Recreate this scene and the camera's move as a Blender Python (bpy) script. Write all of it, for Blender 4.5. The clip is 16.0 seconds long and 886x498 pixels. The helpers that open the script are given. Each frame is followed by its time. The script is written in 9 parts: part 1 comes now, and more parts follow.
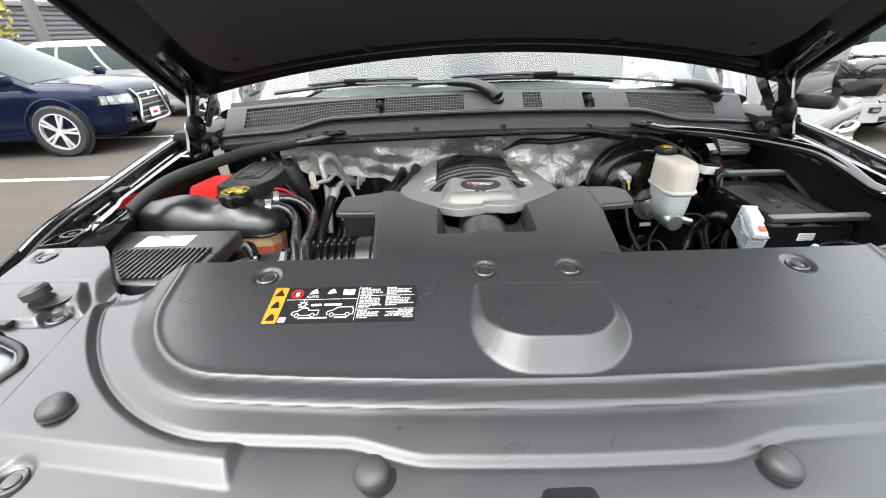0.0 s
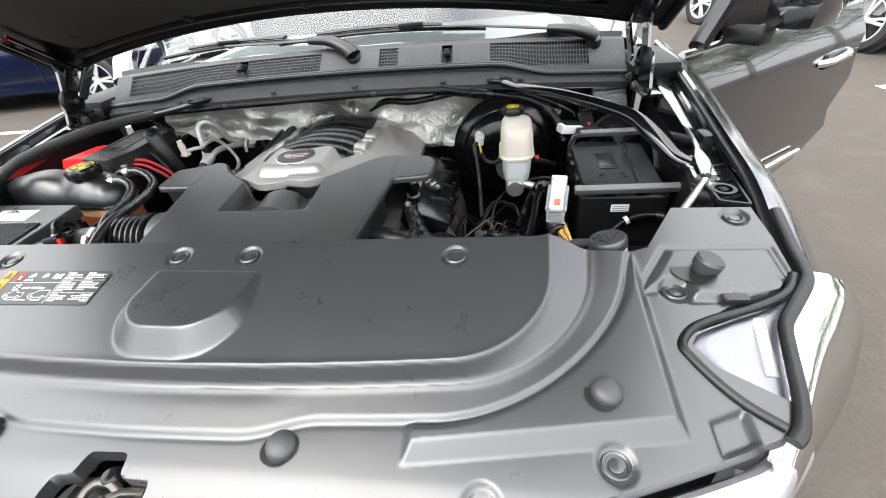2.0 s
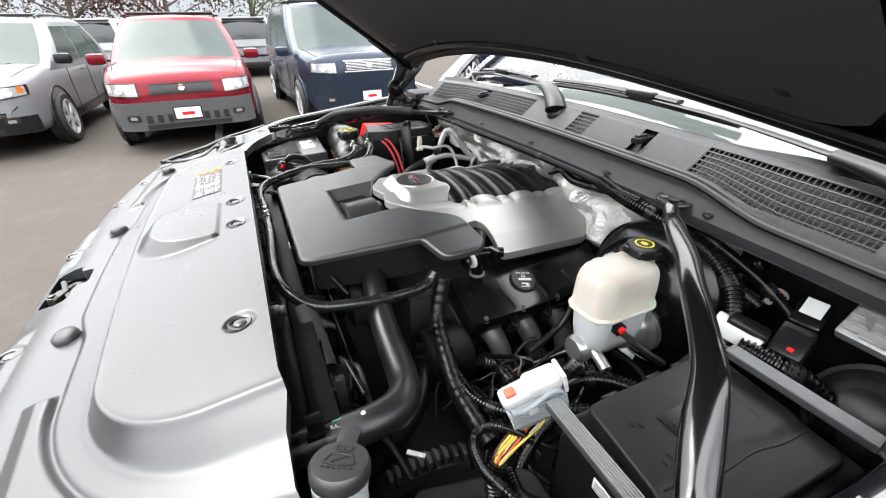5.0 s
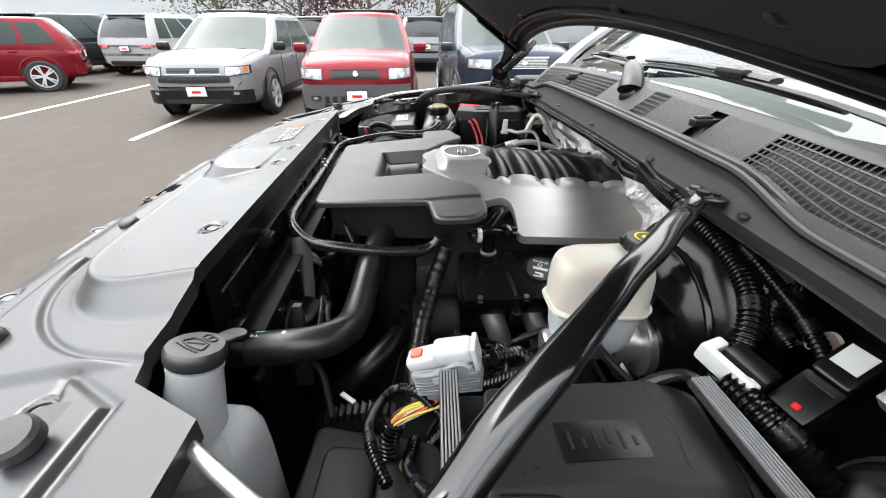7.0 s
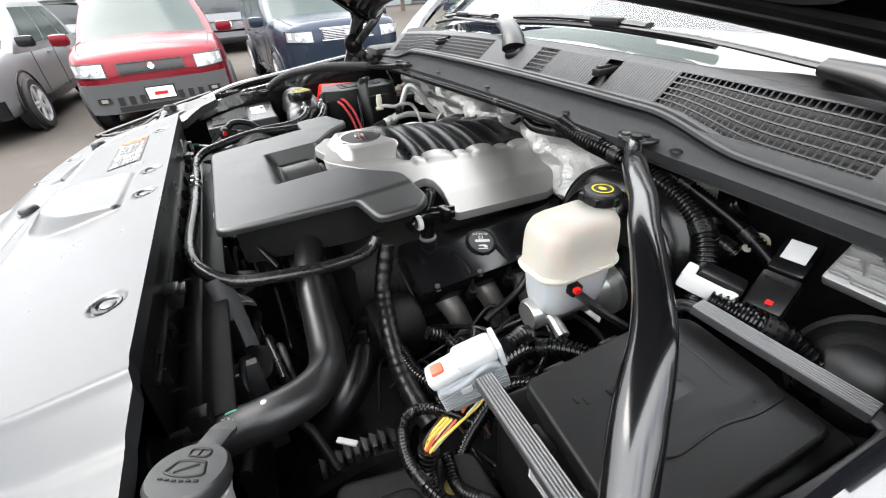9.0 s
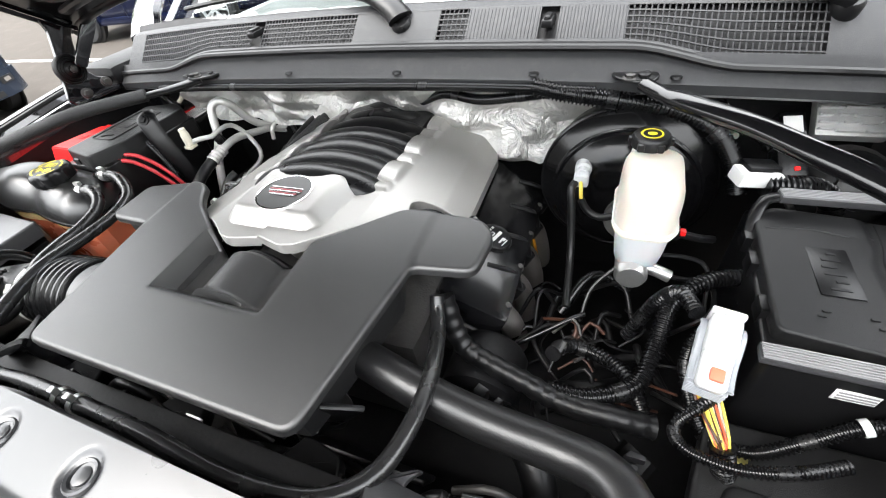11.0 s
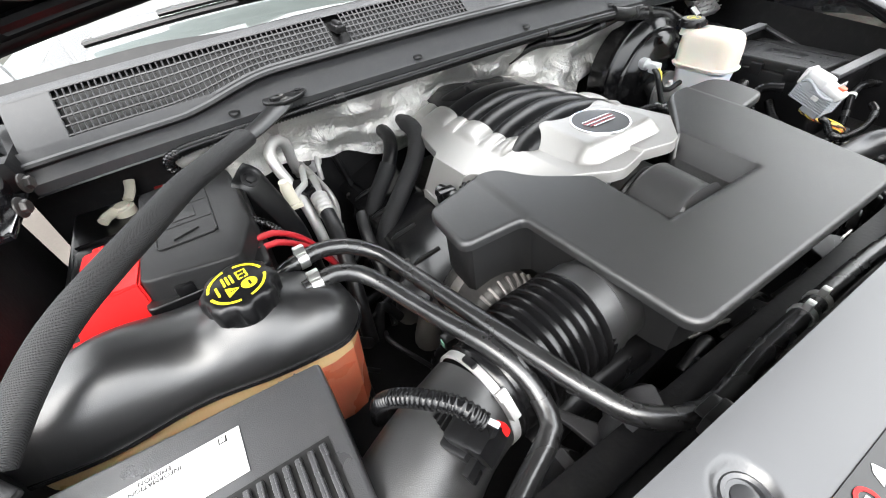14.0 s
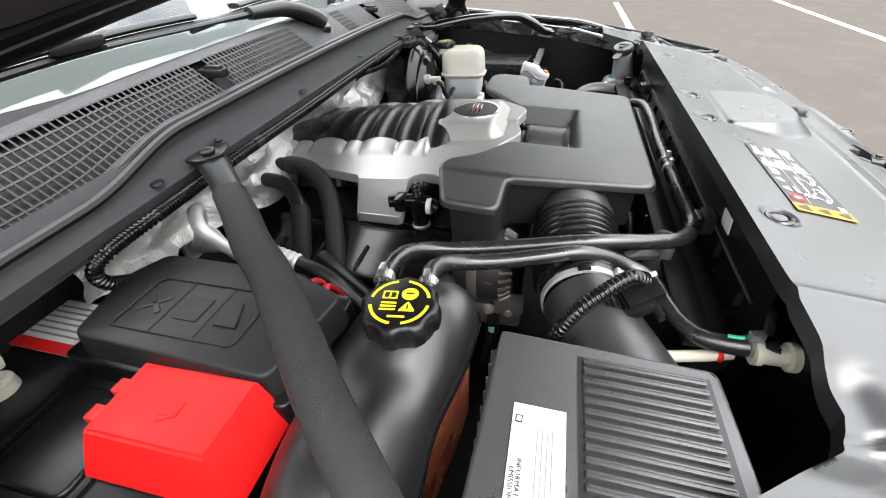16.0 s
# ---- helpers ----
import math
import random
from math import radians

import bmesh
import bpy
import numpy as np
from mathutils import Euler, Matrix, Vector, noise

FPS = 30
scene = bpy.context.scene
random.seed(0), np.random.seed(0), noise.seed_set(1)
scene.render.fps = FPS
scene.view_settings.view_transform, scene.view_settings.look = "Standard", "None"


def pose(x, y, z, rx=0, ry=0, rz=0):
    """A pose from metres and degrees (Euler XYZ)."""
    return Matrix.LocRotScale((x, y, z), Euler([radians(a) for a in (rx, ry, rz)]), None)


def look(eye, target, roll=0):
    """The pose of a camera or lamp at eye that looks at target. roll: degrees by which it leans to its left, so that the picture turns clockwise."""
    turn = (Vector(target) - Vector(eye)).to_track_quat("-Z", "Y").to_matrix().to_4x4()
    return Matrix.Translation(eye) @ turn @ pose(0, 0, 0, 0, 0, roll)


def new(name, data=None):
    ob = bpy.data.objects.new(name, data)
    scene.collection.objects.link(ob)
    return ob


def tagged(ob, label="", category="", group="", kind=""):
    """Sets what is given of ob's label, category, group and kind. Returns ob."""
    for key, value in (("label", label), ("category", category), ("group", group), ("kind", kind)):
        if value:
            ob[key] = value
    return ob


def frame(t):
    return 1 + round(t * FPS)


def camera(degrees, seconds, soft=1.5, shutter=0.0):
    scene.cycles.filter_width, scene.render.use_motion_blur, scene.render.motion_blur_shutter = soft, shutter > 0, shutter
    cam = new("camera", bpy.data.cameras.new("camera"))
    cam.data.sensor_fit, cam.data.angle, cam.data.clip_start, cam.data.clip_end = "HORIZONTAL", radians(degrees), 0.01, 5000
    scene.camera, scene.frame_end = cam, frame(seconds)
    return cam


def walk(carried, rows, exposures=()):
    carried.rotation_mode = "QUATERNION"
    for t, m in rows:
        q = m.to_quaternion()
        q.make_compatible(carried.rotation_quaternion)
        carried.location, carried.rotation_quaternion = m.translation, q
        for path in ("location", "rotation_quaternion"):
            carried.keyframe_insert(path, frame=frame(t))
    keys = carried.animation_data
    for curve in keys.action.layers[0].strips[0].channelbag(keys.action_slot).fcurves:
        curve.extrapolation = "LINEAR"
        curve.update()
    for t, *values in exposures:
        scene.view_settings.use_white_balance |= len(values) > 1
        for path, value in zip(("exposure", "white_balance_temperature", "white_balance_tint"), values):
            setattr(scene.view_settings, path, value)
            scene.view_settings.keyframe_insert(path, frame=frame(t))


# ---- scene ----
cam = camera(94.8, 16.0, soft=1.1)
PATH = [
    (0, (-0.121, -0.51, 1.516), (-0.141, 1.262, 0.589), -1.8),
    (0.5, (-0.033, -0.469, 1.513), (-0.067, 1.276, 0.536), -2.7),
    (1, (0.13, -0.509, 1.525), (0.058, 1.198, 0.485), -3.5),
    (1.5, (0.282, -0.546, 1.568), (0.127, 1.107, 0.455), -4.8),
    (2, (0.449, -0.472, 1.573), (0.175, 1.12, 0.393), -6.5),
    (2.5, (0.571, -0.382, 1.599), (0.138, 1.119, 0.349), -8.9),
    (3, (0.597, -0.261, 1.594), (0.013, 1.156, 0.309), -10.7),
    (3.5, (0.65, -0.122, 1.588), (-0.163, 1.258, 0.39), -8.9),
    (4, (0.779, 0.0, 1.579), (-0.405, 1.18, 0.481), -6.2),
    (4.5, (0.835, 0.044, 1.571), (-0.599, 0.989, 0.546), -3.2),
    (5, (0.878, 0.067, 1.551), (-0.706, 0.796, 0.571), -0.8),
    (5.2, (0.9, 0.075, 1.543), (-0.724, 0.734, 0.58), 0.2),
    (7.3, (0.955, 0.334, 1.463), (-0.793, 0.414, 0.495), -0.1),
    (7.5, (0.957, 0.338, 1.456), (-0.787, 0.434, 0.482), -0.2),
    (8, (0.948, 0.327, 1.454), (-0.776, 0.546, 0.464), -0.6),
    (8.5, (0.914, 0.287, 1.459), (-0.746, 0.722, 0.431), -1.8),
    (9, (0.859, 0.188, 1.481), (-0.665, 0.887, 0.389), -3.8),
    (9.2, (0.835, 0.154, 1.488), (-0.616, 0.949, 0.364), -4.9),
    (11.3, (0.338, -0.021, 1.556), (-0.21, 1.327, 0.183), -9.3),
    (11.5, (0.274, -0.047, 1.563), (-0.193, 1.32, 0.179), -8.4),
    (12, (0.091, -0.072, 1.535), (-0.174, 1.357, 0.16), -7.3),
    (12.5, (-0.107, -0.044, 1.523), (-0.148, 1.433, 0.176), -6.5),
    (13, (-0.259, -0.044, 1.516), (-0.1, 1.433, 0.177), -7.2),
    (13.5, (-0.415, -0.058, 1.525), (0.011, 1.373, 0.194), -6.9),
    (14, (-0.562, 0.012, 1.493), (0.158, 1.345, 0.187), -6.5),
    (14.5, (-0.69, 0.086, 1.489), (0.348, 1.229, 0.218), -5.7),
    (15, (-0.807, 0.12, 1.489), (0.465, 1.027, 0.24), -4.8),
    (15.5, (-0.851, 0.18, 1.478), (0.577, 0.857, 0.253), -4.6),
    (16, (-0.854, 0.261, 1.483), (0.669, 0.717, 0.269), -4.0),
]
EXPOSURE = [(0, 2.5), (2, 2.55), (3.5, 2.62), (4.5, 2.7), (5, 2.7), (7.5, 2.45), (9, 2.75), (11.5, 3.15), (13, 3.2), (14.5, 3.05), (16, 2.74)]
walk(cam, [(t, look(eye, target, roll)) for t, eye, target, roll in PATH], EXPOSURE)

SKY, SUN = 0.10, 0.8

# ---- shape helpers ----
def poly_dist(pts, poly):
    """Signed distance (negative inside) and nearest point of a closed polygon."""
    P = np.asarray(poly, float)
    Q = np.roll(P, -1, axis=0)
    best = np.full(len(pts), 1e9)
    near = np.zeros_like(pts)
    inside = np.zeros(len(pts), bool)
    for a, b in zip(P, Q):
        ab = b - a
        L = max(ab @ ab, 1e-12)
        k = np.clip(((pts - a) @ ab) / L, 0, 1)
        n = a + k[:, None] * ab
        d = np.hypot(*(pts - n).T)
        m = d < best
        best[m], near[m] = d[m], n[m]
        if a[1] != b[1]:
            cross = (a[1] > pts[:, 1]) != (b[1] > pts[:, 1])
            xs = a[0] + (pts[:, 1] - a[1]) / (b[1] - a[1]) * ab[0]
            inside ^= cross & (pts[:, 0] < xs)
    return np.where(inside, -best, best), near


def rounded(pts, r, n=5):
    """A polygon with its corners rounded; r is one radius or one a corner."""
    out, m = [], len(pts)
    rs = r if isinstance(r, (list, tuple)) else [r] * m
    for i in range(m):
        p, a, b = (Vector(pts[j % m]) for j in (i, i - 1, i + 1))
        u, v = (a - p), (b - p)
        k = min(rs[i], u.length * 0.48, v.length * 0.48)
        if k < 1e-5:
            out.append((p.x, p.y))
            continue
        s, e = p + u.normalized() * k, p + v.normalized() * k
        for j in range(n + 1):
            t = j / n
            q = s * (1 - t) ** 2 + p * 2 * t * (1 - t) + e * t * t
            out.append((q.x, q.y))
    return out


def sheet(outline, zf, step, low=None, skirt=0.0, holes=(), inset=0.0):
    """A pressed or moulded sheet z = zf(x, y, depth inside the edge) within an outline, with its rim turned down
    by skirt, or down to the height low."""
    P = np.array(outline, float)
    lo, hi = P.min(0) - step, P.max(0) + step
    nx, ny = (np.ceil((hi - lo) / step).astype(int) + 1)
    X, Y = np.meshgrid(lo[0] + step * np.arange(nx), lo[1] + step * np.arange(ny), indexing="ij")
    pts = np.c_[X.ravel(), Y.ravel()]
    d, near = poly_dist(pts, P)
    for h in holes:
        dh, nh = poly_dist(pts, h)
        m = -dh > d
        d[m], near[m] = -dh[m], nh[m]
    ins = d < -0.42 * step
    idx = np.arange(nx * ny).reshape(nx, ny)
    F = np.stack([idx[:-1, :-1], idx[1:, :-1], idx[1:, 1:], idx[:-1, 1:]], -1).reshape(-1, 4)
    F = F[ins[F].sum(1) >= 1]
    xy = np.where(ins[:, None], pts, near)
    dep = np.where(ins, -d, 0.0)
    used = np.unique(F)
    re = np.full(nx * ny, -1)
    re[used] = np.arange(len(used))
    F = re[F]
    xy, dep = xy[used], dep[used]
    V = np.c_[xy, zf(xy[:, 0], xy[:, 1], dep)]
    if skirt or low is not None:
        E = np.concatenate([F[:, [i, (i + 1) % 4]] for i in range(4)])
        key = {}
        for a, b in E:
            key[(a, b)] = 1
        rim = [(a, b) for a, b in key if (b, a) not in key]
        rv = sorted({i for e in rim for i in e})
        mp = {v: len(V) + k for k, v in enumerate(rv)}
        L = V[rv].copy()
        L[:, 2] = low if low is not None else L[:, 2] - skirt
        if inset:
            c = xy.mean(0)
            L[:, :2] = c + (L[:, :2] - c) * (1 - inset)
        V = np.concatenate([V, L])
        return V, [tuple(f) for f in F] + [(b, a, mp[a], mp[b]) for a, b in rim]
    return V, [tuple(f) for f in F]


def offset(poly, off):
    """The outline moved outwards by off."""
    P = np.array(poly, float)
    if sum(a[0] * b[1] - b[0] * a[1] for a, b in zip(P, np.roll(P, -1, 0))) < 0:
        P = P[::-1]
    a, b = P - np.roll(P, 1, 0), np.roll(P, -1, 0) - P
    na = np.c_[a[:, 1], -a[:, 0]] / np.maximum(np.hypot(*a.T), 1e-9)[:, None]
    nb = np.c_[b[:, 1], -b[:, 0]] / np.maximum(np.hypot(*b.T), 1e-9)[:, None]
    nn = na + nb
    nn /= np.maximum(np.hypot(*nn.T), 1e-6)[:, None]
    return P + nn * off


def resampled(poly, gap):
    out = []
    for a, b in zip(poly, list(poly[1:]) + [poly[0]]):
        n = max(1, int(math.hypot(b[0] - a[0], b[1] - a[1]) / gap))
        out += [(a[0] + (b[0] - a[0]) * k / n, a[1] + (b[1] - a[1]) * k / n) for k in range(n)]
    return out


def rimmed(outline, zf, step, r, skirt):
    """A moulded sheet whose edge rolls over with radius r into a wall of height skirt."""
    P = resampled(outline, 0.008)
    inner = offset(P, -r)
    Z = zf(inner[:, 0], inner[:, 1], np.full(len(inner), 1.0))
    rings = [np.c_[offset(P, -r * (1 - math.cos(q))), Z - r + r * math.sin(q)] for q in (0.0, 0.4, 0.8, 1.2, math.pi / 2)]
    foot = rings[0].copy()
    foot[:, 2] -= skirt
    rings = [foot] + rings
    n = len(P)
    V = np.concatenate(rings)
    F = [(i * n + k, i * n + (k + 1) % n, (i + 1) * n + (k + 1) % n, (i + 1) * n + k) for i in range(len(rings) - 1) for k in range(n)]
    top = sheet([tuple(p) for p in inner], lambda x, y, d: zf(x, y, d + 1.0), step)
    return cat((V, F), top)


def spline(points, step):
    """Points along a smooth curve through the given ones, about step apart."""
    P = [Vector(p) for p in points]
    P = [P[0] * 2 - P[1]] + P + [P[-1] * 2 - P[-2]]
    out = []
    for i in range(1, len(P) - 2):
        a, b, c, d = P[i - 1:i + 3]
        n = max(2, int((c - b).length / step))
        for j in range(n):
            t = j / n
            out.append(0.5 * ((2 * b) + (c - a) * t + (2 * a - 5 * b + 4 * c - d) * t * t + (3 * b - a - 3 * c + d) * t ** 3))
    out.append(P[-2])
    return out


def tube(points, r, n=12, step=0.012, flat=1.0, pitch=0.0, depth=0.15, ends=True, up=(0, 0, 1)):
    """A round hose through points; pitch gives it corrugations; r may be a function of the share of its length;
    flat squeezes it along up."""
    if pitch:
        step = pitch / 4
    C = spline(points, step)
    N = len(C)
    V, F = [], []
    ref = Vector(up)
    for i, c in enumerate(C):
        tan = (C[min(i + 1, N - 1)] - C[max(i - 1, 0)]).normalized()
        side = tan.cross(ref)
        if side.length < 1e-3:
            side = tan.cross(Vector((1, 0.3, 0)))
        side.normalize()
        top = side.cross(tan)
        if not flat != 1.0:
            ref = top
        rad = r(i / max(N - 1, 1)) if callable(r) else r
        if pitch:
            rad *= 1 + depth * (1 if i % 4 < 2 else -1) * 0.5
        for k in range(n):
            a = 2 * math.pi * k / n
            V.append(c + side * (rad * math.cos(a)) + top * (rad * flat * math.sin(a)))
    for i in range(N - 1):
        for k in range(n):
            a, b = i * n + k, i * n + (k + 1) % n
            F.append((a, b, b + n, a + n))
    if ends:
        F.append(tuple(range(n))[::-1])
        F.append(tuple(range((N - 1) * n, N * n)))
    return np.array([tuple(v) for v in V]), F


def lathe(prof, n=24, m=None):
    """A turned shape from (radius, height) pairs, about z, moved by m."""
    V, F = [], []
    for r, z in prof:
        for k in range(n):
            a = 2 * math.pi * k / n
            V.append((max(r, 1e-5) * math.cos(a), max(r, 1e-5) * math.sin(a), z))
    for i in range(len(prof) - 1):
        for k in range(n):
            a, b = i * n + k, i * n + (k + 1) % n
            F.append((a, b, b + n, a + n))
    if prof[0] != prof[-1]:
        F.append(tuple(range(n))[::-1])
        F.append(tuple(range((len(prof) - 1) * n, len(prof) * n)))
    return moved((np.array(V), F), m)


def moved(vf, m):
    if m is None:
        return vf
    M = np.array(m)
    V = np.asarray(vf[0], float)
    return V @ M[:3, :3].T + M[:3, 3], vf[1]


def cat(*parts):
    V, F, n = [], [], 0
    for v, f in parts:
        V.append(np.asarray(v, float))
        F += [tuple(int(i) + n for i in q) for q in f]
        n += len(v)
    return np.concatenate(V), F


def of_bm(bm):
    bm.verts.index_update()
    vf = (np.array([tuple(v.co) for v in bm.verts]), [tuple(v.index for v in f.verts) for f in bm.faces])
    bm.free()
    return vf


def rbox(c, s, r=0.004, m=None, seg=2, taper=0.0):
    """A box with rounded edges about the centre c; taper narrows its top."""
    bm = bmesh.new()
    bmesh.ops.create_cube(bm, size=1)
    for v in bm.verts:
        k = 1 - taper if v.co.z > 0 else 1
        v.co = Vector((v.co.x * s[0] * k, v.co.y * s[1] * k, v.co.z * s[2]))
    if r:
        bmesh.ops.bevel(bm, geom=bm.edges[:], offset=min(r, min(s) * 0.45), segments=seg, profile=0.6, affect="EDGES")
    vf = of_bm(bm)
    if m is not None:
        vf = moved(vf, m)
    return vf[0] + np.array(c), vf[1]


def prism(poly, z0, z1, r=0.003, m=None, draft=0.0):
    """A plate or block with an outline, its upper edge rounded; draft spreads its foot."""
    P = np.array(poly, float)
    if sum(a[0] * b[1] - b[0] * a[1] for a, b in zip(P, np.roll(P, -1, 0))) < 0:
        P = P[::-1]
    a, b = P - np.roll(P, 1, 0), np.roll(P, -1, 0) - P
    na = np.c_[a[:, 1], -a[:, 0]] / np.maximum(np.hypot(*a.T), 1e-9)[:, None]
    nb = np.c_[b[:, 1], -b[:, 0]] / np.maximum(np.hypot(*b.T), 1e-9)[:, None]
    nn = na + nb
    nn /= np.maximum(np.hypot(*nn.T), 1e-6)[:, None]
    rings = [(draft, z0)]
    rings += [(-r * (1 - math.cos(q)), z1 - r + r * math.sin(q)) for q in (0, 0.5, 1.0, math.pi / 2)] if r else [(0, z1)]
    V, n = [], len(P)
    for off, z in rings:
        V += [(p[0] + q[0] * off, p[1] + q[1] * off, z) for p, q in zip(P, nn)]
    F = [(i * n + k, i * n + (k + 1) % n, (i + 1) * n + (k + 1) % n, (i + 1) * n + k) for i in range(len(rings) - 1) for k in range(n)]
    F += [tuple(range(n))[::-1], tuple(range((len(rings) - 1) * n, len(rings) * n))]
    return moved((np.array(V), F), m)


def thing(name, loc=(0, 0, 0), label="", category="", group="", kind=""):
    ob = new(name)
    ob.empty_display_size = 0.02
    ob.location = loc
    return tagged(ob, label, category, group, kind)


def part(name, vf, material, parent=None, label="", angle=38, **tags):
    """Links one mesh object, given in world places, under a thing or a part."""
    me = bpy.data.meshes.new(name)
    if isinstance(vf, bpy.types.Mesh):
        me = vf
    else:
        me.from_pydata([tuple(v) for v in vf[0]], [], [tuple(int(i) for i in f) for f in vf[1]])
        me.validate()
        me.update()
        me.polygons.foreach_set("use_smooth", [True] * len(me.polygons))
        me.set_sharp_from_angle(angle=radians(angle))
        me.materials.append(material)
    ob = new(name, me)
    if parent is not None:
        ob.parent = parent
        if parent.data is None:
            ob.matrix_parent_inverse = Matrix.Translation(-parent.location)
    return tagged(ob, label, **tags)


def lettering(text, size, m, material, parent, depth=0.0004, name="lettering", label=""):
    """Words in the built-in font, as a mesh."""
    cu = bpy.data.curves.new(name, "FONT")
    cu.body, cu.size, cu.extrude, cu.align_x, cu.align_y, cu.resolution_u = text, size, depth, "CENTER", "CENTER", 2
    tmp = new("tmp", cu)
    me = bpy.data.meshes.new_from_object(tmp.evaluated_get(bpy.context.evaluated_depsgraph_get()))
    bpy.data.objects.remove(tmp)
    me.transform(m)
    me.name = name
    me.materials.clear()
    me.materials.append(material)
    return part(name, me, material, parent, label)


def smooth(a, b, x):
    t = np.clip((x - a) / (b - a), 0, 1)
    return t * t * (3 - 2 * t)


def bolt(c, r, h, axis=(0, 0, 1)):
    """A flanged hexagon bolt head."""
    m = Matrix.Translation(c) @ Vector(axis).to_track_quat("Z", "Y").to_matrix().to_4x4()
    return cat(lathe([(r * 1.5, 0), (r * 1.5, h * 0.2), (r * 1.1, h * 0.35)], 16, m), lathe([(r, h * 0.3), (r, h * 0.9), (r * 0.85, h)], 6, m))


# ---- light ----
SUN_DIR = Vector((-0.35, -0.30, 0.80)).normalized()
world = bpy.data.worlds.new("sky")
scene.world = world
world.use_nodes = True
wn, wl = world.node_tree.nodes, world.node_tree.links
sky = wn.new("ShaderNodeTexSky")
sky.sky_type, sky.sun_disc, sky.sun_elevation, sky.sun_rotation = "NISHITA", False, radians(60), radians(229)
sky.dust_density, sky.air_density = 4.0, 1.0
cloud = wn.new("ShaderNodeTexNoise")
cloud.inputs["Scale"].default_value, cloud.inputs["Detail"].default_value = 2.2, 6
wco = wn.new("ShaderNodeTexCoord")
wl.new(wco.outputs["Generated"], cloud.inputs["Vector"])
cramp = wn.new("ShaderNodeMapRange")
cramp.inputs["From Min"].default_value, cramp.inputs["From Max"].default_value = 0.24, 0.46
wl.new(cloud.outputs["Fac"], cramp.inputs["Value"])
wmix = wn.new("ShaderNodeMix")
wmix.data_type = "RGBA"
wl.new(cramp.outputs["Result"], wmix.inputs["Factor"])
wl.new(sky.outputs["Color"], wmix.inputs["A"])
wdot = wn.new("ShaderNodeVectorMath")
wdot.operation = "DOT_PRODUCT"
wl.new(wco.outputs["Generated"], wdot.inputs[0])
wdot.inputs[1].default_value = Vector((-0.04, -0.14, 0.96)).normalized()
wglow = wn.new("ShaderNodeMapRange")
wglow.inputs["From Min"].default_value, wglow.inputs["From Max"].default_value = -0.1, 1.0
wglow.inputs["To Min"].default_value, wglow.inputs["To Max"].default_value = 3.2, 13.2
wl.new(wdot.outputs["Value"], wglow.inputs["Value"])
wtint = wn.new("ShaderNodeVectorMath")
wtint.operation = "SCALE"
wtint.inputs[0].default_value = (0.96, 0.98, 1.0)
wl.new(wglow.outputs["Result"], wtint.inputs["Scale"])
wl.new(wtint.outputs["Vector"], wmix.inputs["B"])
wl.new(wmix.outputs["Result"], wn["Background"].inputs["Color"])
wn["Background"].inputs["Strength"].default_value = SKY

sun = new("sun", bpy.data.lights.new("sun", "SUN"))
sun.data.energy, sun.data.angle, sun.data.color = SUN, radians(45), (1, 0.96, 0.9)
sun.matrix_world = look(SUN_DIR, (0, 0, 0))

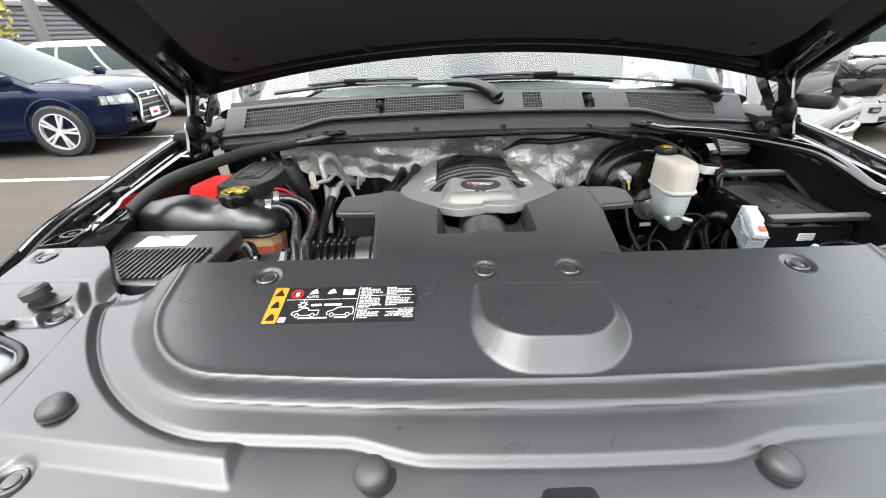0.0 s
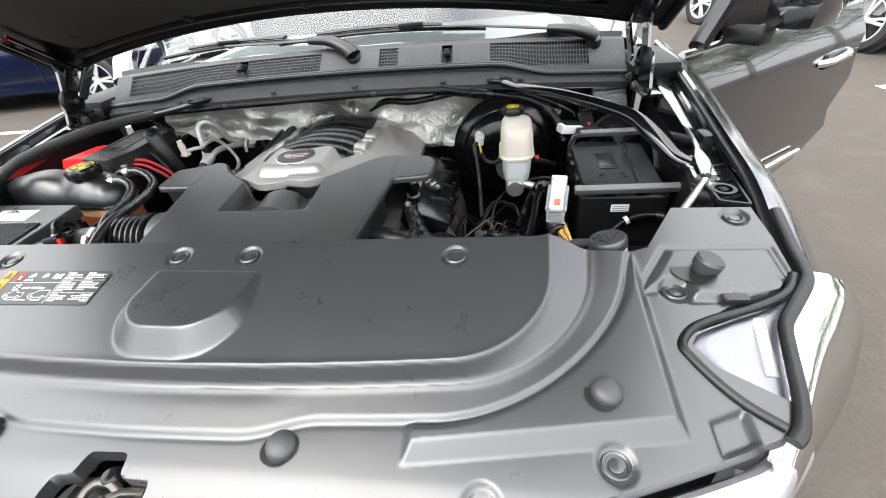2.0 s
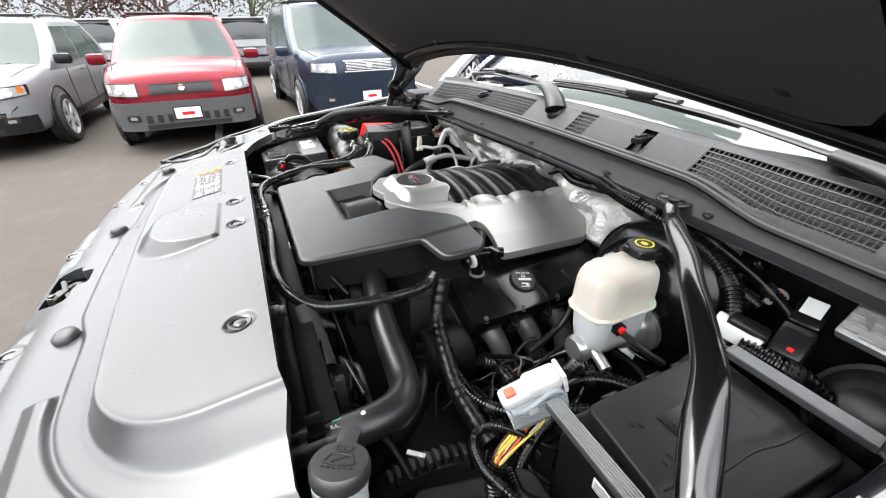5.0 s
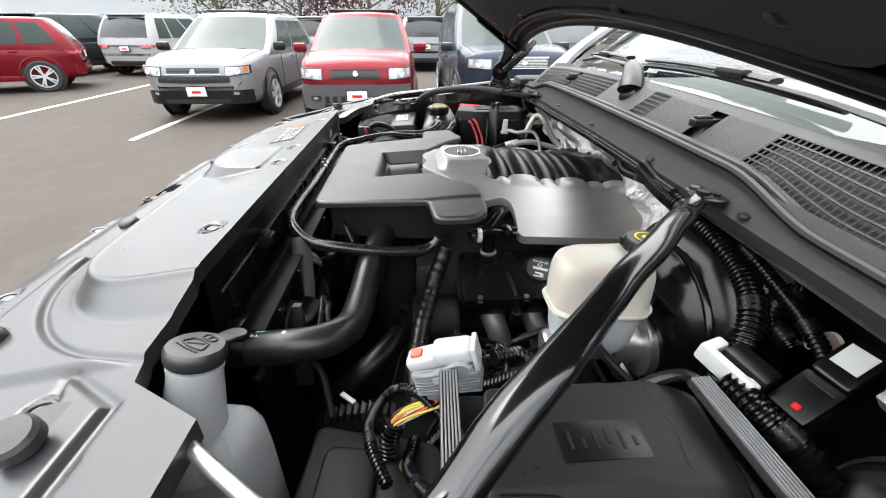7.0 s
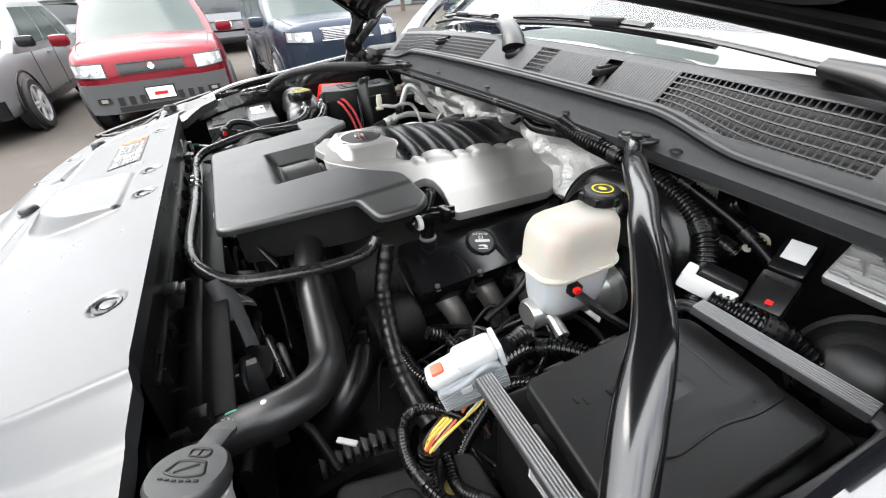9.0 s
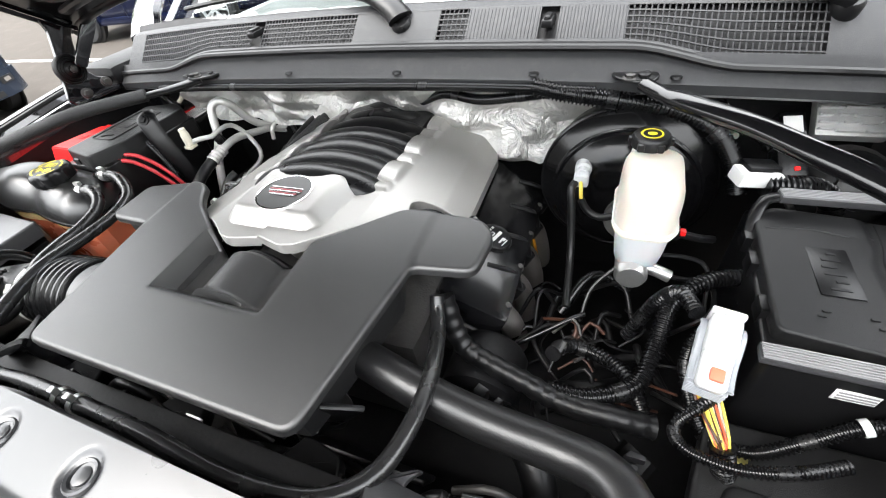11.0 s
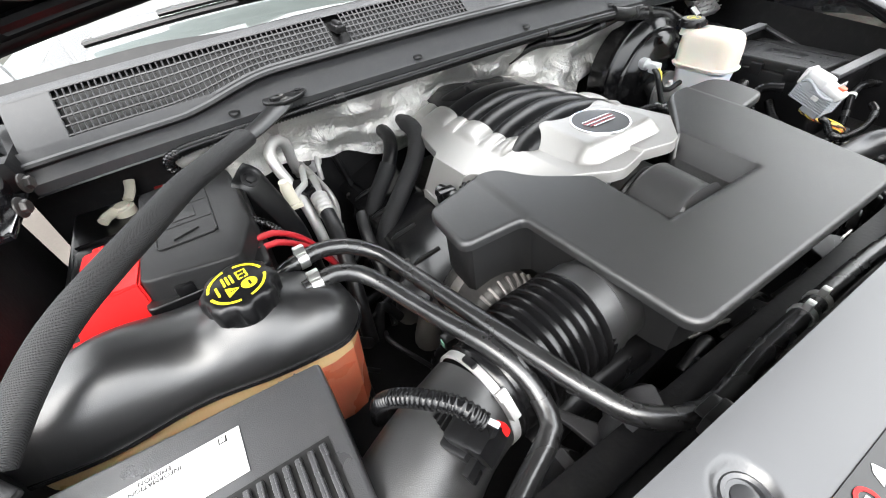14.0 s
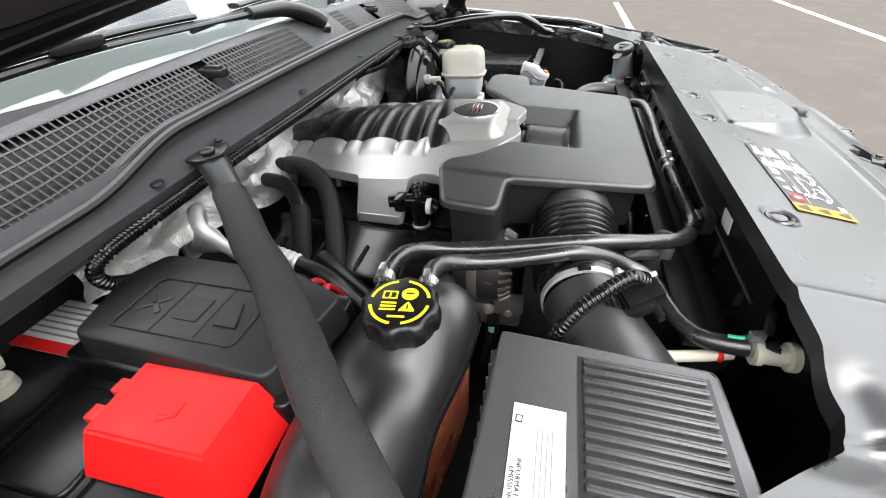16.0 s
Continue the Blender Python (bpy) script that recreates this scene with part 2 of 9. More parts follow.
# ---- materials ----
def mat(name, color, rough=0.5, metal=0.0, var=0.15, grain=900.0, bump=0.0, coarse=14.0, dust=0.0, coat=0.0, weave=0.0,
        trans=0.0, ior=1.45, spec=0.5, rvar=0.08, sss=0.0, crumple=0.0, coat_ior=1.5):
    """A surface with coarse and fine variation of colour and gloss, fine relief, and a little dust where asked."""
    m = bpy.data.materials.new(name)
    m.use_nodes = True
    nt = m.node_tree
    N, L = nt.nodes, nt.links
    p = N["Principled BSDF"]
    co = N.new("ShaderNodeTexCoord")
    big, fine = N.new("ShaderNodeTexNoise"), N.new("ShaderNodeTexNoise")
    big.inputs["Scale"].default_value, big.inputs["Detail"].default_value = coarse, 5
    fine.inputs["Scale"].default_value, fine.inputs["Detail"].default_value = grain, 2
    for q in (big, fine):
        L.new(co.outputs["Object"], q.inputs["Vector"])
    val = N.new("ShaderNodeMix")
    val.data_type = "RGBA"
    c = Vector(color)
    val.inputs["A"].default_value = (*(c * (1 - var)), 1)
    val.inputs["B"].default_value = (*(c * (1 + var)), 1)
    add = N.new("ShaderNodeMath")
    add.operation = "MULTIPLY_ADD"
    L.new(fine.outputs["Fac"], add.inputs[0])
    add.inputs[1].default_value = 0.5
    half = N.new("ShaderNodeMath")
    half.operation = "MULTIPLY"
    half.inputs[1].default_value = 0.5
    L.new(big.outputs["Fac"], half.inputs[0])
    L.new(half.outputs[0], add.inputs[2])
    L.new(add.outputs[0], val.inputs["Factor"])
    col = val.outputs["Result"]
    if dust:
        dn = N.new("ShaderNodeTexNoise")
        dn.inputs["Scale"].default_value, dn.inputs["Detail"].default_value, dn.inputs["Roughness"].default_value = coarse * 3, 8, 0.7
        L.new(co.outputs["Object"], dn.inputs["Vector"])
        dr = N.new("ShaderNodeMapRange")
        dr.inputs["From Min"].default_value, dr.inputs["From Max"].default_value, dr.inputs["To Max"].default_value = 0.5, 0.8, dust
        L.new(dn.outputs["Fac"], dr.inputs["Value"])
        dm = N.new("ShaderNodeMix")
        dm.data_type = "RGBA"
        L.new(dr.outputs["Result"], dm.inputs["Factor"])
        L.new(col, dm.inputs["A"])
        dm.inputs["B"].default_value = (0.3, 0.28, 0.25, 1)
        col = dm.outputs["Result"]
    L.new(col, p.inputs["Base Color"])
    rr = N.new("ShaderNodeMapRange")
    rr.inputs["To Min"].default_value, rr.inputs["To Max"].default_value = max(rough - rvar, 0.02), min(rough + rvar, 1)
    L.new(big.outputs["Fac"], rr.inputs["Value"])
    L.new(rr.outputs["Result"], p.inputs["Roughness"])
    p.inputs["Metallic"].default_value = metal
    p.inputs["Coat Weight"].default_value, p.inputs["Coat Roughness"].default_value, p.inputs["Coat IOR"].default_value = coat, 0.03, coat_ior
    p.inputs["Transmission Weight"].default_value, p.inputs["IOR"].default_value = trans, ior
    p.inputs["Specular IOR Level"].default_value = spec
    if sss:
        p.inputs["Subsurface Weight"].default_value, p.inputs["Subsurface Scale"].default_value = sss, 0.02
    h = None
    if weave:
        w = N.new("ShaderNodeTexWave")
        w.bands_direction = "DIAGONAL"
        w.inputs["Scale"].default_value, w.inputs["Distortion"].default_value = weave, 1.5
        L.new(co.outputs["Object"], w.inputs["Vector"])
        w2 = N.new("ShaderNodeTexWave")
        w2.bands_direction = "Y"
        w2.inputs["Scale"].default_value, w2.inputs["Distortion"].default_value, w2.inputs["Phase Offset"].default_value = weave * 0.8, 2.0, 1.0
        L.new(co.outputs["Object"], w2.inputs["Vector"])
        wm = N.new("ShaderNodeMath")
        wm.operation = "MULTIPLY"
        L.new(w.outputs["Fac"], wm.inputs[0])
        L.new(w2.outputs["Fac"], wm.inputs[1])
        h = wm.outputs[0]
    elif crumple:
        v = N.new("ShaderNodeTexNoise")
        v.inputs["Scale"].default_value, v.inputs["Detail"].default_value, v.inputs["Roughness"].default_value, v.inputs["Distortion"].default_value = crumple, 6, 0.62, 1.2
        L.new(co.outputs["Object"], v.inputs["Vector"])
        h = v.outputs["Fac"]
    elif bump:
        h = fine.outputs["Fac"]
    if h is not None:
        b = N.new("ShaderNodeBump")
        b.inputs["Strength"].default_value, b.inputs["Distance"].default_value = bump or 0.4, 0.02 if crumple else 0.001
        L.new(h, b.inputs["Height"])
        L.new(b.outputs["Normal"], p.inputs["Normal"])
    return m


def clear(name, tint=(0.9, 0.95, 0.95), ior=1.5, rough=0.02):
    """Thin glass: what lies behind shows tinted, and it mirrors as glass does."""
    m = bpy.data.materials.new(name)
    m.use_nodes = True
    N, L = m.node_tree.nodes, m.node_tree.links
    N.remove(N["Principled BSDF"])
    t, g, f, x = (N.new("ShaderNode" + k) for k in ("BsdfTransparent", "BsdfGlossy", "Fresnel", "MixShader"))
    t.inputs["Color"].default_value = (*tint, 1)
    g.inputs["Roughness"].default_value = rough
    f.inputs["IOR"].default_value = ior
    L.new(f.outputs[0], x.inputs[0])
    L.new(t.outputs[0], x.inputs[1])
    L.new(g.outputs[0], x.inputs[2])
    L.new(x.outputs[0], N["Material Output"].inputs["Surface"])
    return m


M_SHIELD = mat("grained dark grey plastic", (0.025, 0.0255, 0.0275), 0.29, bump=0.07, grain=1400, var=0.12, dust=0.012, spec=0.85, rvar=0.05)
M_DUCT = mat("satin black plastic", (0.019, 0.019, 0.0195), 0.37, bump=0.3, grain=1300, dust=0.02, spec=1.0)
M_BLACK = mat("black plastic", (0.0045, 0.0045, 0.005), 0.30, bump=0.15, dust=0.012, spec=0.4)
# the duct's plastic again, darkened for the deep shade below its top
M_DUCT_SHADE = mat("shaded duct plastic", (0.013, 0.013, 0.0135), 0.45, bump=0.3, grain=1300, dust=0.01, spec=0.35)
M_GLOSS = mat("glossy black plastic", (0.004, 0.004, 0.0045), 0.17, dust=0.008)
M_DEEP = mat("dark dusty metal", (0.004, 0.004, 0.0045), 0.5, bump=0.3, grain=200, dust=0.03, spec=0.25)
M_RUBBER = mat("black rubber", (0.0045, 0.0045, 0.005), 0.36, bump=0.25, grain=700, dust=0.03, spec=0.4)
M_LOOM = mat("corrugated loom plastic", (0.004, 0.004, 0.0045), 0.24, spec=0.5)
M_SLEEVE = mat("woven black sleeve", (0.014, 0.014, 0.015), 0.55, weave=330, bump=0.9, var=0.5, grain=700)
M_SILVER = mat("satin silver painted plastic", (0.325, 0.318, 0.305), 0.41, 0.60, var=0.08, bump=0.08)
M_ALUD = mat("dull aluminium", (0.40, 0.40, 0.39), 0.42, 0.7, var=0.25, coarse=60, dust=0.2)
M_HOSE = mat("glossy hose rubber", (0.008, 0.008, 0.0085), 0.36, bump=0.2, grain=500, dust=0.02, spec=0.75)
M_VENT = mat("wiped hose rubber", (0.012, 0.012, 0.0125), 0.27, bump=0.15, grain=500, dust=0.02, spec=0.9)
M_ALU = mat("bare aluminium", (0.55, 0.55, 0.54), 0.34, 0.9, var=0.15, coarse=40, dust=0.15)
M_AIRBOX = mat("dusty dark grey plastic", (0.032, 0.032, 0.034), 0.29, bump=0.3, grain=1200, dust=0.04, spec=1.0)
M_BELLOW = mat("shiny black rubber", (0.005, 0.005, 0.0055), 0.24, bump=0.1, dust=0.02, spec=0.6)
M_LID = mat("black moulded lid", (0.009, 0.009, 0.0095), 0.42, bump=0.4, grain=1100, dust=0.01, spec=0.35)
M_TANKS = mat("satin black tank plastic", (0.007, 0.007, 0.0075), 0.35, bump=0.15, dust=0.015, spec=0.95)
M_RUST = mat("rusty steel", (0.13, 0.06, 0.04), 0.6, 0.3, var=0.6, coarse=60, bump=0.5, grain=300)
M_CREAM = mat("cream plastic", (0.52, 0.49, 0.40), 0.45, var=0.1, coarse=40)
M_PALE = mat("off-white connector plastic", (0.50, 0.505, 0.51), 0.42, var=0.08)
M_PORT = mat("dull cast metal", (0.17, 0.16, 0.15), 0.40, 0.45, bump=0.5, grain=300, var=0.3, coarse=30, dust=0.1)
M_CAST = mat("cast iron and alloy", (0.05, 0.048, 0.046), 0.45, 0.5, bump=0.6, grain=260, dust=0.12)
M_FOIL = mat("crumpled foil insulation", (0.60, 0.59, 0.57), 0.36, 0.8, crumple=22, bump=0.9, var=0.2)
M_PAINT = mat("black car paint", (0.005, 0.005, 0.0065), 0.16, coat=1.0, var=0.1, rvar=0.03, spec=0.6, coat_ior=1.8)
M_BRACE = mat("semi-gloss black enamel", (0.005, 0.005, 0.0055), 0.30, spec=0.4, bump=0.05, dust=0.01)
M_BRACEG = mat("glossy black enamel", (0.004, 0.004, 0.0045), 0.15, spec=0.6, coat=0.4, bump=0.03)
M_HOODP = mat("matt black hood frame paint", (0.003, 0.003, 0.0033), 0.34, spec=0.25)
M_HOODIN = mat("hood liner felt", (0.042, 0.041, 0.040), 0.85, bump=0.6, grain=500, var=0.25, spec=0.3)
M_MILK = mat("milky translucent plastic", (0.49, 0.455, 0.40), 0.38, sss=0.25, var=0.12, coarse=22)
M_TANKW = mat("white translucent tank plastic", (0.43, 0.445, 0.46), 0.4, sss=0.2, var=0.05)
M_ORANGE = mat("coolant seen through tank", (0.42, 0.115, 0.06), 0.28, sss=0.2, var=0.3, coarse=16)
M_AMBERT = mat("yellowed tank plastic", (0.48, 0.33, 0.17), 0.3, sss=0.2, var=0.25, coarse=16)
M_RED = mat("red plastic", (0.60, 0.010, 0.010), 0.42, var=0.08, spec=0.25, bump=0.2)
M_REDW = mat("red cable", (0.36, 0.016, 0.022), 0.4)
M_YEL = mat("yellow print", (0.75, 0.62, 0.02), 0.5, var=0.05)
M_ORP = mat("orange print", (0.46, 0.185, 0.007), 0.5, var=0.05)
M_WHT = mat("white print", (0.60, 0.60, 0.59), 0.5, var=0.05)
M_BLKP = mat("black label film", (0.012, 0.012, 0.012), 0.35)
M_GREY = mat("grey connector plastic", (0.36, 0.37, 0.375), 0.45, var=0.08)
M_RIBD = mat("greyed rubber", (0.03, 0.03, 0.032), 0.45, bump=0.3, grain=600, dust=0.05)
M_RIB = mat("grey ribbed rubber", (0.19, 0.19, 0.195), 0.5, bump=0.2)
M_COWL = mat("charcoal cowl plastic", (0.020, 0.0205, 0.022), 0.5, bump=0.4, grain=1200, dust=0.05, spec=0.4)
M_FACET = mat("faceted lamp reflector", (0.8, 0.81, 0.84), 0.12, 1.0, crumple=120, bump=0.7, var=0.03)
M_LAMPIN = mat("pale lamp housing", (0.27, 0.27, 0.30), 0.3, var=0.06)
M_CHROME = mat("chrome", (0.85, 0.85, 0.86), 0.08, 1.0, var=0.02, rvar=0.03)
M_BRASS = mat("yellowed brass", (0.5, 0.42, 0.15), 0.35, 0.9)
M_TYRE = mat("tyre rubber", (0.02, 0.02, 0.021), 0.7, bump=0.4, grain=120)
M_ASPH = mat("asphalt", (0.056, 0.049, 0.043), 0.9, var=0.40, grain=55, coarse=0.9, bump=0.9, spec=0.15, dust=0.07)
M_LINE = mat("worn road paint", (0.62, 0.61, 0.57), 0.7, var=0.15, grain=60, coarse=3)
M_WSCREEN = clear("windshield glass", (0.7, 0.78, 0.77), 1.95)
M_LENS = clear("headlamp lens", (0.92, 0.93, 0.95))
M_WIRE_Y = mat("yellow wire", (0.65, 0.5, 0.08), 0.4)
M_WIRE_W = mat("pale wire", (0.6, 0.58, 0.5), 0.4)
M_WIRE_B = mat("brown wire", (0.055, 0.022, 0.014), 0.4)
M_WIRE_R = mat("orange red wire", (0.6, 0.1, 0.04), 0.4)

# ---- ground, lot markings ----
part("ground", (np.array([(-90, -90, 0), (90, -90, 0), (90, 90, 0), (-90, 90, 0)]), [(0, 1, 2, 3)]), M_ASPH,
     label="worn grey asphalt of a dealership parking lot", category="ground", kind="structure")


def stripe(x0, x1, y, w=0.11):
    n = 24
    V, F = [], []
    for i in range(n + 1):
        x = x0 + (x1 - x0) * i / n
        e = 0.008 * math.sin(i * 2.3 + y)
        V += [(x, y - w / 2 + e, 0.004), (x, y + w / 2 + e * 0.6, 0.004)]
    F = [(2 * i, 2 * i + 2, 2 * i + 3, 2 * i + 1) for i in range(n)]
    part("parking_line", (np.array(V), F), M_LINE, label="worn white painted parking line on the asphalt", category="road marking",
         group="parking lines", kind="structure")


for yy in (-7.1, -3.85, -0.4, 2.2, 4.62, 7.22):
    stripe(-11.8, -5.2 if yy < 4 else -4.5, yy)
for yy in (-4.12, -0.9, 4.4, 7.6):
    stripe(4.4 if yy > 3 else 6.2, 11.2, yy)

# ---- the SUV: body panels round the engine bay ----
suv = thing("suv", (0, 1.0, 0), "black full-size SUV with its hood propped open", "car")


def mirror_x(vf):
    V = np.asarray(vf[0], float).copy()
    V[:, 0] *= -1
    return V, [tuple(f)[::-1] for f in vf[1]]


def cowl_pt(x, y, z):
    return (x, y + 0.07 * x * x, z - 0.055 * x * x)


def ribbon(profile, x0, x1, n=40, f=cowl_pt):
    """A strip with a constant profile of (y, z) drawn across the car along the cowl's curve."""
    V, F, k = [], [], len(profile)
    for i in range(n + 1):
        x = x0 + (x1 - x0) * i / n
        V += [f(x, y, z) for y, z in profile]
    for i in range(n):
        for j in range(k - 1):
            a = i * k + j
            F.append((a, a + 1, a + k + 1, a + k))
    return np.array(V), F


def fender_top(y):
    return float(1.217 + 0.060 * smooth(0.0, 0.9, y) - 0.036 * smooth(0.24, -0.01, y))


# fenders: a crowned top that rolls over into the side
def fender(side):
    ys = np.linspace(-0.005, 1.05, 40)
    prof = [(0.866, -0.03), (0.868, -0.004), (0.874, 0.0), (0.892, -0.005), (0.914, -0.018), (0.942, -0.046), (0.972, -0.092), (1.000, -0.15), (1.022, -0.24), (1.032, -0.4), (1.028, -0.6)]
    V, F, k = [], [], len(prof)
    for y in ys:
        zt = fender_top(y)
        for x, dz in prof:
            V.append((x + 0.10 * max(y - 0.2, 0) - 0.024 * smooth(0.22, -0.01, y), y, zt + dz))
    for i in range(len(ys) - 1):
        for j in range(k - 1):
            a = i * k + j
            F.append((a, a + k, a + k + 1, a + 1))
    return (np.array(V), F)


for s in (1, -1):
    vf = fender(s)
    part("fender", vf if s > 0 else mirror_x(vf), M_PAINT, suv, "glossy black painted front fender")

# inner rails beside the bay, painted, with a rubber strip along the fender gap
for s in (1, -1):
    V, F, Vw = [], [], []
    ys = np.linspace(-0.02, 0.80, 26)
    for y in ys:
        zt = fender_top(y)
        xo, xi = 0.868 + 0.10 * max(y - 0.2, 0) - 0.024 * float(smooth(0.22, -0.01, y)), float(np.interp(y, (-0.02, 0.2, 0.3, 0.345, 0.66, 0.75), (0.80, 0.803, 0.818, 0.836, 0.852, 0.872)))
        prof = [(xo, -0.014), (xo - 0.006, -0.030), (xo - 0.011, -0.033), (xi + 0.008, -0.020), (xi + 0.001, -0.022), (xi - 0.004, -0.060)]
        V += [(x, y, zt + dz) for x, dz in prof]
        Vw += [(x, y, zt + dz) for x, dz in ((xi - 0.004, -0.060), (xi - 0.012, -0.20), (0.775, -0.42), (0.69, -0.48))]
    k = len(prof)
    F = [(i * k + j, i * k + j + 1, (i + 1) * k + j + 1, (i + 1) * k + j) for i in range(len(ys) - 1) for j in range(k - 1)]
    vf = (np.array(V), F)
    part("inner_fender", vf if s > 0 else mirror_x(vf), M_PAINT, suv, "black painted inner fender rail")
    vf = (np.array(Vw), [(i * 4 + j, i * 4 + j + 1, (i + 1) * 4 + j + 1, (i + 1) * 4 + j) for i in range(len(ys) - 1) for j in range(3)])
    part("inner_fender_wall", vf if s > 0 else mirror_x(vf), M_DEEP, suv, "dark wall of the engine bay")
    vf = tube([(0.866 + 0.10 * max(y - 0.2, 0) - 0.024 * float(smooth(0.22, -0.01, y)), y, fender_top(y) - 0.012) for y in np.linspace(-0.01, 0.74, 10)], 0.006, 8, 0.03)
    part("rubber_seal", vf if s > 0 else mirror_x(vf), M_RUBBER, suv, "black rubber hood seal")
    # lattice brace of black plastic at the shoulder
    tri_ = [(0.806, 0.150), (0.846, 0.136), (0.868, 0.282), (0.842, 0.274), (0.808, 0.205)]
    bars = [prism(tri_, 1.188, 1.192, 0.0)]
    for p, q in zip(tri_, tri_[1:] + tri_[:1]):
        bars.append(tube([(*p, 1.199), ((p[0] + q[0]) / 2, (p[1] + q[1]) / 2, 1.199), (*q, 1.199)], 0.0032, 6, 0.03, flat=2.2))
    for i in range(6):
        y = 0.158 + 0.019 * i
        xa = float(np.interp(y, (0.15, 0.205, 0.274), (0.806, 0.808, 0.842)))
        bars.append(tube([(xa, y, 1.198), (xa / 2 + 0.427, y + 0.006, 1.198), (0.846 + (y - 0.136) * 0.15, y + 0.012, 1.198)], 0.0022, 4, 0.03, flat=2.6))
    bars.append(tube([(0.826, 0.145, 1.198), (0.838, 0.21, 1.198), (0.854, 0.276, 1.198)], 0.0022, 4, 0.03, flat=2.6))
    bars.append(lathe([(0.020, -0.006), (0.020, 0.012), (0.014, 0.012), (0.014, 0.002)], 20, Matrix.Translation((0.826, 0.186, 1.194))))
    vf = cat(*bars)
    lat = part("lattice_bracket", vf if s > 0 else mirror_x(vf), M_BLACK, suv, "ribbed black plastic bracket")
    part("bolt", bolt((0.826 * s, 0.186, 1.198), 0.008, 0.008), M_DEEP, lat)
    plate_ = rounded([(0.804, 0.205), (0.838, 0.275), (0.862, 0.30), (0.864, 0.345), (0.836, 0.345), (0.812, 0.315), (0.800, 0.25)], 0.008)
    vf = prism(plate_, 1.186, 1.198, 0.003)
    rb_ = part("rail_bracket", vf if s > 0 else mirror_x(vf), M_PAINT, suv, "painted steel bracket with two bolts")
    for p in ((0.828, 0.299, 1.198), (0.818, 0.236, 1.198)):
        part("bolt", bolt((p[0] * s, p[1], p[2]), 0.009, 0.009), M_DEEP, rb_)
    vf = rbox((0.871, 0.387, 1.214), (0.030, 0.045, 0.026), 0.011)
    part("rubber_stop", vf if s > 0 else mirror_x(vf), M_RUBBER, suv, "worn rubber bump stop")

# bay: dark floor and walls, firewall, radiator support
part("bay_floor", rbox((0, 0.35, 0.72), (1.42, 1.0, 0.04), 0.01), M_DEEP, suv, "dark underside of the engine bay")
part("front_support", rbox((0, -0.05, 0.93), (1.45, 0.05, 0.44), 0.01), M_BLACK, suv)


def firewall_z(x, z):
    return 0.79 + 0.016 * np.sin(x * 17 + z * 24) + 0.010 * np.sin(x * 39 - z * 45 + 1) + 0.005 * np.sin(z * 110 + x * 23) + 0.004 * np.sin(x * 95 + z * 30)


V, F = [], []
nx, nz = 90, 24
for i in range(nx + 1):
    for j in range(nz + 1):
        x = -0.63 + 1.18 * i / nx
        z_low = float(np.interp(x, (-0.63, -0.55, -0.45, -0.34, -0.24, 0.30, 0.40), (1.16, 1.13, 1.12, 1.10, 1.07, 1.06, 1.10)))
        z = z_low + (1.27 - z_low) * j / nz
        V.append((x, float(firewall_z(x, z)) - 0.05 * smooth(1.15, 1.26, z), z))
F = [(i * (nz + 1) + j, (i + 1) * (nz + 1) + j, (i + 1) * (nz + 1) + j + 1, i * (nz + 1) + j + 1) for i in range(nx) for j in range(nz)]
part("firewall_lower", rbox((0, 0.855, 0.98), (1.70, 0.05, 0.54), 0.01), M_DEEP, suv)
part("firewall", (np.array(V), F), M_FOIL, suv, "firewall covered in crumpled silver foil insulation", angle=15)

# cowl: front lip, sealing ridge, grille band
cowl = part("cowl_panel", ribbon([(0.684, 1.262), (0.684, 1.276), (0.690, 1.280), (0.712, 1.306), (0.718, 1.312)], -0.80, 0.80), M_COWL, suv,
            "charcoal plastic cowl panel below the windshield")
part("cowl_flange", ribbon([(0.676, 1.262), (0.684, 1.260), (0.74, 1.258), (0.76, 1.245)], -0.80, 0.80), M_COWL, cowl)


def seal_pt(x, y, z):
    k = smooth(0.44, 0.60, abs(x))
    return (x, y + 0.07 * x * x - 0.012 * k, z - 0.055 * x * x - 0.022 * k)


for dy, r in ((0.0, 0.006), (0.013, 0.005)):
    part("cowl_seal", tube([seal_pt(x, 0.714 + dy, 1.318 + dy * 0.2) for x in np.linspace(-0.80, 0.80, 60)], r, 8, 0.03), M_RUBBER, cowl,
         "black rubber sealing lip")


def cowl_band(x, s, t):
    """A point of the grille band: s from its front to its rear edge, t its height over it."""
    k = smooth(0.44, 0.60, abs(x))
    return cowl_pt(x, 0.735 + 0.052 * s - 0.012 * k * (1 - s), 1.322 + 0.038 * s - 0.022 * k * (1 - s) + t)


def band_plate(x0, x1, s0, s1, t, n=12):
    V, F = [], []
    for i in range(n + 1):
        x = x0 + (x1 - x0) * i / n
        V += [cowl_band(x, s0, t), cowl_band(x, s1, t)]
    return np.array(V), [(2 * i, 2 * i + 2, 2 * i + 3, 2 * i + 1) for i in range(n)]


part("cowl_plenum", band_plate(-0.80, 0.80, -0.25, 1.5, -0.012, 40), M_DEEP, cowl)
part("cowl_edge", ribbon([(0.716, 1.312), (0.726, 1.320), (0.737, 1.324)], -0.80, 0.80, f=seal_pt), M_COWL, cowl)
part("cowl_rear_edge", ribbon([(0.785, 1.3595), (0.80, 1.366), (0.818, 1.366), (0.835, 1.360)], -0.80, 0.80), M_COWL, cowl)


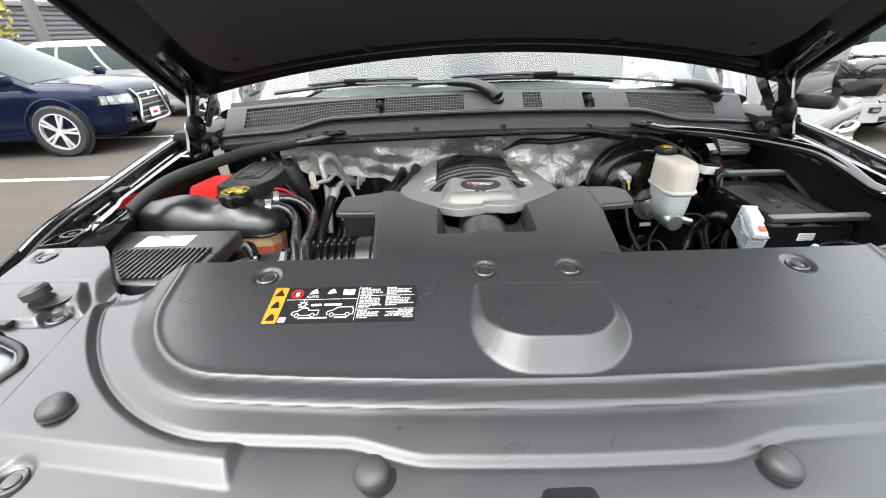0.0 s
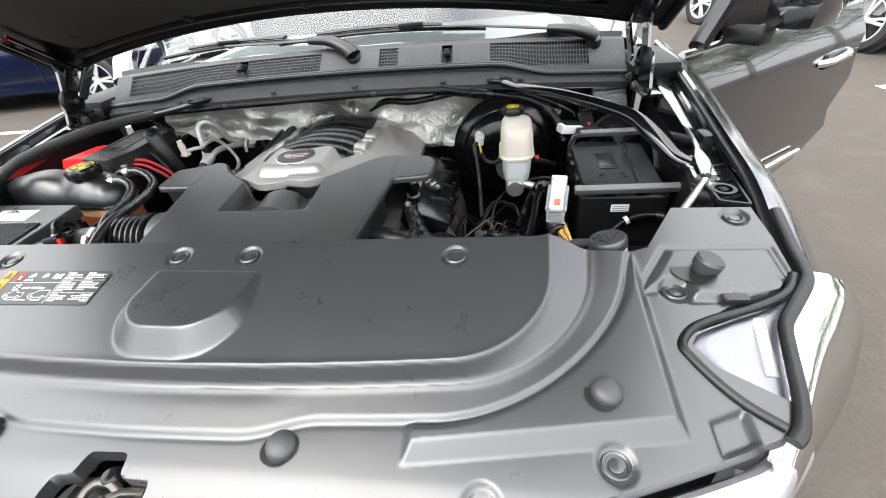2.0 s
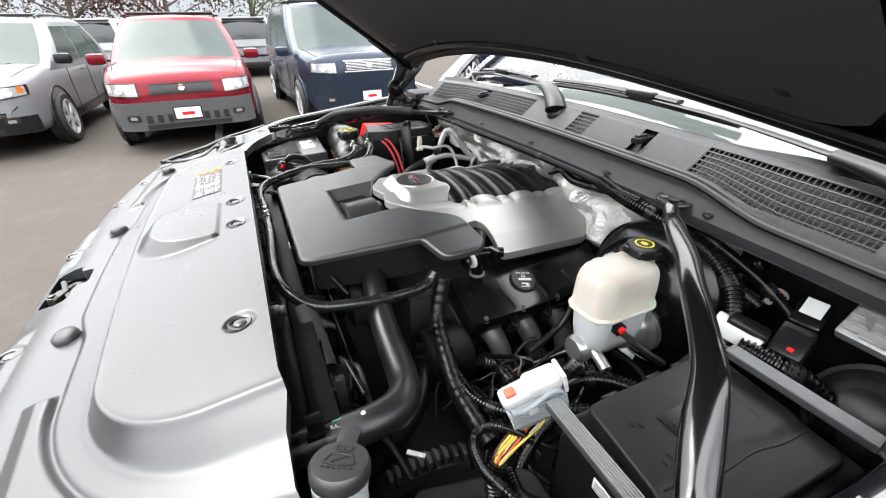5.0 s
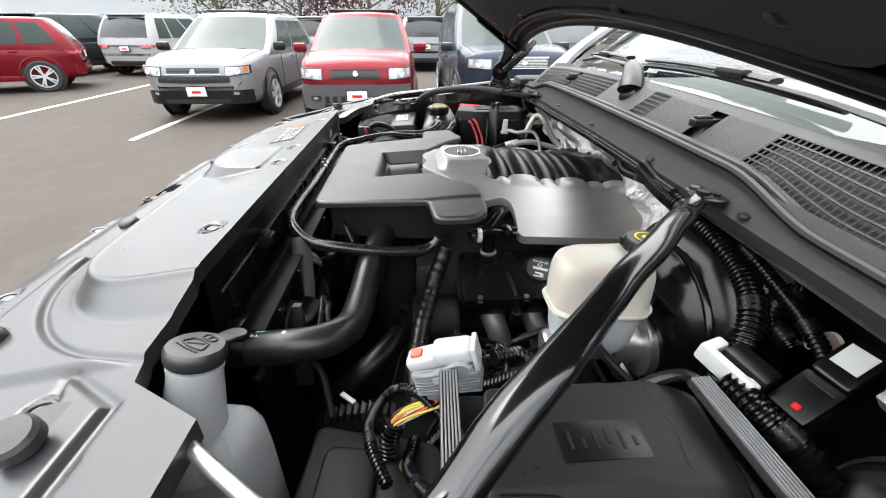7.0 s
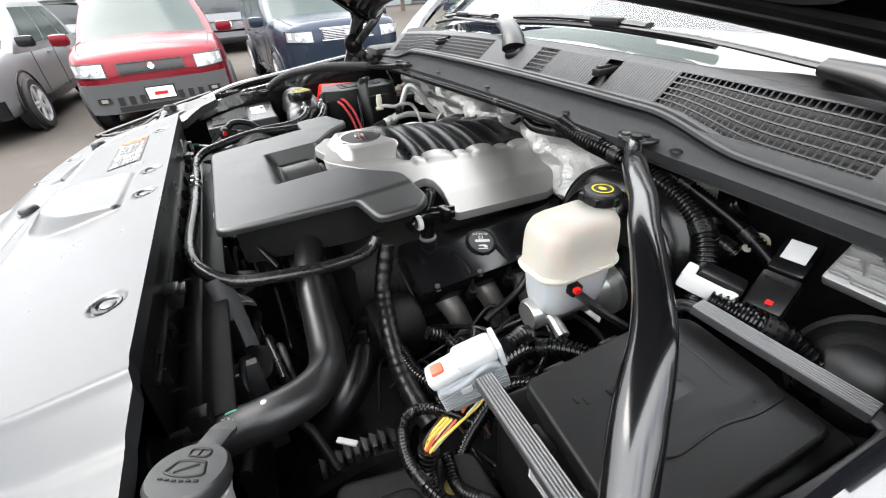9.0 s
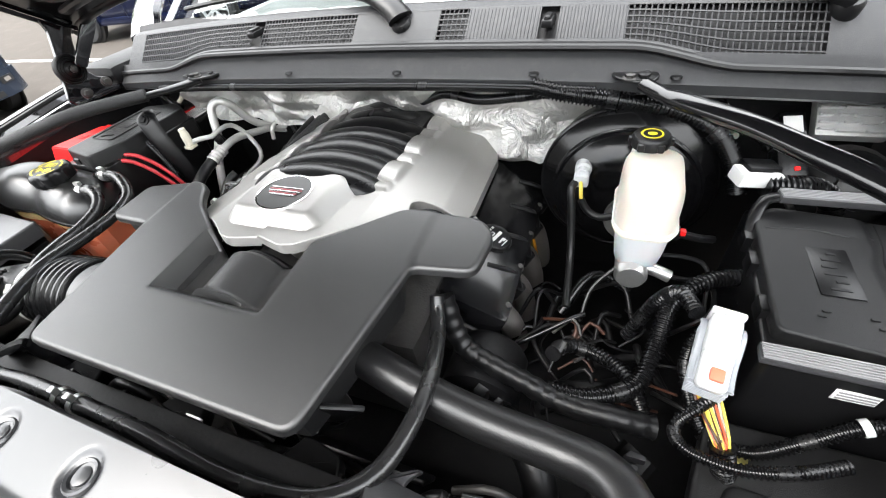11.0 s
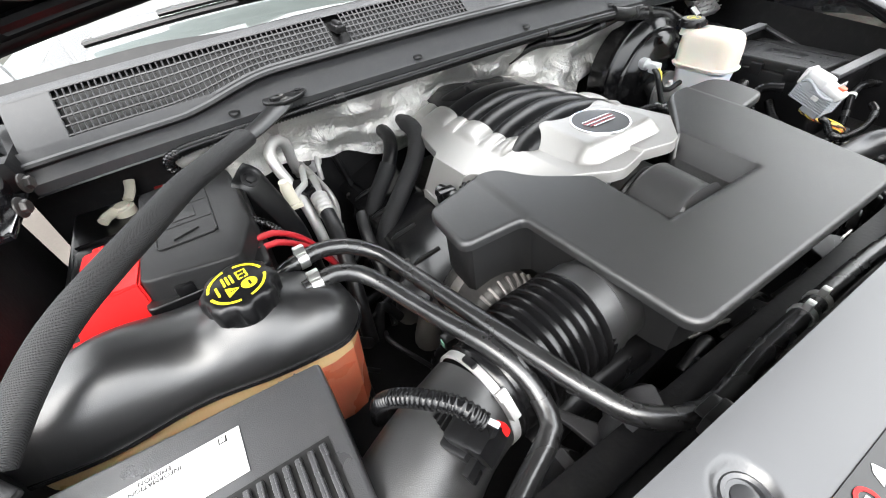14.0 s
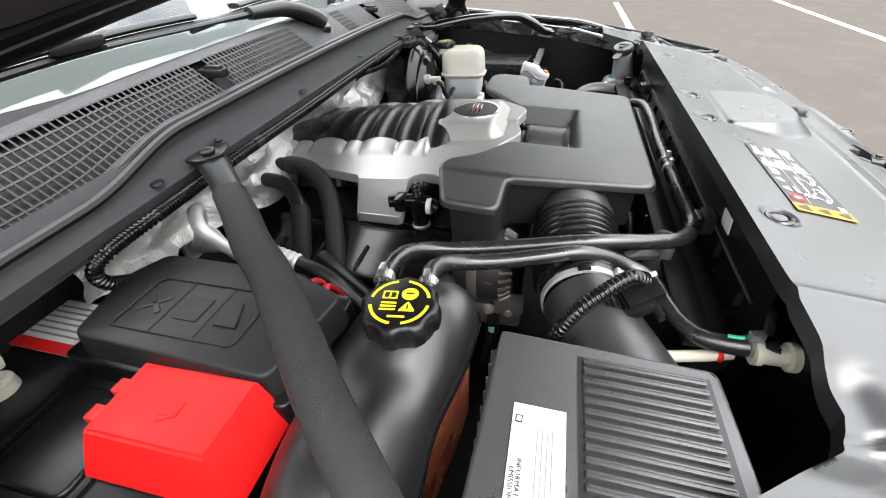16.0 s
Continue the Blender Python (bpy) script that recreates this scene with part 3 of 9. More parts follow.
def mesh_grille(x0, x1, w0=None):
    """A vent of crossing bars; its slanted end follows w0."""
    bars, nrow = [], 6
    pitch = 0.0085
    for r in range(nrow + 1):
        s = r / nrow
        a, b = x0, x1
        pts = [cowl_band(x, s, 0.0) for x in np.linspace(a, b, 10)]
        bars.append(tube(pts, 0.0016, 4, 0.05))
    x = x0
    while x <= x1 + 1e-6:
        p = [cowl_band(x, s, 0.0) for s in (0, 0.5, 1)]
        bars.append(tube(p, 0.0013, 4, 0.05))
        x += pitch
    return cat(*bars)


for x0, x1 in ((-0.735, -0.325), (-0.295, -0.06), (0.115, 0.17), (0.43, 0.70)):
    part("cowl_grille", mesh_grille(x0, x1), M_COWL, cowl, "open plastic mesh of the cowl vent")
part("cowl_blank", band_plate(0.17, 0.295, -0.02, 1.02, 0.001), M_COWL, cowl)
part("cowl_blank", band_plate(0.325, 0.43, -0.02, 1.02, 0.001), M_COWL, cowl)
part("cowl_blank", band_plate(-0.06, 0.115, -0.02, 1.02, 0.0005), M_COWL, cowl)
for x0, x1 in ((-0.80, -0.735), (0.70, 0.80)):
    part("cowl_blank", band_plate(x0, x1, -0.02, 1.02, 0.001), M_COWL, cowl)
for xa, xb in ((0.173, 0.292), (0.328, 0.428)):
    for i in range(20):
        x = xa + (xb - xa) * i / 19
        part("rib", tube([cowl_band(x, q, 0.0008) for q in (0.05, 0.5, 0.95)], 0.0009, 4, 0.05), M_COWL, cowl)
for x in (-0.31, 0.31):
    c = cowl_band(x, 0.5, 0.004)
    clip = cat(rbox(c, (0.018, 0.046, 0.012), 0.003), rbox((c[0], c[1] - 0.005, c[2] + 0.006), (0.010, 0.028, 0.01), 0.003))
    part("washer_jet", clip, M_BLACK, cowl, "black washer jet")
for x in (0.30, 0.512, -0.2, 0.05, -0.52):
    part("push_rivet", lathe([(0.009, 0), (0.008, 0.003), (0.004, 0.004)], 14, Matrix.Translation(cowl_pt(x, 0.694, 1.2825))), M_BLACK, cowl)

for s in (1, -1):
    part("cowl_end", rbox((0.865 * s, 0.83, 1.262), (0.135, 0.22, 0.05), 0.02), M_DEEP, cowl, "black plastic end of the cowl")
# windshield, dash behind it, and pillars
def screen_pt(x, s):
    return (x * (1 - 0.1 * s), 0.83 + 0.70 * s + 0.16 * x * x * (1 - 0.2 * s), 1.352 + 0.47 * s - 0.05 * x * x)


V, F = [], []
for i in range(31):
    for j in range(13):
        V.append(screen_pt(-0.82 + 1.64 * i / 30, j / 12))
F = [(i * 13 + j, (i + 1) * 13 + j, (i + 1) * 13 + j + 1, i * 13 + j + 1) for i in range(30) for j in range(12)]
ws = part("windshield", (np.array(V), F), M_WSCREEN, suv, "curved windshield glass mirroring the sky")
ws.visible_shadow = False
part("dashboard", rbox((0, 1.35, 1.12), (1.5, 0.8, 0.36), 0.08), mat("grey dash", (0.16, 0.16, 0.16), 0.6), suv, "grey dashboard top behind the glass")
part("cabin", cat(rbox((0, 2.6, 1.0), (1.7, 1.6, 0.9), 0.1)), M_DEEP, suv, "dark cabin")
part("roof", rbox((0, 2.9, 1.85), (1.45, 2.9, 0.06), 0.03), M_PAINT, suv)
for s in (1, -1):
    part("pillar", tube([(0.80 * s, 0.86, 1.31), (0.835 * s, 0.98, 1.40), (0.80 * s, 1.3, 1.62), (0.76 * s, 1.6, 1.84)], 0.04, 10, 0.05, flat=0.6), M_PAINT, suv)
    part("body_side", rbox((0.93 * s, 3.0, 0.85), (0.12, 3.6, 0.8), 0.05), M_PAINT, suv)

# wipers
def on_glass(x, s, h):
    p = screen_pt(x, s)
    return (p[0], p[1] - 0.56 * h, p[2] + 0.83 * h)


M_TRIMW = mat("satin black wiper paint", (0.006, 0.006, 0.0065), 0.32, spec=0.4)


def wiper(pivot, arm_pts, x0, x1, xc):
    t = thing("wiper", pivot, "black windshield wiper resting on the glass", "wiper", "windshield wipers")
    part("pivot_cap", lathe([(0.020, -0.015), (0.020, 0.006), (0.016, 0.012), (0.0, 0.014)], 20, Matrix.Translation(pivot) @ pose(0, 0, 0, 25, 0, 0)), M_BLACK, t)
    head = [Vector(pivot) + Vector((0, 0, 0.012))] + [Vector(q) for q in arm_pts[:3]]
    part("arm_head", tube(head, lambda q: 0.027 - 0.011 * q, 16, 0.012, flat=0.68), M_TRIMW, t, "broad black wiper arm head")
    part("arm", tube(arm_pts[2:], lambda q: 0.0085 - 0.002 * q, 8, 0.015, flat=0.5), M_TRIMW, t)
    part("blade", tube([on_glass(x, 0.045 + 0.02 * math.sin(3.1 * (x - x0) / (x1 - x0)), 0.014) for x in np.linspace(x0, x1, 9)], 0.0075, 8, 0.04, flat=0.8), M_RUBBER, t)
    part("spoiler", tube([on_glass(x, 0.056 + 0.02 * math.sin(3.1 * (x - x0) / (x1 - x0)), 0.022) for x in np.linspace(x0 * 0.8 + x1 * 0.2, x0 * 0.2 + x1 * 0.8, 7)], 0.013, 10, 0.04, flat=0.4), M_BLACK, t)
    part("blade_clip", rbox(on_glass(xc, 0.066, 0.026), (0.075, 0.020, 0.016), 0.006), M_BLACK, t)


wiper((0.040, 0.768, 1.340), [(0.022, 0.778, 1.368), (-0.030, 0.800, 1.388), (-0.103, 0.830, 1.390), (-0.24, 0.842, 1.390), (-0.39, 0.850, 1.392)], -0.08, -0.68, -0.40)
wiper((0.715, 0.815, 1.330), [(0.698, 0.815, 1.352), (0.655, 0.822, 1.364), (0.590, 0.836, 1.370), (0.40, 0.862, 1.386), (0.22, 0.868, 1.396)], 0.42, -0.22, 0.20)

# hood, standing open at 35 degrees, with its liner
HOOD_A = radians(35)


def hood_pt(x, u, d):
    """u metres up from the rear edge, d metres below the outer skin."""
    q = (x / 0.88) ** 2
    y, z = 0.71 - u * math.cos(HOOD_A) + 0.05 * q ** 3, 1.44 + u * math.sin(HOOD_A)
    return (x, y - d * math.sin(HOOD_A), z - 0.075 * q - d * math.cos(HOOD_A))


def hood_rear(x):
    return 0.067 * (1 - (x / 0.88) ** 2)


def hood_sheet(x1, u0, u1, d, bulge=0.0, n=32, k=20, corner=0.0):
    V, F = [], []
    for i in range(n + 1):
        for j in range(k + 1):
            a, b = 2 * i / n - 1, j / k
            dd = d - bulge * min(1, 6 * (1 - abs(a))) * min(1, 8 * b, 8 * (1 - b))
            cut_ = 0.0
            if corner:
                q = min(1.0, max(0.0, (abs(a) * x1 - (x1 - corner)) / corner))
                cut_ = corner * (1 - math.sqrt(1 - q * q))
            ua, ub = u0 + hood_rear(a * x1) + cut_, u1 - cut_
            V.append(hood_pt(a * x1, ua + (ub - ua) * b, dd))
    F = [(i * (k + 1) + j, i * (k + 1) + j + 1, (i + 1) * (k + 1) + j + 1, (i + 1) * (k + 1) + j) for i in range(n) for j in range(k)]
    return np.array(V), F


hood = part("hood", hood_sheet(0.88, -0.004, 1.12, -0.022), M_PAINT, suv, "black hood panel propped open")
part("hood_frame", hood_sheet(0.872, 0.0, 1.11, 0.0), M_HOODP, hood, "black painted inner hood frame")
part("hood_liner", hood_sheet(0.715, 0.068, 1.02, 0.012, -0.012, n=56, corner=0.10), M_HOODIN, hood, "black felt hood liner")
for s in (1, -1):
    part("hood_edge", tube([hood_pt(0.87 * s, u, 0.0) for u in np.linspace(0.0, 1.1, 12)], 0.014, 8, 0.05), M_HOODP, hood)
for x, u in ((-0.62, 0.16), (-0.30, 0.13), (0.0, 0.12), (0.30, 0.13), (0.62, 0.16), (-0.60, 0.55), (0.60, 0.55), (-0.25, 0.60), (0.25, 0.60), (-0.52, 0.95), (0.0, 0.97), (0.52, 0.95)):
    a_, b_ = Vector(hood_pt(x, u, 0.010)), Vector(hood_pt(x, u, 0.0165))
    part("liner_clip", lathe([(0.013, 0.0), (0.012, 0.006), (0.006, 0.008), (0.0, 0.0075)], 16, Matrix.Translation(a_) @ (b_ - a_).to_track_quat("Z", "Y").to_matrix().to_4x4()), M_BLACK, hood)
part("hood_rear_edge", tube([hood_pt(x, hood_rear(x) + 0.004, -0.006) for x in np.linspace(-0.87, 0.87, 30)], 0.012, 10, 0.05), M_HOODP, hood)
part("hood_rib", tube([hood_pt(x, hood_rear(x) + 0.05, 0.006) for x in np.linspace(-0.70, 0.70, 24)], 0.016, 10, 0.05, flat=0.6), M_HOODP, hood)

for s in (1, -1):
    mm = Matrix(((0, 0, 1, 0.806 * s), (1, 0, 0, 0), (0, 1, 0, 0), (0, 0, 0, 1)))
    arm = rounded([(0.612, 1.300), (0.628, 1.282), (0.662, 1.292), (0.672, 1.330), (0.690, 1.372), (0.722, 1.405), (0.700, 1.440), (0.668, 1.452), (0.640, 1.440), (0.650, 1.395), (0.632, 1.350)], 0.012)
    h = part("hood_hinge", prism(arm, -0.004, 0.004, 0.0015, mm), M_PAINT, suv, "glossy black stamped steel hood hinge")
    V, us, xs = [], np.linspace(0.03, 0.225, 8), (0.0, 0.004, 0.010, 0.040, 0.046, 0.050)
    for u in us:
        x0 = float(np.interp(u, (0.03, 0.225), (0.765, 0.748)))
        V += [hood_pt((x0 + dx) * s, u, 0.006 + dd) for dx, dd in zip(xs, (0.020, 0.020, 0.008, 0.008, 0.020, 0.020))]
    F = [(i * 6 + k, (i + 1) * 6 + k, (i + 1) * 6 + k + 1, i * 6 + k + 1) for i in range(7) for k in range(5)]
    part("hood_bracket", (np.array(V), F if s < 0 else [f[::-1] for f in F]), M_PAINT, h, "channel-shaped bracket bolted to the hood")
    for u in (0.062, 0.182):
        a_, b_ = Vector(hood_pt(0.781 * s, u, 0.012)), Vector(hood_pt(0.781 * s, u, 0.03))
        part("bolt", bolt(a_, 0.0095, 0.010, b_ - a_), M_CAST, h)
    base_ = rounded([(0.610, 1.232), (0.720, 1.246), (0.725, 1.262), (0.690, 1.275), (0.662, 1.315), (0.640, 1.335), (0.618, 1.318), (0.612, 1.285), (0.596, 1.250)], 0.010)
    mb_ = Matrix(((0, 0, 1, 0.818 * s), (1, 0, 0, 0), (0, 1, 0, 0), (0, 0, 0, 1)))
    part("base", prism(base_, -0.004, 0.004, 0.0015, mb_), M_PAINT, h)
    m = Matrix.Translation((0.798 * s, 0.639, 1.312)) @ pose(0, 0, 0, 0, -90 * s, 0)
    part("pivot_spring", lathe([(0.030, -0.014), (0.034, -0.008), (0.034, 0.002), (0.031, 0.006), (0.029, 0.003), (0.025, 0.006), (0.023, 0.003), (0.019, 0.006), (0.017, 0.003), (0.012, 0.006), (0.010, 0.010), (0, 0.010)], 36, m), M_DEEP, h, "dark coiled spring round the pivot")
    part("pivot_pin", lathe([(0.008, 0.008), (0.008, 0.014), (0.005, 0.016), (0, 0.016)], 18, m), M_CAST, h)
    link_ = rounded([(0.640, 1.322), (0.660, 1.305), (0.735, 1.372), (0.772, 1.418), (0.752, 1.430), (0.705, 1.385)], 0.010)
    ml_ = Matrix(((0, 0, 1, 0.776 * s), (1, 0, 0, 0), (0, 1, 0, 0), (0, 0, 0, 1)))
    part("link", prism(link_, -0.003, 0.003, 0.001, ml_), M_PAINT, h)
    for p in ((0.790, 0.690, 1.262), (0.790, 0.632, 1.256)):
        part("bolt", bolt((p[0] * s, p[1], p[2]), 0.0085, 0.010, (-s, -0.2, 0)), M_CAST, h)
    part("foot", rbox((0.828 * s, 0.672, 1.236), (0.046, 0.13, 0.010), 0.003), M_PAINT, h)

# wheels
def road_wheel(x, y, side):
    m = Matrix.Translation((x, y, 0.37)) @ pose(0, 0, 0, 0, 90 * side, 0)
    tyre = part("tyre", lathe([(0.25, -0.12), (0.31, -0.135), (0.355, -0.12), (0.37, -0.09), (0.37, 0.09), (0.355, 0.12), (0.31, 0.135), (0.25, 0.12)], 40, m), M_TYRE, suv)
    part("rim", lathe([(0.25, -0.1), (0.255, 0.115), (0.235, 0.11), (0.22, 0.06), (0.07, 0.085), (0.05, 0.10), (0.0, 0.10)], 32, m), M_ALU, tyre, "silver alloy rim")


for s in (1, -1):
    for y in (0.30, 3.25):
        road_wheel(0.84 * s, y, s)
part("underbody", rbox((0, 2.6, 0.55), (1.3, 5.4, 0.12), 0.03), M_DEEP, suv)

# ---- radiator cover ----
def rbox_sd(x, y, a, b, r, k):
    """Distance outside a rounded shape: half-width a, front edge at -b bowed by k."""
    yy = -(y - k * x * x) - b + 1.0
    qx, qy = np.abs(x) - a + r, yy - 1.0 + r
    return np.minimum(np.maximum(qx, qy), 0) + np.hypot(np.maximum(qx, 0), np.maximum(qy, 0)) - r


BOX_TOP = rounded([(-0.080, -0.030), (0.088, -0.034), (0.086, -0.110), (0.048, -0.146), (-0.044, -0.144), (-0.079, -0.108)], [0.008, 0.008, 0.03, 0.03, 0.03, 0.03])


def shield_z(x, y, d=None):
    x, y = np.asarray(x, float), np.asarray(y, float)
    ax = np.abs(x)
    flange = 1.180 + 0.18 * y
    flange = flange - 0.10 * smooth(-0.28, -0.40, y) * 0.25
    d1 = rbox_sd(ax - 0.08 * (y + 0.05), y, 0.514, 0.181, 0.115, 0.10)
    d2 = rbox_sd(ax - 0.16 * (y + 0.05), y, 0.567, 0.1935, 0.145, 0.10)
    d3 = rbox_sd(ax - 0.30 * (y + 0.05), y, 0.613, 0.233 + 0.018 * smooth(0.24, 0.14, ax), 0.19, 0.07)
    z = flange
    z = z + 0.004 * smooth(0.005, -0.005, d3) + 0.002 * smooth(0.0, -0.045, d3) - 0.0016 * np.exp(-(d3 / 0.004) ** 2)
    z = z + 0.025 * np.where(d1 < 0, 1.0, np.clip(d2 / (d2 - d1 + 1e-6), 0, 1) * (d2 < 0))
    z = z + 0.0016 * np.exp(-(d1 / 0.0055) ** 2) + 0.0012 * np.exp(-((d2 - 0.002) / 0.0055) ** 2)
    # the raised box, with cut front corners
    pts = np.c_[x.ravel(), y.ravel()]
    pd, pn = poly_dist(pts, BOX_TOP)
    off = np.where(pd[:, None] > 0, pts - pn, 0.0)
    drop = np.hypot(off[:, 0] * 1.0, off[:, 1] * np.where(off[:, 1] < 0, 1.05, 1.0)).reshape(x.shape)
    bx = np.where(d1 < -0.004, 1.2125 - drop, -1.0)
    h = 0.0022
    z = np.where(bx > z, z + np.sqrt((bx - z) ** 2 + h * h) - h, z)
    # the outer shelf below the groove
    shelf = np.minimum(np.minimum((ax - 0.340) * 1.0, (0.645 - ax) * 0.9), (y - (-0.266 + 0.13 * (ax - 0.35))) * 0.5)
    z = z + np.clip(shelf, 0, 0.010) * smooth(0.0, 0.012, d3)
    # shallow shoulder panel round the rubber stops
    q = np.minimum(np.minimum((ax - 0.648 - 0.68 * (y + 0.023)) * 0.83, 0.833 - ax), np.minimum(y + 0.023 + 0.25 * np.maximum(0.70 - ax, 0) + 0.03 * (ax > 2), 0.043 - y))
    q = np.maximum(q, np.minimum(np.minimum(ax - 0.70, 0.828 - ax), np.minimum(y + 0.05, 0.0 - y)))
    z = z + (0.005 * smooth(0.0, 0.012, q) - 0.003 * np.exp(-(q / 0.005) ** 2)) * (ax > 0.64)
    for bx_, by_, br in BOSSES:
        rr = np.hypot(x - bx_, y - by_)
        z = z - 0.004 * smooth(br, br - 0.004, rr)
    z = z - 0.016 * smooth(-0.555, -0.60, x) * smooth(-0.69, -0.64, x) * smooth(-0.03, 0.015, y)
    pk = np.minimum(np.minimum(ax - 0.668, 0.712 - ax), np.minimum(y + 0.236 - 0.4 * (ax - 0.69), -0.196 + 0.4 * (ax - 0.69) - y))
    z = z - 0.009 * smooth(0.0, 0.006, pk)
    # front hollows beside the latch
    fr = smooth(-0.325, -0.345, y - 0.1 * x * x) * smooth(0.10, 0.14, ax) * smooth(0.33, 0.27, ax)
    return z + 0.006 * fr


BOLTS = [(-0.385, 0.0), (-0.067, 0.004), (0.056, 0.004), (0.385, 0.0), (0.684, -0.034), (-0.684, -0.034), (0.811, 0.108), (-0.811, 0.108),
         (0.428, -0.298), (-0.428, -0.298), (0.565, -0.254), (-0.565, -0.254), (0.17, -0.345), (-0.17, -0.345)]
BOSSES = [(x, y, 0.021) for x, y in BOLTS]
edge = []
for x in np.linspace(-0.745, 0.745, 41):
    edge.append((x, -0.366 + 0.27 * x * x))
right = [(0.772, -0.19), (0.70, -0.145), (0.681, -0.115), (0.70, -0.086), (0.757, -0.05), (0.81, -0.035), (0.842, 0.0), (0.845, 0.06), (0.842, 0.128),
         (0.725, 0.131), (0.668, 0.045), (0.63, 0.034), (0.57, 0.034), (0.535, 0.042), (0.50, 0.037), (0.2, 0.036)]
left = [(-0.30, 0.036), (-0.50, 0.036), (-0.530, 0.034), (-0.565, 0.022), (-0.615, 0.018), (-0.645, 0.030), (-0.71, 0.118), (-0.725, 0.131), (-0.842, 0.128), (-0.845, 0.06),
        (-0.842, 0.0), (-0.81, -0.035), (-0.757, -0.05), (-0.70, -0.086), (-0.681, -0.115), (-0.70, -0.145), (-0.772, -0.19)]
latch_hole = rounded([(-0.036, -0.272), (0.014, -0.271), (0.018, -0.297), (0.058, -0.298), (0.056, -0.318), (0.036, -0.343), (0.03, -0.355), (-0.085, -0.352), (-0.082, -0.33), (-0.068, -0.299), (-0.045, -0.297)], 0.007, 3)
cover = thing("radiator_cover", (0, -0.1, 1.15), "large moulded dark grey plastic cover over the radiator", "engine cover")
M_TRIMB = mat("black trim plastic", (0.009, 0.009, 0.0095), 0.3, spec=0.6, dust=0.015)
body = part("cover_panel", sheet(edge + right + left, shield_z, 0.0028, skirt=0.022, holes=[latch_hole]), M_SHIELD, cover, angle=78)
part("wall_flange", tube([(-0.47, 0.031, 1.150), (-0.2, 0.032, 1.152), (0.2, 0.032, 1.152), (0.47, 0.031, 1.150)], 0.0035, 6, 0.05), M_TRIMB, cover)
for i in range(11):
    part("wall_rib", rbox((-0.45 + 0.09 * i, 0.034, 1.138), (0.003, 0.008, 0.022), 0.001), M_TRIMB, cover)
part("parts_sticker", rbox((-0.352, 0.0345, 1.178), (0.030, 0.0015, 0.022), 0.0004, pose(0, 0, 0, -5, 0, 0)), M_WHT, cover, "white parts sticker")
for s in (1, -1):
    part("hose_clip", cat(rbox((0.31 * s, 0.040, 1.150), (0.03, 0.016, 0.026), 0.003), rbox((0.31 * s, 0.050, 1.158), (0.026, 0.012, 0.005), 0.002)), M_TRIMB, cover)
part("cover_rear_wall", ribbon([(0.034, 1.20), (0.028, 1.13), (0.02, 1.02)], -0.50, 0.50, f=lambda x, y, z: (x, y, z)), M_BLACK, cover)
for x, y in BOLTS:
    z = float(shield_z(x, y))
    m = Matrix.Translation((x, y, z - 0.001))
    part("push_rivet", lathe([(0.0155, -0.002), (0.0155, 0.003), (0.0138, 0.0046), (0.0112, 0.0035), (0.0102, 0.0008), (0.0085, 0.0008), (0.008, 0.003), (0.006, 0.0036), (0, 0.0036)], 24, m), M_SHIELD, cover)
for x, y in ((0.2, -0.255), (-0.2, -0.256), (0.565, -0.185), (-0.565, -0.185)):
    z = float(shield_z(x, y))
    part("bumper_hole", lathe([(0.0195, 0.0006), (0.0195, 0.001)], 24, Matrix.Translation((x - 0.004 * (1 if x > 0 else -1), y - 0.003, z))), M_BLKP, cover)
    m = Matrix.Translation((x, y, z - 0.004)) @ pose(0, 0, 0, 8, 10 if x > 0 else -10, 0)
    part("rubber_bumper", lathe([(0.0172, 0), (0.0180, 0.006), (0.0172, 0.011), (0.014, 0.0145), (0.008, 0.0162), (0, 0.0168)], 28, m), M_RIBD, cover, "domed rubber hood bumper")
for s in (1, -1):
    z = float(shield_z(0.727 * s, -0.004))
    part("stop_hole", lathe([(0.027, 0.0008), (0.027, 0.0012)], 20, Matrix.Translation((0.712 * s, -0.004, z))), M_BLKP, cover)
    m = Matrix.Translation((0.727 * s, -0.004, z - 0.004)) @ pose(0, 0, 0, 0, 14 * s, 0)
    part("hood_stop", lathe([(0.013, 0), (0.014, 0.010), (0.0185, 0.011), (0.019, 0.022), (0.016, 0.026), (0, 0.027)], 24, m), M_RIBD, cover, "round rubber hood stop")

# hood latch in the opening
latch = thing("hood_latch", (0, -0.31, 1.09), "worn metal hood latch with a black striker hook", "latch")
part("catch_plate", rbox((-0.01, -0.32, 1.085), (0.11, 0.05, 0.012), 0.003), M_DEEP, latch)
M_LATCH = mat("greasy zinc plated steel", (0.055, 0.052, 0.048), 0.35, 0.8, var=0.4, coarse=60, dust=0.1)
part("latch_plate", prism(rounded([(-0.055, -0.335), (0.035, -0.335), (0.030, -0.305), (0.012, -0.288), (-0.030, -0.288), (-0.050, -0.305)], 0.006), 1.088, 1.096, 0.002), M_LATCH, latch, "stamped latch plate")
part("hook", tube([(-0.024, -0.330, 1.098), (-0.030, -0.312, 1.106), (-0.018, -0.298, 1.112), (0.002, -0.298, 1.110), (0.014, -0.306, 1.104)], 0.0065, 10, 0.006, flat=0.7), M_LATCH, latch, "worn striker hook")
part("lever", tube([(0.042, -0.302, 1.104), (0.020, -0.306, 1.110), (-0.004, -0.318, 1.108), (-0.040, -0.330, 1.104), (-0.066, -0.340, 1.100)], 0.0055, 8, 0.01, flat=0.6), M_LATCH, latch)
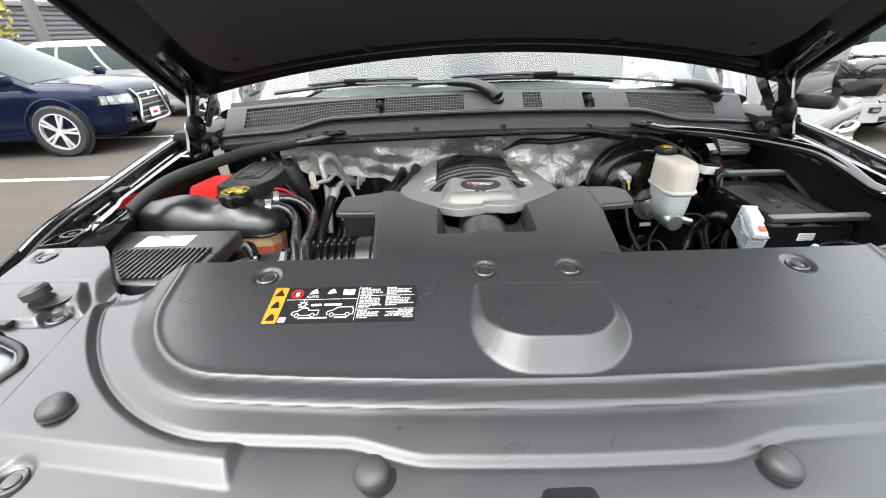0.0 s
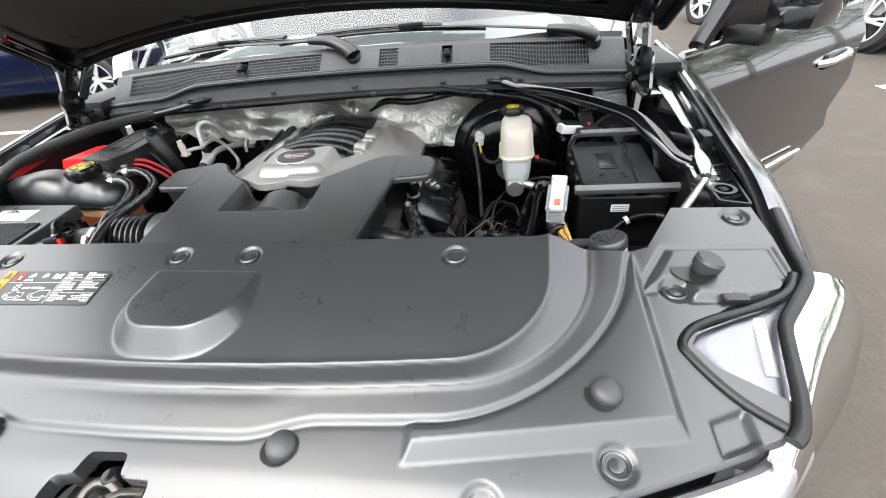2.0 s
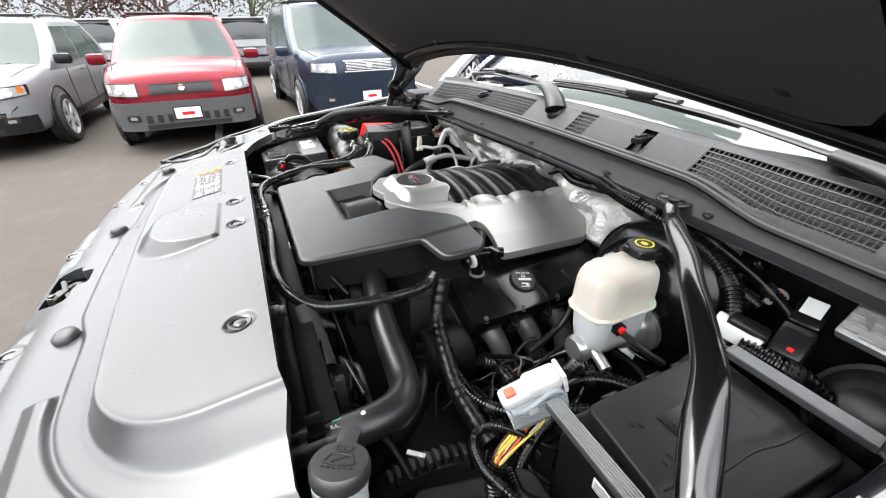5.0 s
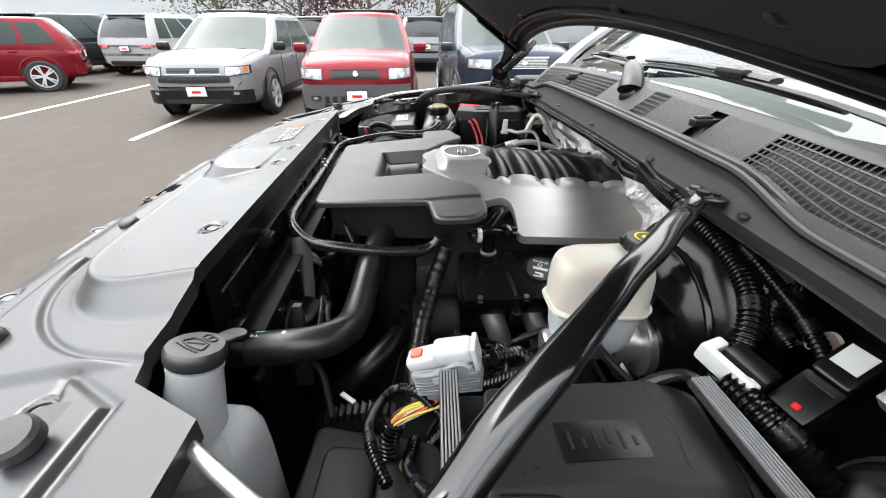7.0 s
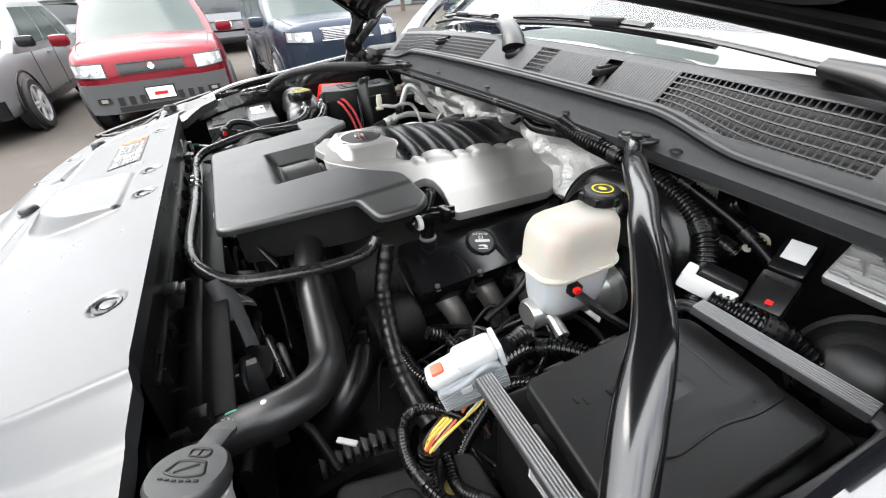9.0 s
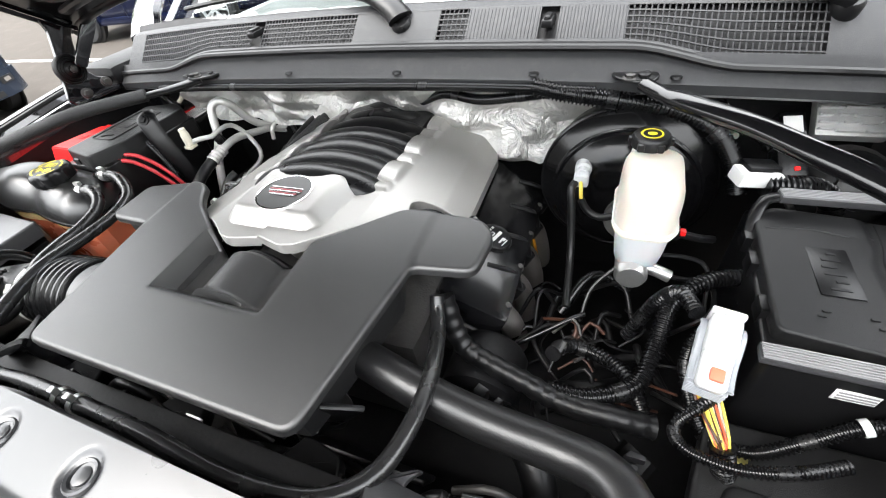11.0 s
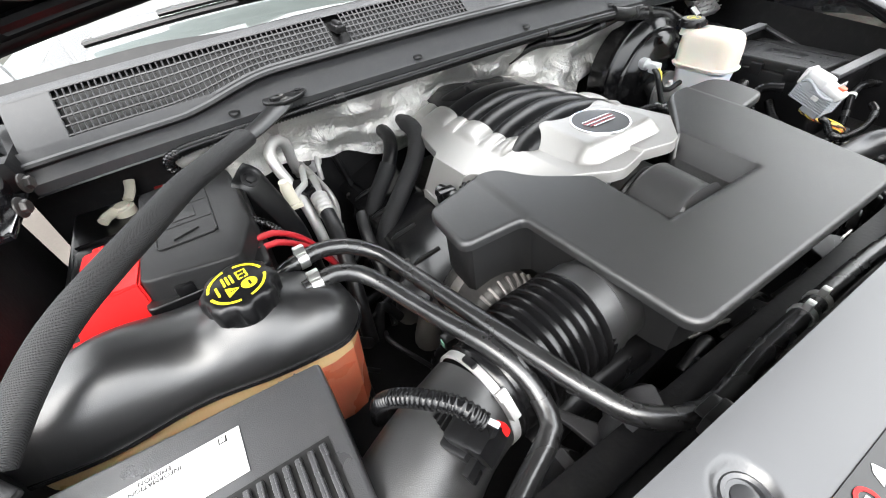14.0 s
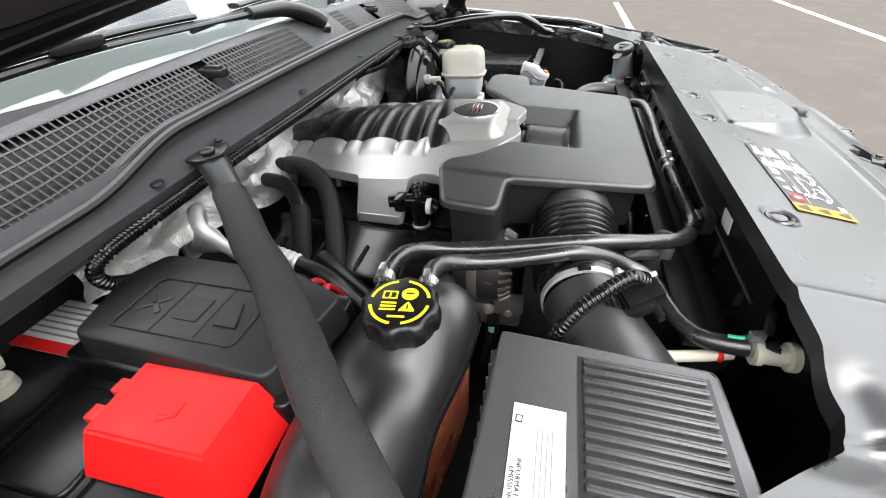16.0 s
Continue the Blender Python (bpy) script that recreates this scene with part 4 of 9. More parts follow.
part("side_plate", rbox((0.012, -0.325, 1.104), (0.034, 0.018, 0.022), 0.003, pose(0, 0, 0, 0, 0, -22)), M_LATCH, latch)
part("knob", lathe([(0.013, 0), (0.0145, 0.008), (0.013, 0.016), (0.008, 0.021), (0, 0.022)], 22, Matrix.Translation((-0.006, -0.291, 1.096))), M_GLOSS, latch, "black rubber knob")
part("rivet", bolt((0.020, -0.330, 1.115), 0.006, 0.005), M_LATCH, latch)
part("rivet", bolt((-0.036, -0.318, 1.098), 0.006, 0.005), M_LATCH, latch)
part("cable", tube([(-0.060, -0.335, 1.098), (-0.075, -0.325, 1.095), (-0.085, -0.30, 1.085), (-0.09, -0.26, 1.06)], 0.0035, 8, 0.008), M_BLACK, latch)

# warning label stuck on the cover
LX0, LX1, LY0, LY1 = -0.362, -0.165, -0.092, -0.027
label = thing("warning_label", (-0.26, -0.06, 1.2), "black, white and orange warning label stuck on the cover", "label")


def on_cover(poly, mat_, name, lift, parent, lab=""):
    if name != "film" and name != "orange_strip":
        top = [(x, y, float(shield_z(x, y)) + lift) for x, y in poly]
        n = len(top)
        V = top + [(x, y, z - 0.0004) for x, y, z in top]
        return part(name, (np.array(V), [tuple(range(n))] + [(i, i + n, (i + 1) % n + n, (i + 1) % n) for i in range(n)]), mat_, parent, lab)
    return part(name, sheet(poly, lambda x, y, d: shield_z(x, y) + lift, 0.006, skirt=0.0004), mat_, parent, lab)


def lrect(u0, v0, u1, v1):
    X = lambda u: LX0 + (LX1 - LX0) * u
    Y = lambda v: LY1 - (LY1 - LY0) * v
    return [(X(u0), Y(v1)), (X(u1), Y(v1)), (X(u1), Y(v0)), (X(u0), Y(v0))]


film = on_cover(rounded(lrect(0, 0, 1, 1), 0.002), M_BLKP, "film", 0.0012, label)
on_cover(lrect(0.0, 0.0, 0.095, 1.0), M_ORP, "orange_strip", 0.0018, film)
for i, v in enumerate((0.16, 0.5, 0.84)):
    X, Y = LX0 + (LX1 - LX0) * 0.047, LY1 - (LY1 - LY0) * v
    if i == 0:
        on_cover([(X - 0.007, Y - 0.006), (X + 0.007, Y - 0.006), (X, Y + 0.007)], M_BLKP, "warning_triangle", 0.0024, film)
    else:
        on_cover(rounded([(X - 0.006, Y - 0.006), (X + 0.006, Y - 0.006), (X + 0.004, Y + 0.002), (X + 0.001, Y + 0.007), (X - 0.003, Y + 0.002)], 0.002), M_BLKP, "warning_symbol", 0.0024, film)
X, Y = LX0 + (LX1 - LX0) * 0.17, LY1 - (LY1 - LY0) * 0.2
ring = [(X + 0.0085 * math.cos(a), Y + 0.0085 * math.sin(a)) for a in np.linspace(0, 6.28, 20)[:-1]]
hole = [(X + 0.006 * math.cos(a), Y + 0.006 * math.sin(a)) for a in np.linspace(0, 6.28, 20)[:-1]]
part("prohibition_ring", sheet(ring, lambda x, y, d: shield_z(x, y) + 0.002, 0.0008, holes=[hole]), M_RED, film)
on_cover([(X - 0.002, Y - 0.004), (X + 0.003, Y - 0.004), (X + 0.003, Y + 0.003), (X - 0.002, Y + 0.003)], M_WHT, "flame_symbol", 0.0019, film)
for u in (0.285, 0.41):
    X, Y = LX0 + (LX1 - LX0) * u, LY1 - (LY1 - LY0) * 0.15
    on_cover([(X - 0.006, Y - 0.004), (X + 0.006, Y - 0.002), (X + 0.002, Y + 0.006), (X - 0.003, Y + 0.003)], M_WHT, "fan_symbol", 0.0018, film)
X, Y = LX0 + (LX1 - LX0) * 0.53, LY1 - (LY1 - LY0) * 0.16
on_cover([(X - 0.008, Y - 0.005), (X - 0.0005, Y - 0.006), (X - 0.0005, Y + 0.004), (X - 0.008, Y + 0.005)], M_WHT, "book_symbol", 0.0018, film)
on_cover([(X + 0.0005, Y - 0.006), (X + 0.008, Y - 0.005), (X + 0.008, Y + 0.005), (X + 0.0005, Y + 0.004)], M_WHT, "book_symbol", 0.0018, film)
X, Y = LX0 + (LX1 - LX0) * 0.285, LY1 - (LY1 - LY0) * 0.30
lettering("AUTO", 0.006, Matrix.Translation((X, Y, float(shield_z(X, Y)) + 0.0022)) @ pose(0, 0, 0, 10, 0, 0), M_WHT, film)


def print_line(name, uv, r=0.00055):
    """A thin printed line through points of the label, given as shares of its width and height."""
    xy = [(LX0 + (LX1 - LX0) * a, LY1 - (LY1 - LY0) * b) for a, b in uv]
    return part(name, cat(*[tube([(*p, float(shield_z(*p)) + 0.0017), ((p[0] + q[0]) / 2, (p[1] + q[1]) / 2, float(shield_z((p[0] + q[0]) / 2, (p[1] + q[1]) / 2)) + 0.0017), (*q, float(shield_z(*q)) + 0.0017)], r, 5, 0.01) for p, q in zip(xy[:-1], xy[1:])]), M_WHT, film)


for k in range(8):
    a = k * math.pi / 4
    print_line("snowflake", [(0.235 + 0.014 * math.cos(a), 0.51 + 0.045 * math.sin(a)), (0.235 + 0.034 * math.cos(a), 0.51 + 0.115 * math.sin(a))], 0.0006)
print_line("snowflake", [(0.235 + 0.019 * math.cos(a), 0.51 + 0.062 * math.sin(a)) for a in np.linspace(0, 2 * math.pi, 13)])
for body in ([(0.185, 0.80), (0.17, 0.78), (0.175, 0.71), (0.21, 0.68), (0.235, 0.61), (0.28, 0.605), (0.285, 0.67), (0.36, 0.67), (0.36, 0.78), (0.345, 0.80)], [(0.435, 0.80), (0.42, 0.78), (0.425, 0.71), (0.46, 0.68), (0.495, 0.60), (0.60, 0.595), (0.61, 0.69), (0.61, 0.78), (0.595, 0.80)]):
    body = [(a * 0.93 + 0.02, b) for a, b in body]
    print_line("vehicle_symbol", body)
    x0, x1 = body[0][0], body[-1][0]
    for c in (x0 + 0.022, x1 - 0.022):
        print_line("vehicle_symbol", [(c + 0.014 * math.cos(a), 0.80 + 0.05 * math.sin(a)) for a in np.linspace(0, 2 * math.pi, 9)])
    print_line("vehicle_symbol", [(x0 + 0.040, 0.805), (x1 - 0.040, 0.805)])
rng = random.Random(4)


def text_lines(u0, u1, v0, rows, right=False):
    """Unreadable lines of print: short bars of word length."""
    for k in range(rows):
        L = (u1 - u0) * (rng.uniform(0.35, 0.55) if k in (0, rows - 1) else rng.uniform(0.8, 1.0))
        u = u1 - L if right else u0
        end = u + L
        while u < end - 0.008:
            w = min(rng.uniform(0.012, 0.040), end - u)
            on_cover(lrect(u, v0 + 0.047 * k, u + w, v0 + 0.047 * k + (0.026 if k == 0 else 0.019)), M_WHT, "text_bar", 0.0018, film)
            u += w + 0.006


text_lines(0.615, 0.775, 0.05, 5)
text_lines(0.795, 0.985, 0.05, 5)
text_lines(0.615, 0.775, 0.32, 7)
text_lines(0.795, 0.985, 0.32, 6)
text_lines(0.615, 0.775, 0.70, 5)
text_lines(0.800, 0.985, 0.70, 5, True)
on_cover(lrect(0.605, 0.285, 0.99, 0.291), M_WHT, "rule", 0.0018, film)
on_cover(lrect(0.605, 0.665, 0.99, 0.671), M_WHT, "rule", 0.0018, film)
on_cover(lrect(0.60, 0.02, 0.603, 0.97), M_WHT, "rule", 0.0018, film)
on_cover(lrect(0.11, 0.36, 0.60, 0.366), M_WHT, "rule", 0.0018, film)
for u0, u1 in ((0.29, 0.36), (0.38, 0.5)):
    on_cover(lrect(u0, 0.50, u1, 0.55), M_WHT, "text_bar", 0.0018, film)
for u0, u1 in ((0.23, 0.31), (0.47, 0.55), (0.26, 0.42)):
    on_cover(lrect(u0, 0.86, u1, 0.89), M_WHT, "text_bar", 0.0018, film)
on_cover(lrect(0.105, 0.85, 0.15, 0.97), M_WHT, "code_patch", 0.0018, film)

for s in (1, -1):
    part("cover_clip", rbox((0.752 * s, -0.050, float(shield_z(0.752, -0.046)) + 0.003), (0.032, 0.014, 0.008), 0.003), M_BLKP, cover)

# headlamps
for s in (1, -1):
    lamp = thing("headlamp", (0.78 * s, -0.1, 1.05), "tall clear headlamp wrapping the fender corner", "headlight", "headlamps")
    out = rounded([(0.674, -0.115), (0.690, -0.092), (0.742, -0.070), (0.783, -0.055), (0.818, -0.037), (0.836, -0.020), (0.838, -0.028), (0.818, -0.056), (0.793, -0.086), (0.782, -0.114), (0.772, -0.151), (0.762, -0.185), (0.748, -0.205), (0.726, -0.200), (0.691, -0.160)], 0.006)
    if s < 0:
        out = [(-x, y) for x, y in out][::-1]
    top_z = lambda x, y, d: 1.160 + 0.16 * (y + 0.1) - 0.012 * smooth(0.012, 0, d)
    part("lens", sheet(out, top_z, 0.008, skirt=0.05), M_LENS, lamp)
    part("housing", sheet(out, lambda x, y, d: top_z(x, y, 1) - 0.010 - 0.008 * smooth(0.0, 0.03, d), 0.008, skirt=0.1), M_LAMPIN, lamp, "pale inner lamp housing")
    part("light_bar", rbox((0.770 * s, -0.105, 1.146), (0.014, 0.085, 0.006), 0.002, pose(0, 0, 0, 8, 0, -12 * s)), M_WHT, lamp, "white light guide")
    for name, dx, mt in (("side_lens", 0.0, M_LENS), ("side_reflector", -0.012, M_FACET)):
        V, ys = [], np.linspace(-0.245, 0.0, 24)
        for y in ys:
            xg = float(np.interp(y, (-0.245, -0.213, -0.185, -0.151, -0.114, -0.086, -0.056, -0.024, 0.0), (0.730, 0.753, 0.766, 0.776, 0.786, 0.796, 0.821, 0.848, 0.857)))
            xo = float(np.interp(y, (-0.245, -0.19, -0.147, -0.111, -0.077, -0.025, 0.0), (0.765, 0.822, 0.868, 0.905, 0.938, 0.975, 0.990)))
            zg = 1.178 + 0.19 * min(y, 0)
            V += [((xg + (xo - xg) * q + dx) * s, y - dx, zg + oz + dx) for q, oz in ((0.06, 0.0), (0.25, -0.005), (0.48, -0.022), (0.72, -0.058), (0.90, -0.104), (1.0, -0.15), (1.05, -0.30))]
        F = [(i * 7 + j, i * 7 + j + 1, (i + 1) * 7 + j + 1, (i + 1) * 7 + j) for i in range(23) for j in range(6)]
        part(name, (np.array(V), F if s < 0 else [f[::-1] for f in F]), mt, lamp)
    part("lamp_gasket", tube([(a * s, b, 1.168 + 0.17 * (b + 0.06)) for a, b in ((0.741, -0.211), (0.712, -0.188), (0.691, -0.162), (0.674, -0.133), (0.669, -0.115), (0.687, -0.093), (0.715, -0.079), (0.742, -0.070), (0.783, -0.056), (0.821, -0.035), (0.842, -0.006))], 0.0060, 10, 0.006), M_RUBBER, lamp)
    part("lamp_gasket", tube([(a * s, b, 1.171 + 0.17 * (b + 0.06)) for a, b in ((0.740, -0.226), (0.753, -0.213), (0.766, -0.185), (0.776, -0.151), (0.786, -0.114), (0.796, -0.086), (0.821, -0.056), (0.848, -0.024), (0.857, -0.003), (0.861, 0.037), (0.870, 0.094), (0.874, 0.12))], 0.0085, 10, 0.006, flat=0.7), M_RUBBER, lamp)

# grille and front edge
M_SATIN = mat("satin chrome", (0.72, 0.72, 0.75), 0.2, 0.85, var=0.04)
front = thing("front_grille", (0, -0.40, 0.9), "dark slatted front grille with chrome surround", "grille")
for i in range(7):
    z = 1.075 - 0.035 * i
    part("slat", tube([(x, -0.372 + 0.27 * x * x - 0.01 * i, z) for x in np.linspace(-0.52, 0.52, 16)], 0.011, 6, 0.05, flat=0.5), M_BLACK, front)
part("backing", ribbon([(-0.345, 1.09), (-0.355, 0.75)], -0.7, 0.7, f=lambda x, y, z: (x, y + 0.27 * x * x, z)), M_DEEP, front)
for s in (1, -1):
    V, xs_ = [], np.linspace(0.552, 0.80, 14)
    for x in xs_:
        e_ = -0.366 + 0.27 * x * x + 0.5 * max(x - 0.735, 0)
        V += [(x * s, e_ + dy, z) for dy, z in ((0.004, 1.074), (-0.003, 1.090), (-0.010, 1.093), (-0.030, 1.086), (-0.042, 1.072), (-0.048, 1.045), (-0.050, 0.95), (-0.048, 0.80))]
    F = [(i * 8 + k, i * 8 + k + 1, (i + 1) * 8 + k + 1, (i + 1) * 8 + k) for i in range(13) for k in range(7)]
    part("bright_corner", (np.array(V), F if s > 0 else [f[::-1] for f in F]), M_SATIN, front, "satin chrome corner of the grille surround")
    part("chrome_surround", tube([(0.545 * s, -0.295, 1.085), (0.55 * s, -0.31, 1.06), (0.54 * s, -0.34, 0.98), (0.50 * s, -0.37, 0.85)], 0.035, 10, 0.03, flat=0.7), M_CHROME, front)

# ---- engine: intake duct ----
REC = (-0.141, 0.059, 0.207)


def duct_z(x, y, d):
    top = 1.167 + 0.062 * (y - 0.10) - 0.007 * smooth(0.008, 0.0, d) ** 2
    wing = smooth(-0.268, -0.274, x) + smooth(0.212, 0.218, x)
    top = top - 0.003 * wing
    inside = np.minimum(np.minimum(x - REC[0], REC[1] - x), y - REC[2])
    side_in = np.minimum(x - REC[0], REC[1] - x)
    depth = 0.036 * np.minimum(smooth(0.0, 0.016, side_in), smooth(0.0, 0.03, y - REC[2]))
    floor = top - depth
    hump = floor + np.sqrt(np.maximum(0.052 ** 2 - (x + 0.040) ** 2, 0)) * 0.75 - 0.012
    z = np.where((y > REC[2] + 0.02) & (inside > 0), np.maximum(floor, np.minimum(hump, top - 0.004)), floor)
    return z


duct = thing("intake_duct", (-0.03, 0.25, 1.1), "satin black plastic intake resonator over the engine front", "engine cover")
dl = rounded([(-0.252, 0.096), (0.185, 0.096), (0.219, 0.325), (0.301, 0.335), (0.308, 0.405), (0.285, 0.432), (0.21, 0.434), (0.165, 0.432), (0.095, 0.372), (0.062, 0.345), (0.020, 0.312),
              (-0.105, 0.308), (-0.150, 0.345), (-0.205, 0.385), (-0.232, 0.428), (-0.262, 0.436), (-0.364, 0.408), (-0.368, 0.322), (-0.276, 0.320)],
             [0.022, 0.022, 0.008, 0.018, 0.02, 0.02, 0.02, 0.03, 0.03, 0.02, 0.01, 0.01, 0.02, 0.03, 0.03, 0.02, 0.015, 0.018, 0.010])
part("top_shell", rimmed(dl, duct_z, 0.0045, 0.0065, 0.007), M_DUCT, duct, angle=40)
body_l = rounded([(-0.235, 0.120), (0.165, 0.120), (0.195, 0.325), (0.16, 0.40), (0.07, 0.33), (-0.13, 0.31), (-0.215, 0.37), (-0.255, 0.42), (-0.352, 0.398), (-0.355, 0.330), (-0.262, 0.325)], 0.012)
# wall under the shell, its shade put into the darker colour
part("side_wall", sheet(body_l, lambda x, y, d: duct_z(x, y, d) - 0.010, 0.02, low=1.082, inset=0.012), M_DUCT_SHADE, duct, angle=45)
part("outlet_ring", tube([(-0.040 + 0.052 * math.cos(a), 0.318, 1.102 + 0.052 * math.sin(a)) for a in np.linspace(0.0, math.pi, 16)], 0.006, 8, 0.01), M_RUBBER, duct)
part("inlet_stub", lathe([(0.056, 0), (0.060, 0.004), (0.060, 0.03), (0.056, 0.034), (0.056, 0.08)], 32, Matrix.Translation((-0.30, 0.21, 1.105)) @ pose(0, 0, 0, 0, 90, 0)), M_DUCT, duct)
part("date_tag", rbox((0.045, 0.089, 1.135), (0.022, 0.002, 0.005), 0.0005), M_WHT, duct)

# ---- engine cover with emblem, and intake manifold ----
engine = thing("engine", (0, 0.55, 0.8), "V8 engine with silver coil covers and a black ribbed intake manifold", "engine")


RUN_P, RUN_0 = 0.0555, 0.4735


def runner_y(i, x):
    return RUN_0 + RUN_P * i + 0.075 * (x + 0.145)


def scallops(y, first, x):
    """Height of the arched runner ends along one bank: wide ones of its own runners, narrow ones between."""
    h = np.zeros_like(y)
    for i in range(8):
        wide = i % 2 == first
        c, w, t = runner_y(i, x), 0.037 if wide else 0.0185, 0.0135 if wide else 0.0075
        h = np.maximum(h, t * np.sqrt(np.maximum(0.0, 1 - ((y - c) / w) ** 2)))
    return h


def cover_z(x, y, d):
    fall = 1.172 - 0.085 * (y - 0.48)
    right = fall - 0.44 * np.maximum(x - 0.100, 0) - 0.30 * np.maximum(x - (0.190 - 0.05 * (y - 0.5)), 0)
    left = fall + 0.035 * (y - 0.48) - 0.30 * np.maximum(-x - 0.155, 0) - 1.9 * np.maximum(-x - 0.243, 0)
    z = np.where(x > -0.036, right, left)
    z = z + scallops(y, 1, 0.075) * smooth(0.110, 0.100, x) * np.clip(0.55 + (0.11 - x) * 11, 0, 1) * (x > 0.05) * smooth(0.478, 0.49, y)
    z = z + scallops(y, 0, -0.145) * smooth(-0.186, -0.176, x) * np.clip(0.55 + (x + 0.186) * 11, 0, 1) * (x < -0.12) * smooth(0.478, 0.49, y)
    # the box that carries the badge
    px, py = np.abs(x + 0.038) - 0.062, np.maximum(0.380 - y, y - 0.468)
    rim = np.hypot(np.maximum(px, 0), np.maximum(py, 0))
    box = 1.2015 + 0.016 - np.sqrt(0.016 ** 2 + np.maximum(rim - 0.004, 0) ** 2 * 1.9)
    front = 1.2015 - 1.0 * np.maximum(0.370 - y, 0)
    box = np.minimum(box, front)
    return np.where(box > z, box, z) + 0.0


SILVER_EDGE = [(-0.108, 0.322), (-0.088, 0.317), (-0.066, 0.322), (-0.038, 0.330), (-0.010, 0.322), (0.014, 0.316), (0.034, 0.322), (0.060, 0.345), (0.10, 0.380), (0.150, 0.405), (0.157, 0.445), (0.147, 0.470),
               (0.144, 0.486), (0.154, 0.500), (0.175, 0.505), (0.222, 0.506), (0.229, 0.516), (0.220, 0.745), (0.186, 0.842), (0.178, 0.848), (0.094, 0.834), (0.071, 0.826), (0.071, 0.500), (0.060, 0.482), (0.036, 0.4765),
               (-0.112, 0.4765), (-0.132, 0.482), (-0.145, 0.500), (-0.145, 0.778), (-0.152, 0.785), (-0.192, 0.783), (-0.203, 0.772), (-0.234, 0.602), (-0.242, 0.597), (-0.272, 0.600), (-0.271, 0.594), (-0.273, 0.516),
               (-0.270, 0.508), (-0.250, 0.503), (-0.234, 0.494), (-0.227, 0.478), (-0.230, 0.455), (-0.238, 0.43), (-0.215, 0.375), (-0.150, 0.350), (-0.126, 0.335)]
cov = part("top_cover", rimmed(rounded(SILVER_EDGE, 0.006, 3), cover_z, 0.0028, 0.0022, 0.016), M_SILVER, engine, "satin silver engine cover with scalloped edges and an oval badge", angle=33)
for i in range(7):
    path = []
    for x, dz in ((-0.172, -0.085), (-0.152, -0.040), (-0.128, -0.019), (-0.090, -0.0065), (-0.036, 0.0), (0.018, -0.0065), (0.056, -0.019), (0.080, -0.040), (0.100, -0.085)):
        y = runner_y(i, x)
        path.append((x, y, 1.1845 - 0.105 * (y - 0.5) + dz))
    rn = part("manifold_runner", tube(path, 0.0300, 20, 0.010, flat=0.74), M_BLACK, engine, "black arched intake runner")
part("manifold_plenum", rbox((-0.036, 0.68, 1.115), (0.215, 0.36, 0.10), 0.02), M_BLACK, engine)
# emblem: an oval of dark film with plain colour strips
def oval(cx, cy, a, b, n=36):
    return [(cx + a * math.cos(q), cy + b * math.sin(q)) for q in np.linspace(0, 2 * math.pi, n, endpoint=False)]


M_EMB = mat("dull red enamel", (0.22, 0.05, 0.06), 0.3)
EC = (-0.038, 0.4135)
flat_z = lambda h: (lambda x, y, d: 1.2018 + h + 0 * x)
ring = part("emblem_rim", sheet(oval(*EC, 0.047, 0.046), flat_z(0.0022), 0.0016, skirt=0.003, holes=[oval(*EC, 0.0445, 0.0435)]), M_CHROME, cov, "thin chrome oval rim")
part("emblem_film", sheet(oval(*EC, 0.045, 0.044), flat_z(0.001), 0.008, skirt=0.002), M_BLKP, engine, "dark oval badge with coloured strips")
for i, (mm, w) in enumerate(((M_CHROME, 0.060), (M_EMB, 0.062), (M_CHROME, 0.060), (M_EMB, 0.054), (M_CHROME, 0.046))):
    y = EC[1] + 0.009 - 0.0045 * i
    part("emblem_strip", rbox((EC[0], y, 1.2044), (w, 0.0024, 0.0012), 0.0004), mm, ring)
# valve covers, heads and lumps of the block
for s, x0 in ((1, 0.258), (-1, -0.305)):
    m = pose(0, 0, 0, 0, 22 * s, 0)
    vc = part("valve_cover", rbox((x0, 0.61, 1.012), (0.125, 0.45, 0.06), 0.014, m), M_GLOSS, engine, "black valve cover")
    for i in range(5):
        part("bolt", bolt((x0 + 0.058 * s, 0.42 + 0.09 * i, 1.012), 0.006, 0.008, (0.4 * s, 0, 1)), M_CAST, vc)
    part("cylinder_head", rbox((x0 - 0.03 * s, 0.60, 0.945), (0.09, 0.44, 0.10), 0.02, m), M_CAST, engine)
    for i in range(4):
        y = 0.450 + 0.085 * i
        part("exhaust_port", tube([(x0 - 0.03 * s, y, 0.955), (x0 + 0.01 * s, y, 0.952), (x0 + 0.045 * s, y + 0.012, 0.925), (x0 + 0.055 * s, y + 0.03, 0.86), (x0 + 0.05 * s, y + 0.05, 0.80)], lambda q: 0.030 - 0.007 * math.sin(3.14 * q), 14, 0.012), M_PORT, engine, "rough cast exhaust port")
        part("spark_lead", tube([(x0 + 0.01 * s, y + 0.03, 1.04), (x0 + 0.055 * s, y + 0.04, 1.02), (x0 + 0.065 * s, y + 0.042, 0.975)], 0.0045, 8, 0.012), M_RUBBER, engine)
        part("plug_boot", tube([(x0 + 0.065 * s, y + 0.042, 0.985), (x0 + 0.050 * s, y + 0.043, 0.955)], 0.010, 10, 0.01), M_DEEP, engine)
part("engine_block", rbox((0, 0.55, 0.90), (0.42, 0.52, 0.26), 0.03), M_CAST, engine)
